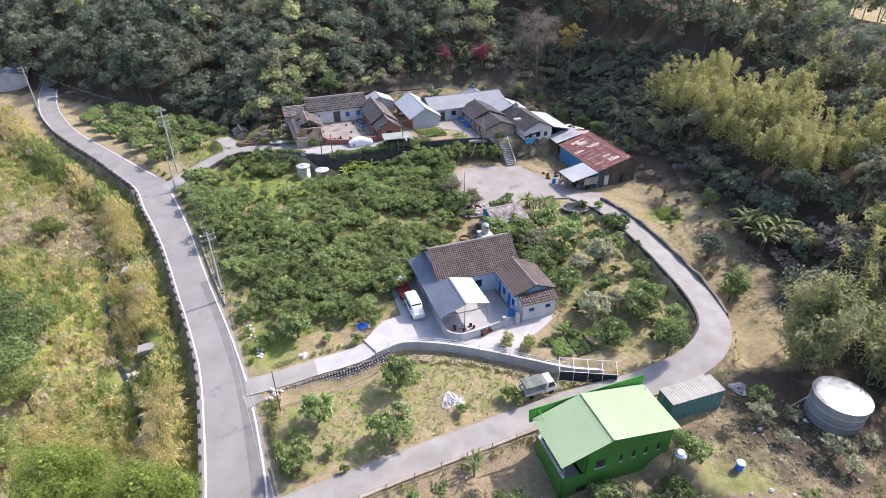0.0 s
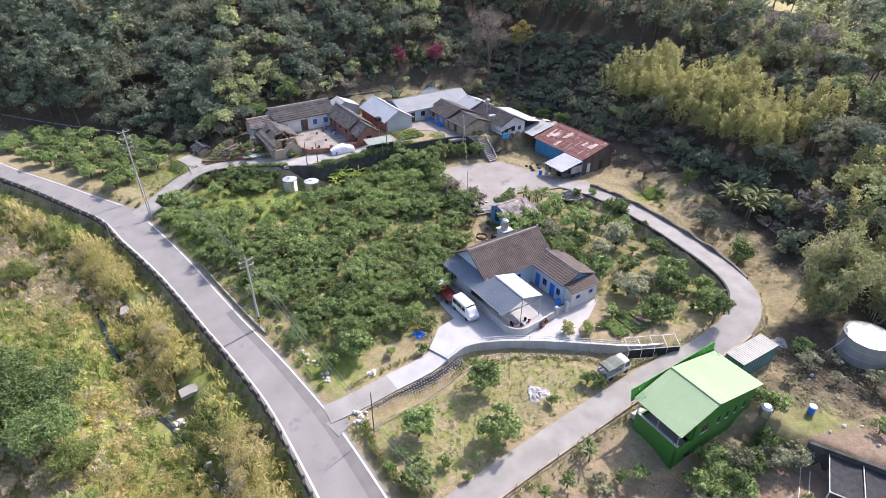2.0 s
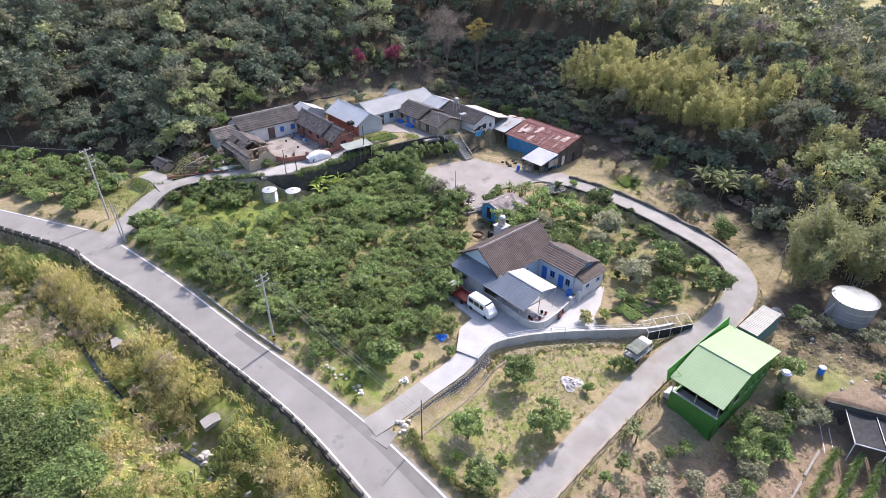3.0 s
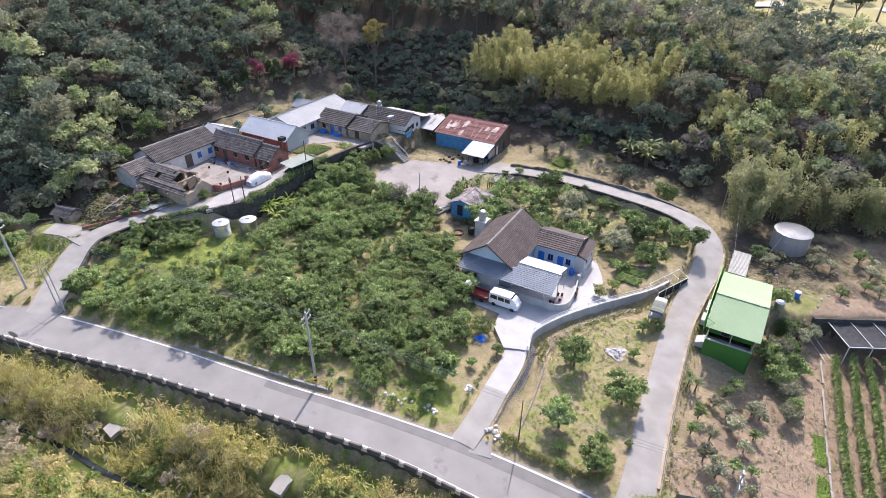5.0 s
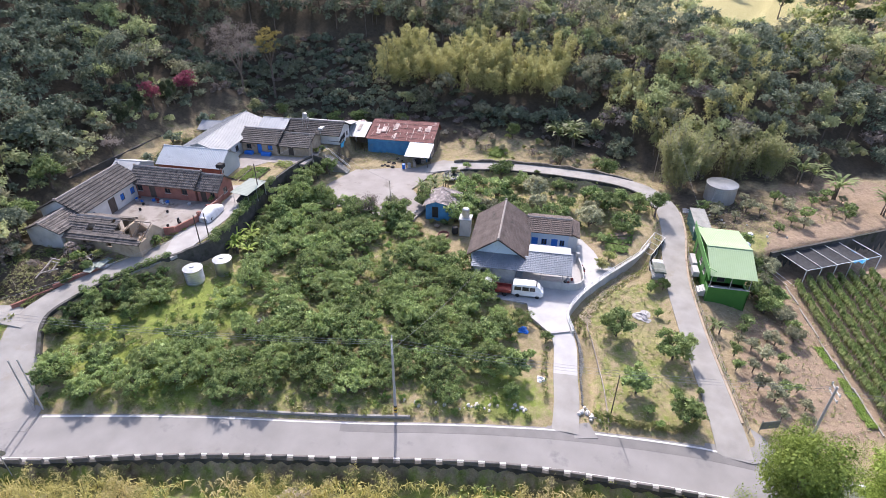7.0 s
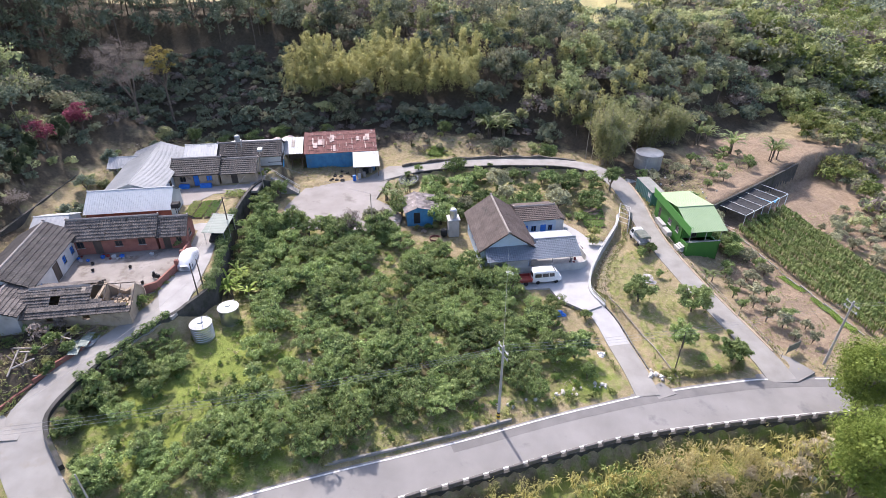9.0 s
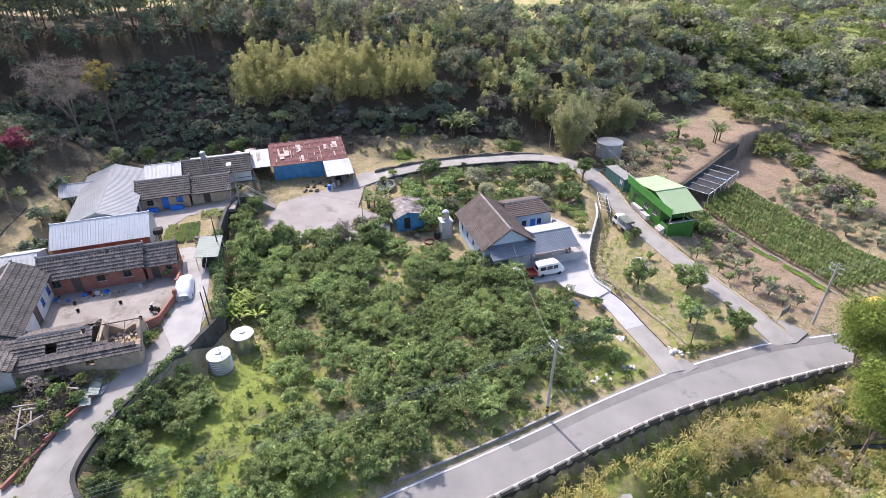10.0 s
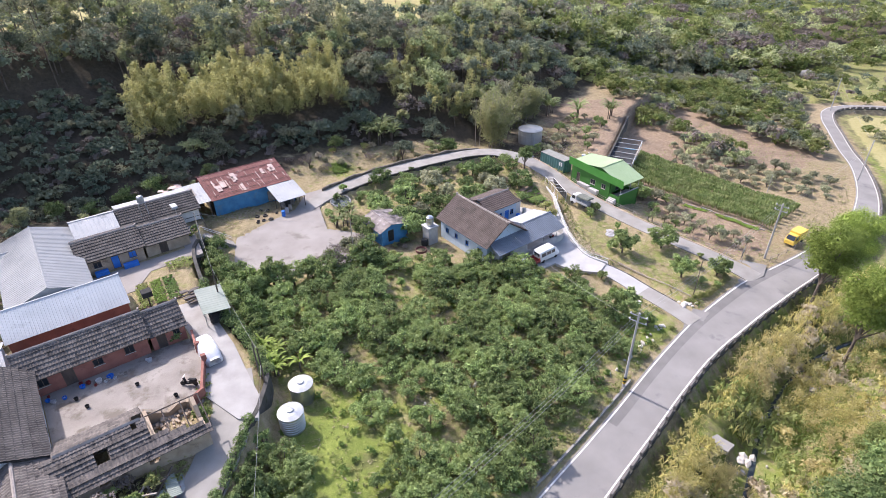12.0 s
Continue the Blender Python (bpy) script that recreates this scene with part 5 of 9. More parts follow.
def build_village():
    W = lambda *a: a
    # B: main hall of the old courtyard house, along local x
    q = pose(0, 0, 0, 0, 0, -90)
    gable_house("old_hall", VP @ q, "whitewashed old hall with dark tiled roof on the courtyard", -18.9, -12.6, -3.0, 8.9, 2.85, 4.45, wall="white_wall", roof="tile_black", courses=7, over=0.4,
                holes={"e": [(1.3, 2.2, 0.9, 1.9, "window", "blue"), (4.9, 6.3, 0.0, 2.2, "door", "wood_dark"), (7.4, 8.2, 0.9, 1.9, "window", "blue"), (9.6, 10.5, 0.9, 1.9, "window", "blue")]})
    gable_house("old_side_room", VP @ q, "small grey side room with dark tiled roof", -17.0, -12.2, -7.6, -3.3, 2.45, 3.5, wall="grey_wall", roof="tile_old", courses=7, over=0.35)
    # C: brick wing, tall part and lower end
    gable_house("brick_wing", VP, "red brick wing with dark ridged tile roof", 7.9, 12.3, 2.8, 13.4, 2.4, 3.95, wall="brick", roof="tile_old", courses=7, over=0.4,
                holes={"w": [(1.0, 1.9, 1.0, 1.9, "window", "glass"), (3.0, 4.0, 0.0, 2.0, "door", "wood_dark"), (5.6, 6.5, 1.0, 1.8, "window", "glass"), (8.4, 9.3, 1.0, 1.9, "window", "glass")]})
    gable_house("brick_wing_end", VP, "lower brick end room with dark tiled roof", 8.0, 12.2, -0.8, 2.5, 2.1, 3.6, wall="brick", roof="tile_old", courses=7, over=0.35,
                holes={"w": [(0.5, 1.4, 0.0, 1.85, "door", "wood_dark"), (2.1, 2.8, 0.9, 1.7, "window", "glass")], "s": [(1.4, 2.4, 0.8, 1.7, "window", "glass")]})
    # D and E: pale metal-roofed houses
    gable_house("metal_house", VP, "house with pale grey metal roof and light siding", 15.7, 21.4, 2.9, 14.0, 2.3, 4.0, wall="metal_wall", roof="metal_tile", kind="sheet", wave=0.3, over=0.5, gable_over=0.2, mats={"w": "brick"})
    gable_house("long_metal_house", VP @ q, "long house with broad white metal roof", -13.4, -5.4, 21.0, 37.0, 2.5, 3.9, wall="metal_wall", roof="pale_sheet", kind="sheet", wave=0.4, over=0.3, gable_over=0.5,
                holes={"e": [(1.6, 2.6, 0.0, 2.0, "door", "wood_dark"), (4.0, 5.0, 0.9, 1.9, "window", "glass")]})
    gable_house("metal_shed", VP, "low shed with pale metal roof between village houses", 9.2, 15.2, 14.4, 18.2, 2.5, 3.7, wall="metal_wall", roof="white_sheet", kind="sheet", wave=0.5, over=0.2, category="shed")
    gable_house("metal_porch", VP, "small back house with pale metal roof", 32, 36, 12.5, 16.5, 1.9, 2.9, wall="grey_wall", roof="white_sheet", kind="sheet", wave=0.5, over=0.3, category="shed")
    # K: earth-walled row with dark roofs
    gable_house("earth_house", VP, "mud-walled house with dark ridged tile roof", 27.2, 33.6, -1.3, 5.7, 2.15, 3.4, wall="earth_wall", roof="tile_black", courses=8, over=0.45,
                holes={"w": [(1.2, 2.1, 0.8, 1.7, "window", "glass"), (3.2, 4.1, 0.0, 1.9, "door", "blue"), (5.2, 6.1, 0.8, 1.7, "window", "blue")]})
    gable_house("earth_house_end", VP, "lower mud-walled end of the row with dark roof", 27.5, 33.3, -7.0, -1.6, 1.85, 3.0, wall="earth_wall", roof="tile_black", courses=8, over=0.45,
                holes={"w": [(1.6, 2.6, 0.0, 1.8, "door", "wood_dark")]})
    # H: white gabled house above the yard
    gable_house("white_house", VP, "white gabled house with dark tiled roof above the yard", 33.9, 39.6, -10.3, -0.2, 1.9, 3.3, wall="white_wall", roof="tile_black", courses=8, over=0.35, base=-3.0,
                holes={"s": [(0.7, 1.4, 0.3, 1.1, "window", "glass"), (2.2, 3.1, 0.3, 1.3, "window", "glass"), (3.9, 4.6, 0.3, 1.1, "window", "glass")]})
    gable_house("link_roof_house", VP, "house part with pale metal roof between tiled roofs", 33.2, 39.4, 0.2, 5.0, 2.3, 3.5, wall="grey_wall", roof="white_sheet", kind="sheet", wave=0.5, over=0.25)


build_village()


# ---- sheds, ruin and yard buildings ----
def build_ruin():
    r = thing("ruined_wing", VP, "half-collapsed mud wing with broken tiled roof", "ruin")
    x0, x1, xr, y0, y1 = -7.0, -1.6, -4.1, 1.6, 13.0
    for a, b, top, hs in (((x0, y1), (x0, y0), 1.75, [(3.0, 3.8, 0.7, 1.5), (6.6, 7.4, 0.7, 1.5)]), ((x1, 5.6), (x1, 12.1), 1.9, [(2.0, 2.9, -0.2, 1.8)]), ((x0 + 0.32, y0), (-5.2, y0), 1.5, []), ((-1.95, 5.6), (-6.68, 5.6), 1.9, [(1.6, 2.6, -0.3, 1.7)])):
        s = Shape()
        wall_run(s, a, b, -1.2, top, 0.32, hs)
        part("wall", s, "earth_wall", r)
    # broken tops of the open south room
    s = Shape()
    rnd = random.Random(5)
    pts = [(-5.2, y0), (-4.4, y0), (-3.6, y0), (-2.8, y0), (-2.0, y0), (-1.6, y0 + 0.4), (-1.6, 2.8), (-1.6, 3.7), (-1.6, 4.6), (-1.6, 5.5)]
    tops = [1.6, 2.3, 2.6, 1.9, 1.0, 0.9, 1.1, 0.6, 1.2, 1.9]
    for (a, b, ta, tb) in zip(pts, pts[1:], tops, tops[1:]):
        dx, dy = b[0] - a[0], b[1] - a[1]
        ln = math.hypot(dx, dy)
        nx, ny = -dy / ln * 0.32, dx / ln * 0.32
        mid = (ta + tb) / 2 + rnd.uniform(-0.25, 0.25)
        for z in [mid]:
            s = Shape()
            s.add([(a[0], a[1], -1.2), (b[0], b[1], -1.2), (b[0] + nx, b[1] + ny, -1.2), (a[0] + nx, a[1] + ny, -1.2), (a[0], a[1], ta), (b[0], b[1], tb), (b[0] + nx, b[1] + ny, tb - 0.1), (a[0] + nx, a[1] + ny, ta - 0.08)],
                  [(3, 2, 1, 0), (4, 5, 6, 7), (0, 1, 5, 4), (1, 2, 6, 5), (2, 3, 7, 6), (3, 0, 4, 7)])
            part("broken_wall", s, "earth_wall", r, "crumbling mud-brick wall")
    holes_w = lambda u, t: (0.62 < u < 0.70 and 0.35 < t < 0.75) or (u < 0.36 and t > 0.22 + 0.9 * u) or (0.42 < u < 0.45 and t > 0.8)
    tiled_slope(r, "tile_old", (x0 - 0.45, y0 - 0.3, 1.62), (x0 - 0.45, y1 + 0.1, 1.62), (xr, y0 - 0.3, 3.2), 10, 0.3, seed=7, jitter=0.12, gone=holes_w, label="broken roof slope with missing tiles")
    tiled_slope(r, "tile_old", (x1 + 0.4, 5.7, 1.85), (x1 + 0.4, 12.2, 1.85), (xr, 5.7, 3.2), 9, 0.3, seed=8, jitter=0.08, gone=lambda u, t: u < 0.12 and t > 0.5)
    part("ridge", Shape().prism([(xr - 0.15, 5.9, 3.2), (xr, 5.9, 3.36), (xr + 0.15, 5.9, 3.2)], (0, 6.2, 0)), "ridge", r)
    # brick front walls and gate posts of the courtyard
    c = thing("courtyard_brick_wall", VP, "low red brick courtyard wall with broken end", "wall")
    for a, b, top in (((-1.3, 0.4), (2.4, -0.9), 1.0), ((4.9, -1.0), (7.6, -1.4), 1.15), ((-1.3, 0.4), (-1.9, 1.6), 1.2)):
        s = Shape()
        wall_run(s, a, b, -0.8, top, 0.24)
        part("wall", s, "brick", c)
    for x, y in ((2.55, -0.95), (4.75, -1.05)):
        part("gate_post", Shape().box(x - 0.22, x + 0.22, y - 0.22, y + 0.22, -0.4, 1.55, 0.05), "brick", c)
    rb = Shape()
    for k in range(60):
        x, y, a = rnd.uniform(-5.6, -2), rnd.uniform(2.2, 5.3), rnd.uniform(0.1, 0.28)
        rb.box(x - a, x + a, y - a * 0.7, y + a * 0.7, -0.1, a * rnd.uniform(0.5, 1.6), a * 0.25)
    o = part("rubble", rb, "earth_wall")
    o.matrix_basis = VP
    tagged(o, "heap of fallen mud bricks and rubble", "rubble", kind="stuff")


build_ruin()


def build_mud_shed():
    x, y = -41.3, 110.0
    gable_house("mud_shed", pose(x, y, ground_z(x, y), 0, 0, 30), "small old mud-brick shed with a worn tile roof", -1.15, 1.15, -1.5, 1.5, 1.7, 2.3, wall="earth_wall", roof="tile_old", courses=5, over=0.25, category="shed", holes={"w": [(1.0, 1.8, 0.0, 1.5, "door", "dark")]})


build_mud_shed()


def build_yard_sheds():
    # the long rusty shed and its neighbours; local heights are from the village level
    sh = gable_house("rusty_shed", VP, "long shed with rusted red sheet roof and blue siding", 39.7, 47.4, -26.6, -13.9, -0.45, 1.2, base=-4.1, over=0.35, gable_over=0.3, wall="wood_dark", roof="rust", kind="sheet", wave=0.45, ridge_at=0.8,
                     category="shed", mats={"w": "blue_sheet"}, holes={"w": [(8.6, 10.4, -3.5, -1.6, "door", "wood_grey")], "s": [(1.2, 2.2, -3.5, -1.6, "door", "white_wall"), (4.2, 5.2, -3.5, -1.7, "door", "dark")]})
    rnd = random.Random(3)
    for k in range(16):
        y = -26.3 + k * 0.78
        t = rnd.uniform(0.2, 0.9)
        a, b = (39.4 + 6.2 * (t - 0.18), y, -0.47 + 1.62 * (t - 0.18) * 0.99 + 0.16), (39.4 + 6.2 * t, y, -0.47 + 1.62 * t * 0.99 + 0.16)
        part("batten", Shape().rod(a, b, 0.035, n=5), "pink_rust", sh)
    for k, t in enumerate((0.12, 0.36, 0.6, 0.84)):
        part("batten", Shape().rod((39.4 + 6.2 * t, -26.8, -0.45 + 1.6 * t + 0.13), (39.4 + 6.2 * t, -14.2, -0.45 + 1.6 * t + 0.13), 0.03, n=5), "wood_dark", sh)
    for k in range(16):
        y0, t = rnd.uniform(-26, -15.2), rnd.uniform(0.02, 0.6)
        w, l = rnd.choice((0.12, 0.2, 0.45, 0.8)), rnd.uniform(0.15, 0.38)
        z = lambda tt: -0.45 + 1.6 * tt + 0.12
        part("patch", Shape().prism([(39.4 + 6.2 * t, y0, z(t)), (39.4 + 6.2 * t, y0 + w, z(t)), (39.4 + 6.2 * (t + l), y0 + w, z(t + l)), (39.4 + 6.2 * (t + l), y0, z(t + l))], (0, 0, 0.02)), "pink_rust", sh, "pale sheet patch")
    b = thing("skylight_shed", VP, "open shed bay with bright white sheet roof", "shed")
    part("roof", slope_sheet(Shape(), (39.1, -13.5, -0.2), (39.1, -9.6, -0.2), (44.4, -13.5, 1.0), 0.5), "white_sheet", b)
    part("patch", Shape().prism([(41.2, -12.0, 0.34), (41.2, -11.4, 0.34), (43.4, -11.4, 0.84), (43.4, -12.0, 0.84)], (0, 0, 0.03)), "wood_grey", b, "brown patch on the roof")
    w = Shape()
    wall_run(w, (44.2, -13.4), (44.2, -9.7), -4.1, 0.9, 0.15)
    part("wall", w, "wood_dark", b)
    for y in (-13.2, -11.4, -9.8):
        part("post", Shape().rod((39.3, y, -4), (39.3, y, -0.2), 0.06), "wood_dark", b)
    b = thing("back_lean_to", VP, "white sheet lean-to behind the white house", "shed")
    part("roof", slope_sheet(Shape(), (43.6, -10.6, 1.15), (43.6, -0.6, 1.15), (39.9, -10.6, 1.95), 0.5), "white_sheet", b)
    w = Shape()
    wall_run(w, (43.3, -10.4), (43.3, -0.8), -3.5, 1.1, 0.15)
    part("wall", w, "grey_wall", b)
    b = thing("collapsed_shed", VP, "collapsed shed of pink weathered sheets", "shed")
    for k in range(9):
        x, y, a = rnd.uniform(44.6, 47.5), rnd.uniform(-13, -5), rnd.uniform(-40, 40)
        s = Shape().prism([(-0.9, -0.4, 0), (0.9, -0.4, 0), (0.9, 0.4, 0), (-0.9, 0.4, 0)], (0, 0, 0.03))
        o = part("sheet", s, "pink_rust", b)
        o.matrix_basis = pose(x, y, -0.1 + rnd.uniform(-0.3, 0.4), rnd.uniform(-15, 15), rnd.uniform(-15, 15), a)
    w = Shape()
    wall_run(w, (44.8, -12.5), (47.6, -12.5), -3, -0.4, 0.2)
    wall_run(w, (47.4, -12), (47.4, -5), -3, -0.5, 0.2)
    part("wall", w, "earth_wall", b)
    b = thing("awning", VP, "white sheet awning on posts beside the rusty shed", "awning")
    part("roof", slope_sheet(Shape(), (34.5, -27.1, -1.5), (34.5, -22.4, -1.5), (39.3, -27.1, -0.55), 0.5), "white_sheet", b)
    for x, y in ((34.8, -26.8), (34.8, -22.7), (37.0, -26.8), (37.0, -22.7)):
        part("post", Shape().rod((x, y, -3.8), (x, y, -1.5 + (x - 34.5) * 0.2), 0.06), "wood_dark", b)
    part("side_board", Shape().box(36.9, 39.5, -27.0, -26.93, -2.6, -1.3), "wood_grey", b, "weathered side boards")
    for k in range(5):
        x, y = 37.3 + rnd.uniform(-0.8, 1.2), -24.8 + rnd.uniform(-1.6, 1.6)
        a = rnd.uniform(0.25, 0.5)
        o = part("crate", Shape().box(-a, a, -a, a, 0, a * 1.6, 0.03), ("wood_grey", "dark", "blue_sheet")[k % 3])
        o.matrix_basis = VP @ pose(x, y, -3.6, 0, 0, rnd.uniform(0, 90))
        tagged(o, "stored crate under the white awning", "crate", "crates under the awning")
    # little porch roof, blue hut and roof tank by the white house
    b = thing("porch_hut", VP, "small lean-to hut with dark roof and blue tarpaulin", "hut")
    tiled_slope(b, "tile_black", (33.9, -10.6, 0.55), (33.9, -8.2, 0.55), (36.4, -10.6, 1.15), 5, 0.3)
    for x, y in ((34.1, -10.4), (34.1, -8.4), (35.9, -10.4)):
        part("post", Shape().rod((x, y, -1.6), (x, y, 0.6), 0.06), "wood_dark", b)
    part("side_sheet", Shape().box(34.0, 36.2, -10.55, -10.5, -1.2, 0.1), "tarp_blue", b, "blue tarpaulin side")
    st = thing("roof_tank", VP, "white water tank on a steel stand above the roof", "water tank")
    part("tank", Shape().lathe([(0.42, 0), (0.45, 0.1), (0.45, 0.75), (0.3, 0.9), (0.1, 0.95)], 16, (35.2, -3.6, 4.3)), "steel_dull", st, smooth=False)
    for dx in (-0.45, 0.45):
        for dy in (-0.45, 0.45):
            part("leg", Shape().rod((35.2 + dx, -3.6 + dy, 2.2), (35.2 + dx, -3.6 + dy, 4.3), 0.03, n=5), "steel_dull", st)
    part("platform", Shape().box(34.7, 35.7, -4.1, -3.1, 4.26, 4.3), "steel_dull", st)
    part("brace", Shape().rod((34.75, -4.05, 2.4), (35.65, -4.05, 4.2), 0.02, n=5), "steel_dull", st)
    st = thing("roof_box", VP, "pale box on a platform over the dark roofs", "platform")
    part("box", Shape().box(33.0, 34.4, -7.6, -6.8, 2.95, 3.25, 0.04), "white_sheet", st)
    for x in (33.1, 34.3):
        part("leg", Shape().rod((x, -7.2, 1.6), (x, -7.2, 2.95), 0.04, n=5), "steel_dull", st)
    # stairs from the yard to the village with a rail
    s = thing("stair", VP, "concrete stair with rail from the yard to the village", "stairs")
    for k in range(14):
        part("step", Shape().box(29.2, 30.8, -9.2 - 0.3 * k, -8.9 - 0.3 * k, -4.2, -0.25 - 0.235 * k), "lane", s)
    part("rail", Shape().tube([(30.9, -8.9, 0.7), (30.9, -13.2, -2.7)], 0.03).tube([(30.9, -8.9, 0.4), (30.9, -13.2, -3.0)], 0.03), "rail", s)


build_yard_sheds()


def build_shack():
    q = pose(9.35, 75.95, -1.75, 0, 0, 20) @ pose(0, 0, 0, 0, 0, -90)
    # dark boards and fills stand in for the shack's shaded open side
    b = gable_house("shack", q, "patched shack with blue walls and torn grey roof", -2.3, 2.3, -2.6, 2.6, 2.1, 2.8, over=0.45, gable_over=0.2, wall="blue_sheet", roof="torn_roof", kind="sheet", wave=0.4, base=-0.6, ridge_at=0.35, category="shack",
                    mats={"e": "wood_dark", "n": "wood_dark"}, holes={"s": [(0.8, 1.8, 0.0, 1.9, "door", "dark")], "w": [(1.2, 2.4, 0.6, 1.8, "window", "dark")]})
    rnd = random.Random(11)
    for k in range(26):
        y, t = rnd.uniform(-2.2, 1.6), rnd.uniform(0, 0.7)
        x = 2.6 - 3.0 * t
        z = 2.1 + 0.65 * t + 0.15
        part("loose_board", Shape().rod((x, y, z), (x - rnd.uniform(0.4, 1.1), y + rnd.uniform(-0.6, 0.9), z + 0.25), 0.04, n=5), "wood_grey", b)
    for k in range(11):
        part("board", Shape().box(2.31, 2.36, -2.5 + k * 0.46, -2.15 + k * 0.46, -0.3, 2.0), "wood_dark", b)
    for k in range(26):
        x, y, a = rnd.uniform(2.4, 7.2), rnd.uniform(78.2, 82.5), rnd.uniform(0.15, 0.5)
        o = part("scrap", Shape().box(-a, a, -a * 0.5, a * 0.5, 0, a * rnd.uniform(0.2, 0.7), a * 0.12), ("wood_grey", "plastic_grey", "rust", "dark", "pale_stone")[k % 5])
        o.matrix_basis = pose(x, y, -1.58, 0, 0, rnd.uniform(0, 180))
        tagged(o, "piece of scrap lying by the shack yard", "scrap", "scrap by the shack")
    t = thing("water_tower", pose(6.0, 70.0, -2.35, 0, 0, 20), "steel water tank on a grey block tower", "water tank")
    s = Shape()
    for a, b2 in (((-0.8, -0.8), (0.8, -0.8)), ((0.8, -0.62), (0.8, 0.62)), ((0.8, 0.8), (-0.8, 0.8)), ((-0.8, 0.62), (-0.8, -0.62))):
        wall_run(s, a, b2, -0.4, 2.5, 0.18)
    part("tower", s, "grey_wall", t)
    part("cap", Shape().box(-0.95, 0.95, -0.95, 0.95, 2.502, 2.65, 0.03), "wall_concrete", t)
    part("tank", Shape().lathe([(0.5, 0), (0.55, 0.08), (0.55, 0.4), (0.57, 0.42), (0.55, 0.44), (0.55, 0.85), (0.57, 0.87), (0.55, 0.89), (0.55, 1.3), (0.35, 1.5), (0.14, 1.53), (0.14, 1.62)], 20, (0, 0, 2.65)), "steel", t)
    bt = thing("black_tank", pose(4.9, 71.2, -2.3), "black plastic barrel beside the water tower", "barrel")
    part("body", Shape().lathe([(0.45, 0), (0.5, 0.1), (0.5, 0.9), (0.4, 1.05), (0.15, 1.1)], 16), "black", bt)
    co = thing("wicker_ring", pose(3.2, 72.2, -2.2), "round rusty ring of coiled hose on the ground", "hose")
    ring = [(0.8 * math.cos(a), 0.8 * math.sin(a), 0.1 + 0.08 * k) for k in range(4) for a in np.linspace(0, 2 * math.pi, 18)]
    part("coil", Shape().tube(ring, 0.05, 5), "rust", co)


build_shack()


def build_big_things():
    # container beside the lane
    c = thing("storage_container", pose(24.4, 39.75, -2.2, 0, 0, 18.5), "blue-green ribbed storage container with weathered roof", "container")
    x, y, h = 3.0, 1.05, 2.35
    for a, b in (((-x, -y), (x, -y)), ((x, -y), (x, y)), ((x, y), (-x, y)), ((-x, y), (-x, -y))):
        ln = math.hypot(b[0] - a[0], b[1] - a[1])
        n = int(ln / 0.3)
        d = ((b[0] - a[0]) / ln, (b[1] - a[1]) / ln)
        s = Shape()
        vs, fs = [], []
        for i in range(n * 2 + 1):
            o = 0.0 if i % 4 in (0, 1) else 0.05
            p = (a[0] + d[0] * ln * i / (2 * n) - d[1] * o, a[1] + d[1] * ln * i / (2 * n) + d[0] * o)
            vs += [(*p, -0.2), (*p, h)]
        for i in range(n * 2):
            fs.append((2 * i, 2 * i + 2, 2 * i + 3, 2 * i + 1))
        part("side", s.add(vs, fs), "container", c)
    part("roof", slope_sheet(Shape(), (-x - 0.05, -y - 0.05, h), (x + 0.05, -y - 0.05, h), (-x - 0.05, y + 0.05, h + 0.04), 0.3), "container_roof", c, "pale weathered container roof")
    for i in range(2):
        part("panel", Shape().box(-2.6 + i * 0.45, -2.3 + i * 0.45, y + 0.02, y + 0.05, 1.2, 1.9), "white_wall", c, "white label panel")
    # the big water tank
    t = thing("water_reservoir", pose(38.2, 38.6, -2.5), "large round steel water tank with pale flat cover", "water tank")
    part("shell", Shape().lathe([(2.42, -0.3), (2.45, 0.1), (2.45, 1.0), (2.48, 1.04), (2.45, 1.08), (2.45, 2.0), (2.48, 2.04), (2.45, 2.08), (2.45, 2.95)], 40), "steel_dull", t)
    part("cover", Shape().lathe([(2.55, 2.952), (2.55, 3.02), (2.2, 3.08), (0.3, 3.16), (0.05, 3.17)], 40), "tank_lid", t)
    part("pipe", Shape().tube([(-2.5, 0.5, 0.2), (-2.5, 0.5, 2.6)], 0.06).tube([(-2.5, 0.5, 2.6), (-3.9, 0.9, 0.4)], 0.05), "steel_dull", t)
    # two broad steel tanks below the village wall: one ribbed, one plain
    for i, (x, y, ribbed) in enumerate(((-21.3, 91.35, False), (-24.85, 92.6, True))):
        t = thing("steel_tank", pose(x, y, ground_z(x, y) - 0.02), "ribbed stainless steel water tank below the village wall" if ribbed else "plain steel water tank with a pale lid below the wall", "water tank", "steel tanks in the orchard")
        prof = [(1.1, 0), (1.13, 0.08)]
        for k in range(7):
            z0 = 0.1 + k * 0.29
            prof += [(1.13, z0), (1.13, z0 + 0.18), (1.18, z0 + 0.22), (1.18, z0 + 0.25), (1.13, z0 + 0.29)] if ribbed else [(1.13, z0 + 0.29)]
        part("shell", Shape().lathe(prof, 32), "steel", t)
        part("lid", Shape().lathe([(1.21, 2.142), (1.22, 2.18), (0.7, 2.34), (0.34, 2.39), (0.34, 2.47), (0.3, 2.5), (0.05, 2.51)], 32), "pale_lid", t, "pale round tank lid")
        part("pipe", Shape().tube([(1.2, 0.0, 0.1), (1.25, 0.0, 2.3)], 0.04, 5), "steel_dull", t)
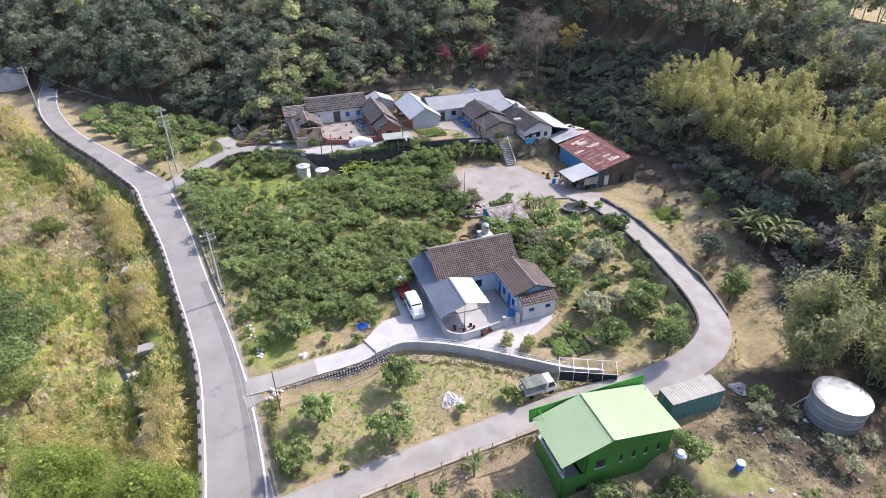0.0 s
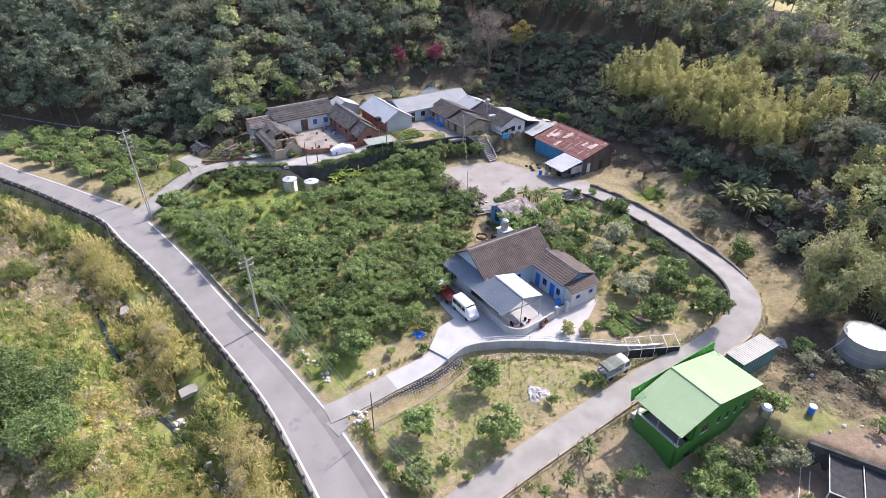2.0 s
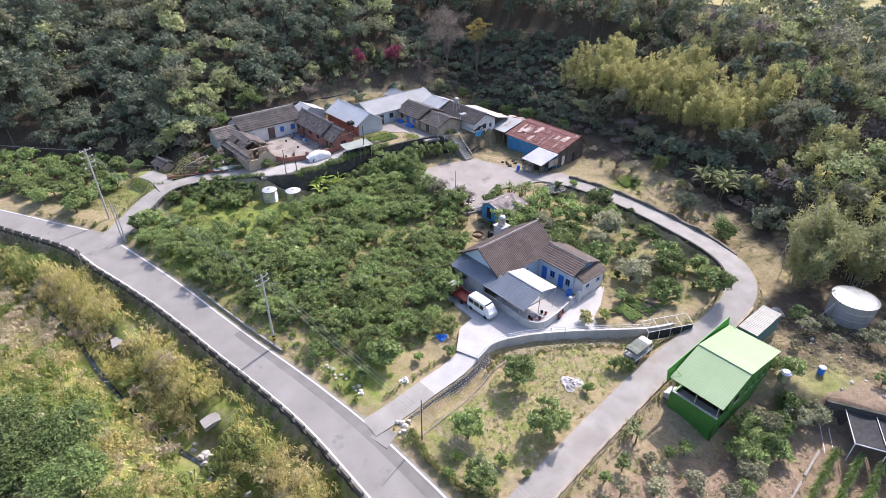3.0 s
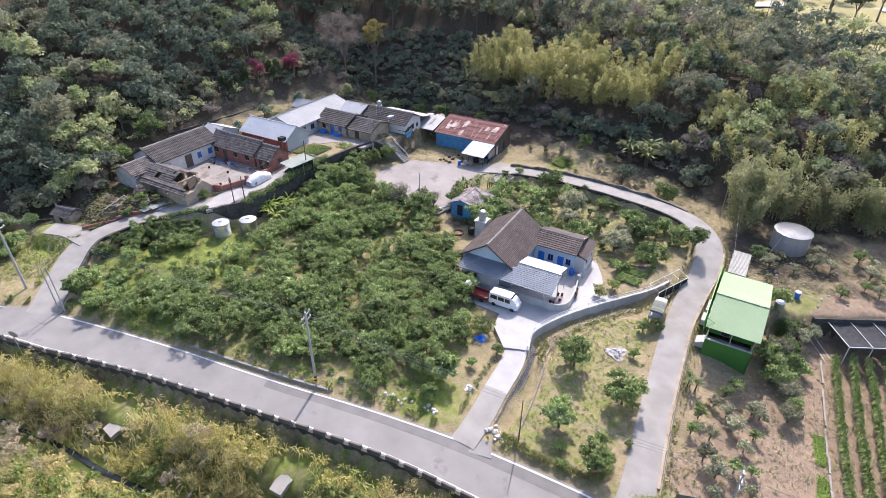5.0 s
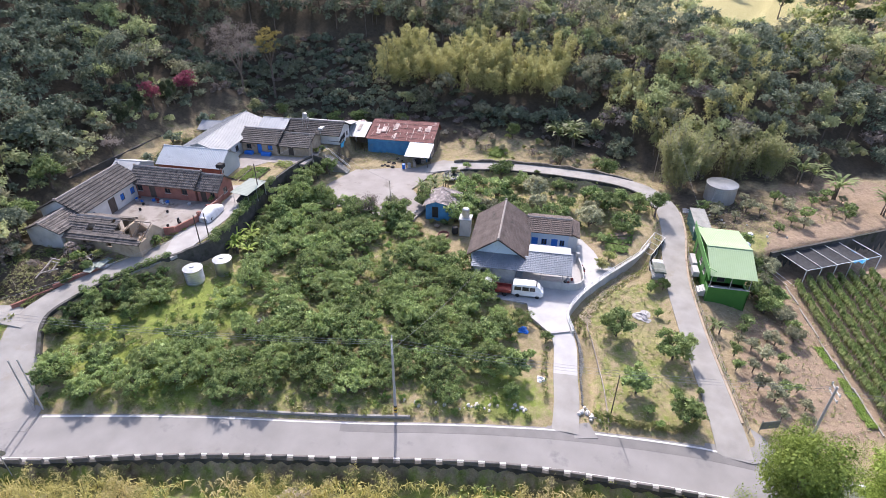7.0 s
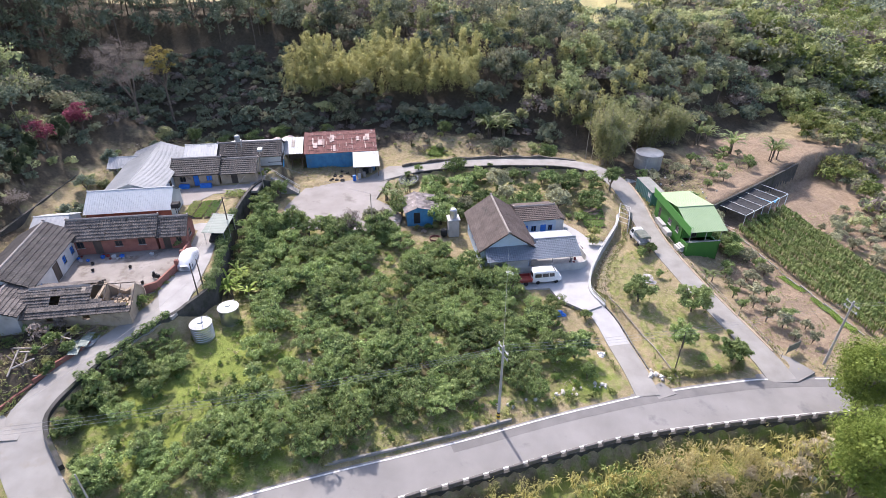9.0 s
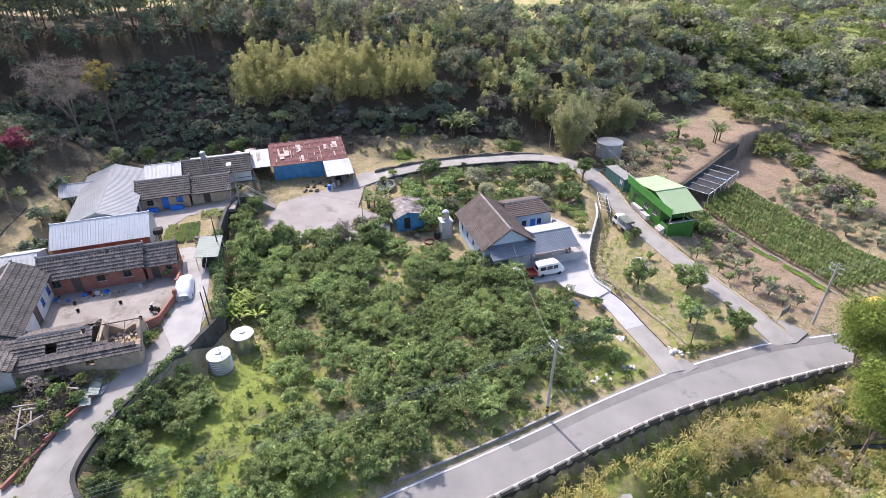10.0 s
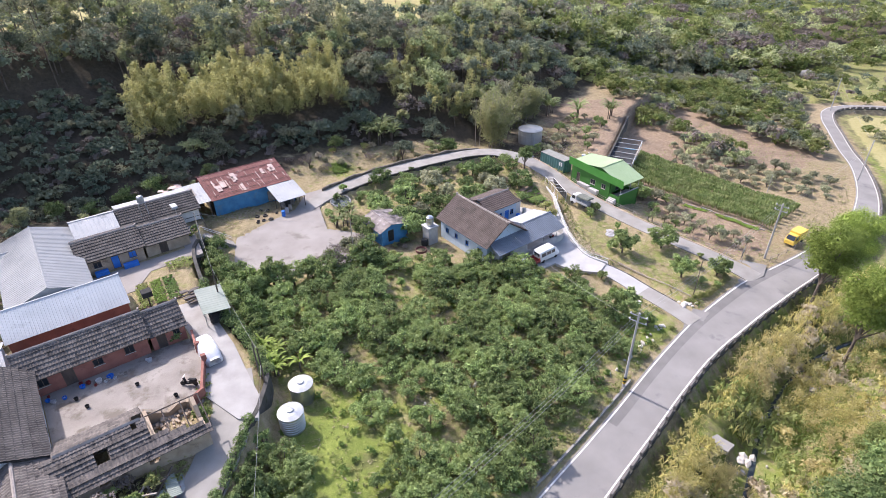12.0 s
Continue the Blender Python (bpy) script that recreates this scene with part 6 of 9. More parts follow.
    # white plastic tank behind the green house
    w = thing("small_tank", pose(20.9, 32.8, -2.4), "small steel water tank on a stand by the green house", "water tank")
    part("tank", Shape().lathe([(0.55, 0.8), (0.58, 0.9), (0.58, 1.9), (0.3, 2.1), (0.1, 2.12)], 18), "steel", w)
    for a in range(4):
        part("leg", Shape().rod((0.4 * math.cos(a * 1.57 + 0.8), 0.4 * math.sin(a * 1.57 + 0.8), -0.4), (0.4 * math.cos(a * 1.57 + 0.8), 0.4 * math.sin(a * 1.57 + 0.8), 0.85), 0.04, n=5), "steel_dull", w)
    b = thing("blue_bin", pose(26.4, 32.6, -2.45), "blue plastic barrel with a white cloth on top", "barrel")
    part("body", Shape().lathe([(0.3, 0), (0.34, 0.2), (0.34, 0.8), (0.3, 0.95)], 16), "blue", b)
    part("cloth", Shape().lathe([(0.42, 0.93), (0.38, 1.0), (0.2, 1.08), (0.05, 1.1)], 9), "tarp_white", b, "white cloth")
    # open frame with black shade net by the nursery
    n = thing("nursery_frame", pose(28.2, 22.0, -5.2, 0, 0, -42.5), "steel frame with black shade net and blue tarpaulin", "nursery frame")
    L, W, H = 13.5, 5.0, 2.6
    for i in range(6):
        for yy in (-W / 2, W / 2):
            part("post", Shape().rod((-L / 2 + i * L / 5, yy, -0.4), (-L / 2 + i * L / 5, yy, H), 0.05, n=6), "rail", n)
        part("rafter", Shape().rod((-L / 2 + i * L / 5, -W / 2, H), (-L / 2 + i * L / 5, W / 2, H), 0.045, n=6), "rail", n)
    for yy in (-W / 2, W / 2):
        part("rail", Shape().rod((-L / 2, yy, H), (L / 2, yy, H), 0.05, n=6), "rail", n)
    for i in range(4):
        x0 = -L / 2 + (i + 0.05) * L / 5
        s = Shape()
        vs, fs = [], []
        for a in range(6):
            for c2 in range(6):
                vs.append((x0 + a * L / 5 * 0.18, -W / 2 + 0.2 + c2 * (W - 0.4) / 5, H - 0.05 - 0.25 * math.sin(a / 5 * math.pi) * math.sin(c2 / 5 * math.pi)))
        fs = [(a * 6 + c2, a * 6 + c2 + 1, a * 6 + c2 + 7, a * 6 + c2 + 6) for a in range(5) for c2 in range(5)]
        part("shade_net", s.add(vs, fs), "mesh_black", n, "sagging black shade net")
    s = Shape()
    vs = [(3.6 + a * 0.5, -1.6 + c2 * 0.55, 1.3 + 0.35 * math.sin(a * 1.7) * math.cos(c2 * 1.3)) for a in range(6) for c2 in range(6)]
    part("tarpaulin", s.add(vs, [(a * 6 + c2, a * 6 + c2 + 1, a * 6 + c2 + 7, a * 6 + c2 + 6) for a in range(5) for c2 in range(5)]), "tarp_blue", n, "crumpled blue tarpaulin")
    part("ladder", Shape().tube([(-7.6, -2.2, 0), (-7.6, 1.8, 0.2)], 0.05).tube([(-8.4, -2.2, 0), (-8.4, 1.8, 0.2)], 0.05), "rail", n)
    # white pipe frame with dark net at the wall's end
    p = thing("pipe_frame", pose(15.4, 44.5, -2.7, 0, 0, -6), "white pipe frame with dark netting over the wall end", "pipe frame")
    for i in range(5):
        x = -3.0 + i * 1.5
        part("hoop", Shape().tube([(x, -0.95, -0.5), (x, -0.95, 1.35), (x, 0.65, 1.75), (x, 0.65, 0.1)], 0.035, 6), "rail", p)
    for yy, z in ((-0.95, 1.35), (0.65, 1.75), (-0.95, 0.0)):
        part("rail", Shape().rod((-3.0, yy, z), (3.0, yy, z), 0.035, n=6), "rail", p)
    part("net", Shape().prism([(-3.0, -0.9, 0.0), (3.0, -0.9, 0.0), (3.0, -0.9, 1.3), (-3.0, -0.9, 1.3)], (0, 0.01, 0)), "mesh_black", p, "dark net side")
    # steel rail on the forecourt wall
    r = thing("wall_railing", Matrix(), "white steel railing along the forecourt wall", "railing")
    ln = offset_line(FWALL, -0.02, 0.02, 0.86)
    for z in (0.28, 0.58):
        part("rail", Shape().tube([(q[0], q[1], -2.38 + z) for q in ln], 0.028, 5), "rail", r)
    for q in ln[::2]:
        part("post", Shape().rod((q[0], q[1], -2.45), (q[0], q[1], -1.78), 0.03, n=5), "rail", r)


build_big_things()


# ---- vehicles ----
def wheel(parent, x, y, r=0.3, w=0.18):
    o = new("wheel", None)
    o.parent = parent
    o.matrix_basis = pose(x, y, r, 90, 0, 0)
    part("tyre", Shape().lathe([(r * 0.62, -w / 2), (r * 0.95, -w / 2), (r, -w / 3), (r, w / 3), (r * 0.95, w / 2), (r * 0.62, w / 2)], 18), "black", o)
    part("rim", Shape().lathe([(r * 0.6, -w / 2 + 0.02), (r * 0.6, w / 2 - 0.02), (r * 0.2, w / 2 - 0.03)], 14), "chrome", o)


def loft(sections):
    """A body through cross sections along x: (x, half width low, half width high, z low, z waist, z top)."""
    s = Shape()
    vs, fs = [], []
    for x, wl, wh, z0, zw, z1 in sections:
        vs += [(x, -wl * 0.94, z0), (x, -wl, z0 + 0.12), (x, -wl, zw), (x, -wh, z1 - 0.08), (x, -wh * 0.88, z1), (x, wh * 0.88, z1), (x, wh, z1 - 0.08), (x, wl, zw), (x, wl, z0 + 0.12), (x, wl * 0.94, z0)]
    for i in range(len(sections) - 1):
        a, b = 10 * i, 10 * i + 10
        fs += [(a + j, b + j, b + (j + 1) % 10, a + (j + 1) % 10) for j in range(10)]
    m = 10 * (len(sections) - 1)
    fs += [tuple(range(10)), tuple(range(m + 9, m - 1, -1))]
    return s.add(vs, fs)


def build_van():
    v = thing("van", pose(-3.55, 55.6, -2.57, 0, 0, -70), "white microvan parked beside the farmhouse", "van")
    part("body", loft([(-1.95, 0.72, 0.66, 0.42, 0.95, 1.62), (-1.85, 0.76, 0.70, 0.30, 1.0, 1.86), (-0.5, 0.77, 0.72, 0.28, 1.0, 1.92), (0.9, 0.77, 0.70, 0.28, 1.0, 1.90), (1.45, 0.77, 0.62, 0.28, 1.0, 1.55), (1.75, 0.76, 0.70, 0.30, 0.92, 1.05), (1.95, 0.70, 0.62, 0.40, 0.80, 0.92)]), "car_white", v)
    part("windscreen", Shape().prism([(0.98, -0.6, 1.86), (0.98, 0.6, 1.86), (1.66, 0.64, 1.12), (1.66, -0.64, 1.12)], (0.03, 0, 0.03)), "glass", v)
    part("rear_window", Shape().prism([(-1.96, -0.55, 1.12), (-1.96, 0.55, 1.12), (-1.93, 0.52, 1.62), (-1.93, -0.52, 1.62)], (-0.02, 0, 0)), "glass", v)
    for sg in (-1, 1):
        for a, b in ((-1.7, -0.8), (-0.7, 0.15), (0.25, 0.95)):
            part("side_window", Shape().prism([(a, sg * 0.775, 1.1), (b, sg * 0.775, 1.1), (b - 0.05, sg * 0.735, 1.62), (a, sg * 0.735, 1.62)], (0, sg * 0.012, 0)), "glass", v)
        part("headlight", Shape().box(1.88, 1.97, sg * 0.5 - 0.12, sg * 0.5 + 0.12, 0.62, 0.8, 0.02), "lamp_white", v)
        part("tail_light", Shape().box(-1.99, -1.9, sg * 0.62 - 0.08, sg * 0.62 + 0.08, 0.7, 1.0, 0.02), "lamp_red", v)
        for x in (-1.25, 1.25):
            wheel(v, x, sg * 0.68, 0.28)
    part("bumper", Shape().box(1.9, 2.04, -0.7, 0.7, 0.32, 0.52, 0.04), "plastic_grey", v)
    part("bumper", Shape().box(-2.04, -1.92, -0.7, 0.7, 0.32, 0.52, 0.04), "plastic_grey", v)


def build_truck(name, m, label, cab_mat, bed, bed_mat, cover=False):
    t = thing(name, m, label, "truck")
    part("cab", loft([(0.55, 0.74, 0.70, 0.45, 1.0, 1.75), (0.7, 0.75, 0.70, 0.35, 1.0, 1.85), (1.35, 0.75, 0.66, 0.35, 1.0, 1.83), (1.75, 0.75, 0.70, 0.35, 0.95, 1.1), (1.85, 0.7, 0.6, 0.42, 0.8, 0.95)]), cab_mat, t)
    part("windscreen", Shape().prism([(1.40, -0.56, 1.76), (1.40, 0.56, 1.76), (1.74, 0.62, 1.12), (1.74, -0.62, 1.12)], (0.03, 0, 0.02)), "glass", t)
    for sg in (-1, 1):
        part("side_window", Shape().prism([(0.75, sg * 0.755, 1.1), (1.55, sg * 0.755, 1.1), (1.3, sg * 0.715, 1.66), (0.75, sg * 0.715, 1.66)], (0, sg * 0.012, 0)), "glass", t)
        for x in (-1.1, 1.2):
            wheel(t, x, sg * 0.66, 0.29)
        part("bed_side", Shape().box(-1.85, 0.5, sg * 0.76 - 0.03, sg * 0.76 + 0.03, 0.66, 1.0), bed_mat, t)
    part("bed", Shape().box(-1.85, 0.5, -0.73, 0.73, 0.58, 0.66), bed_mat, t)
    part("tailgate", Shape().box(-1.9, -1.85, -0.76, 0.76, 0.66, 1.0), bed_mat, t)
    if cover:
        s = Shape()
        vs, fs = [], []
        for i, x in enumerate(np.linspace(-1.85, 0.5, 6)):
            sag = 0.04 * math.sin(i * 2.2)
            for y, z in ((-0.78, 1.62), (-0.74, 1.82 + sag), (-0.3, 1.92 + sag), (0.3, 1.92 + sag), (0.74, 1.82 + sag), (0.78, 1.62)):
                vs.append((x, y, z))
        fs = [(i * 6 + j, i * 6 + j + 1, i * 6 + j + 7, i * 6 + j + 6) for i in range(5) for j in range(5)] + [(0, 1, 2, 3, 4, 5), (35, 34, 33, 32, 31, 30)]
        part("canvas", s.add(vs, fs), "canvas", t, "grey-green canvas hood")
        for x in (-1.8, -0.65, 0.45):
            for sg in (-1, 1):
                part("hoop", Shape().rod((x, sg * 0.76, 0.95), (x, sg * 0.76, 1.65), 0.025, n=5), "steel_dull", t)
    return t


build_van()
build_truck("small_truck", pose(-5.1, 59.3, -2.58, 0, 0, 110), "small red farm truck with white cab roof", "car_red", True, "car_red")
part("cab_roof", Shape().box(0.6, 1.5, -0.72, 0.72, 1.84, 1.9, 0.03), "car_white", bpy.data.objects["small_truck"])
build_truck("farm_truck", pose(9.9, 42.4, -2.86, 2, 0, 20), "white pickup truck with grey-green canvas hood on the lane", "car_white", True, "plastic_grey", cover=True)
build_truck("parked_lorry", pose(-8.6, 15.2, -4.8, 0, 0, 108), "yellow box lorry parked beside the road", "car_yellow", True, "car_yellow")
part("cargo_box", Shape().box(-1.9, 0.5, -0.8, 0.8, 0.7, 2.1, 0.05), "car_yellow", bpy.data.objects["parked_lorry"], "yellow cargo box")


def build_covered_car():
    c = thing("covered_car", pose(-15.4, 99.8, 2.08, 0, 0, 20), "car under a silver cover on the village lane", "car")
    s = Shape()
    vs, fs = [], []
    secs = [(-2.2, 0.6, 0.75), (-2.0, 0.85, 0.95), (-1.3, 0.92, 1.25), (-0.5, 0.92, 1.5), (0.4, 0.92, 1.5), (1.0, 0.92, 1.2), (1.5, 0.92, 1.0), (2.0, 0.85, 0.9), (2.2, 0.6, 0.7)]
    rnd = random.Random(2)
    for x, w, h in secs:
        for a in np.linspace(0, math.pi, 11):
            cx, cz = math.cos(a), math.sin(a)
            r = 1 + rnd.uniform(-0.025, 0.025)
            vs.append((x, w * math.copysign(abs(cx) ** 0.5, cx) * r, 0.08 + (h - 0.08) * cz ** 0.6 * r))
    for i in range(len(secs) - 1):
        fs += [(i * 11 + j, i * 11 + j + 1, i * 11 + j + 12, i * 11 + j + 11) for j in range(10)]
    fs += [tuple(range(11)), tuple(range(len(vs) - 1, len(vs) - 12, -1))]
    part("cover", s.add(vs, fs), "tarp_white", c, "wrinkled silver car cover", smooth=True)
    for x in (-1.35, 1.35):
        for sg in (-1, 1):
            wheel(c, x, sg * 0.8, 0.3)
    k = thing("carport", pose(-8.6, 99.3, 2.06, 0, 0, 14), "carport with pale green sheet roof and a dark car inside", "carport")
    part("roof", slope_sheet(Shape(), (-2.6, -1.4, 1.85), (2.6, -1.4, 1.85), (-2.6, 1.4, 2.05), 0.4, 0.015), "green_grey_sheet", k)
    for x in (-2.2, 0, 2.2):
        for y in (-1.25, 1.25):
            part("post", Shape().rod((x, y, -0.3), (x, y, 1.95), 0.04, n=6), "steel_dull", k)
    w = Shape()
    wall_run(w, (2.25, -1.25), (2.25, 1.25), -0.3, 1.9, 0.08)
    part("back_wall", w, "dark_wall", k)
    d = thing("dark_car", pose(-9.0, 99.2, 2.06, 0, 0, 194), "dark parked car under the carport", "car")
    part("body", loft([(-2.0, 0.72, 0.6, 0.35, 0.75, 0.9), (-1.5, 0.82, 0.7, 0.28, 0.85, 1.0), (-0.9, 0.82, 0.66, 0.26, 0.88, 1.42), (0.4, 0.82, 0.66, 0.26, 0.88, 1.45), (1.1, 0.82, 0.72, 0.26, 0.86, 1.0), (2.0, 0.74, 0.62, 0.35, 0.7, 0.78)]), "dark", d)
    part("windscreen", Shape().prism([(0.5, -0.55, 1.42), (0.5, 0.55, 1.42), (1.08, 0.62, 1.0), (1.08, -0.62, 1.0)], (0.02, 0, 0.02)), "glass", d)
    for x in (-1.25, 1.25):
        for sg in (-1, 1):
            wheel(d, x, sg * 0.74, 0.29)


build_covered_car()


def build_scooter(m, label, body_mat):
    s = thing("scooter", m, label, "scooter", "parked scooters")
    part("body", loft([(-0.75, 0.1, 0.08, 0.5, 0.65, 0.78), (-0.4, 0.16, 0.14, 0.35, 0.6, 0.8), (-0.1, 0.15, 0.12, 0.3, 0.5, 0.72), (0.05, 0.15, 0.12, 0.25, 0.3, 0.36), (0.3, 0.16, 0.13, 0.25, 0.32, 0.38), (0.42, 0.18, 0.14, 0.3, 0.6, 0.95)]), body_mat, s)
    part("seat", Shape().box(-0.7, 0.0, -0.13, 0.13, 0.78, 0.88, 0.04), "black", s)
    part("handlebar", Shape().tube([(0.45, -0.33, 1.02), (0.5, 0, 0.98), (0.45, 0.33, 1.02)], 0.025, 6), "chrome", s)
    part("fork", Shape().rod((0.48, 0, 0.95), (0.68, 0, 0.28), 0.04, n=6), "black", s)
    for x in (-0.55, 0.68):
        wheel(s, x, 0.0, 0.24, 0.1)


build_scooter(pose(5.1, 51.2, -2.57, 0, 0, 35), "dark red motor scooter outside the courtyard wall", "car_red")
build_scooter(pose(-19.6, 101.3, 2.07, 0, 0, 70), "black motor scooter in the village lane", "black")


# ---- poles and cables ----
def build_pole(x, y, top, label, z=None, arms=((-0.4, 0), (-1.1, 0)), ang=50, r=0.16, mat="pole", band=False, name="utility_pole"):
    z0 = ground_z(x, y) if z is None else z
    p = thing(name, pose(x, y, z0), label, "utility pole" if arms else "post", "poles along the valley")
    h = top - z0
    part("shaft", Shape().rod((0, 0, -0.5), (0, 0, h), r, r * 0.62, 10), mat, p)
    ca, sa = math.cos(radians(ang)), math.sin(radians(ang))
    for dz, o in arms:
        part("crossarm", Shape().rod((-0.9 * ca, -0.9 * sa, h + dz), (0.9 * ca, 0.9 * sa, h + dz), 0.055, n=6), "steel_dull", p)
        for k in (-0.8, 0, 0.8):
            part("insulator", Shape().lathe([(0.05, 0), (0.08, 0.04), (0.05, 0.08), (0.08, 0.12), (0.03, 0.2)], 8, (k * ca, k * sa, h + dz + 0.05)), "white_wall", p)
    if band:
        for k in range(4):
            part("band", Shape().lathe([(r * 1.03, 0), (r * 1.03, 0.22)], 10, (0, 0, 0.5 + 0.24 * k)), "stripe_yellow" if k % 2 == 0 else "black", p)
    return Vector((x, y, top))


PA = build_pole(-28.5, 58.9, 7.0, "grey concrete utility pole with crossarms at the orchard", z=-2.9, ang=35, band=True)
PB = build_pole(-11.2, 23.4, 4.6, "grey concrete utility pole beside the lane mouth", z=-4.5, ang=20)
PC = build_pole(-49.2, 96.0, 10.2, "tall utility pole with several crossarms by the junction", z=-1.7, ang=40, arms=((-0.3, 0), (-1.3, 0), (-2.2, 0), (-2.9, 0)))
PD = build_pole(-94.8, 129.0, 9.6, "utility pole at the far road bend", z=-0.6, ang=40)
for (x, y) in ((-46.4, 88.6), (-46.9, 89.2)):
    build_pole(x, y, 4.6, "slim leaning post at the village turn", z=-1.9, arms=(), r=0.09, name="post")
build_pole(3.4, 81.9, 4.4, "slim bare pole standing in the yard edge", z=-1.7, arms=(), r=0.08, mat="wood_grey", name="post")
build_pole(-16.7, 40.6, 1.9, "short dark post in the field by the drive", z=-3.9, arms=(), r=0.07, mat="wood_dark", name="post")
PE = build_pole(6.8, 5.6, -1.4, "pale slim pole in the maize field", z=-5.6, arms=(), r=0.06, name="post")
PF = build_pole(9.5, -20.5, 1.0, "utility pole beside the far road", z=-7.6, ang=120)
PG = build_pole(49.5, -58.5, -0.5, "utility pole at the far road bend", z=-9.6, ang=120)
V1 = build_pole(-21.7, 94.5, 6.6, "dark wooden post behind the hedge", z=2.0, arms=(), r=0.09, mat="wood_dark", name="post")
build_pole(-19.9, 95.0, 6.0, "dark wooden post behind the hedge", z=2.0, arms=(), r=0.09, mat="wood_dark", name="post")
V2 = build_pole(-7.4, 98.7, 7.4, "dark pole beside the village carport", z=2.0, arms=(), r=0.1, mat="wood_dark", name="post")
V3 = build_pole(7.6, 101.4, 6.8, "pole at the hedge corner above the yard", z=1.8, arms=(), r=0.1, mat="wood_grey", name="post")


def cable(a, b, sag, off=(0, 0, 0)):
    a, b = Vector(a) + Vector(off), Vector(b) + Vector(off)
    pts = []
    for k in range(17):
        t = k / 16
        p = a.lerp(b, t)
        p.z -= sag * 4 * t * (1 - t)
        pts.append(p)
    o = part("cable", Shape().tube(pts, 0.013, 4), "cable")
    tagged(o, "thin overhead cable between poles", "cable", "overhead cables")


for a, b, n in ((PB, PA, 3), (PA, PC, 3), (PC, PD, 2), (PB, PF, 2), (PF, PG, 1)):
    for k in range(n):
        cable(a, b, 0.9, ((k - 1) * 0.6, (1 - k) * 0.5, -0.3))
cable(PC, V1, 0.8, (0, 0, -2.0))
cable(V1, V2, 0.4, (0, 0, -0.2))
cable(V2, V3, 0.4, (0, 0, -0.3))
cable(V3, (3.4, 81.9, 4.3), 0.5)
cable(PA, (-1.4, 60.9, 3.0), 0.7, (0, 0, -1.2))
cable((40.6, 49.2, 9.0), (20.0, 39.0, 2.0), 0.3)
for (x, y) in ((40.4, 50.0), (40.9, 48.8)):
    build_pole(x, y, 7.2, "thin leaning post at the bamboo clump", arms=(), r=0.07, mat="wood_grey", name="post")


def build_mirror():
    m = thing("traffic_mirror", pose(-51.7, 84.5, -2.2, 0, 0, 40), "round convex traffic mirror on a slim post by the turn", "traffic mirror")
    part("post", Shape().rod((0, 0, -1.0), (0, 0, 2.4), 0.045, n=8), "steel_dull", m)
    d = part("mirror", Shape().lathe([(0.46, 0), (0.48, 0.02), (0.44, 0.06), (0.3, 0.1), (0.05, 0.12)], 24), "chrome", m, "convex mirror glass")
    d.matrix_basis = pose(0.1, 0, 2.1, 0, 80, 0)
    b = part("hood", Shape().lathe([(0.5, -0.06), (0.52, -0.04), (0.52, 0.0), (0.49, 0.0)], 24), "wood_grey", m, "dull brown mirror backing")
    b.matrix_basis = pose(0.1, 0, 2.1, 0, 80, 0)


build_mirror()
fh = gable_house("far_shed", pose(-116, 152, 0.2, 0, 0, 30), "far shed with blue-grey roof beside the road", -4, 4, -6, 6, 2.6, 3.8, wall="grey_wall", roof="blue_tile", kind="sheet", wave=0.6, category="shed")


# ---- plants ----
RNG = np.random.default_rng(7)


def unit(n, rng, low=-1.0):
    z = rng.uniform(low, 1, n)
    a = rng.uniform(0, 2 * np.pi, n)
    r = np.sqrt(np.maximum(0, 1 - z * z))
    return np.stack([r * np.cos(a), r * np.sin(a), z], 1)


def leaf_points(pos, nrm, size, aspect, rng, droop=0.0, along=None):
    """Corner points of one small pointed leaf at each place, facing about nrm."""
    n = len(pos)
    t = rng.normal(size=(n, 3)) if along is None else along + 0.35 * rng.normal(size=(n, 3))
    t[:, 2] -= droop
    t -= (t * nrm).sum(1)[:, None] * nrm
    t /= np.linalg.norm(t, axis=1)[:, None] + 1e-9
    b = np.cross(nrm, t)
    s = (size * rng.uniform(0.6, 1.35, n))[:, None]
    w = s * aspect * 0.62
    a = pos - t * s * 0.38
    return np.stack([a + b * w, pos + t * s * 0.62, a - b * w], 1).reshape(-1, 3)


def cloud(blobs, n, size, aspect, rng, low=-0.35, shell=0.45, rough=0.55, droop=0.0, loose=0.06):
    """Leaves spread through a group of ellipsoids: rows of centre and radii."""
    blobs = np.asarray(blobs, float)
    area = blobs[:, 3] * blobs[:, 4] + blobs[:, 4] * blobs[:, 5]
    k = rng.choice(len(blobs), n, p=area / area.sum())
    d = unit(n, rng, low)
    r = 1 - shell * rng.random(n) ** 1.6 + rng.normal(0, loose, n)
    p = blobs[k, :3] + d * blobs[k, 3:6] * r[:, None]
    nr = d / blobs[k, 3:6]
    nr /= np.linalg.norm(nr, axis=1)[:, None]
    nr = nr + rough * rng.normal(size=(n, 3))
    nr[:, 2] += 0.5
    nr /= np.linalg.norm(nr, axis=1)[:, None]
    return leaf_points(p, nr, size, aspect, rng, droop)


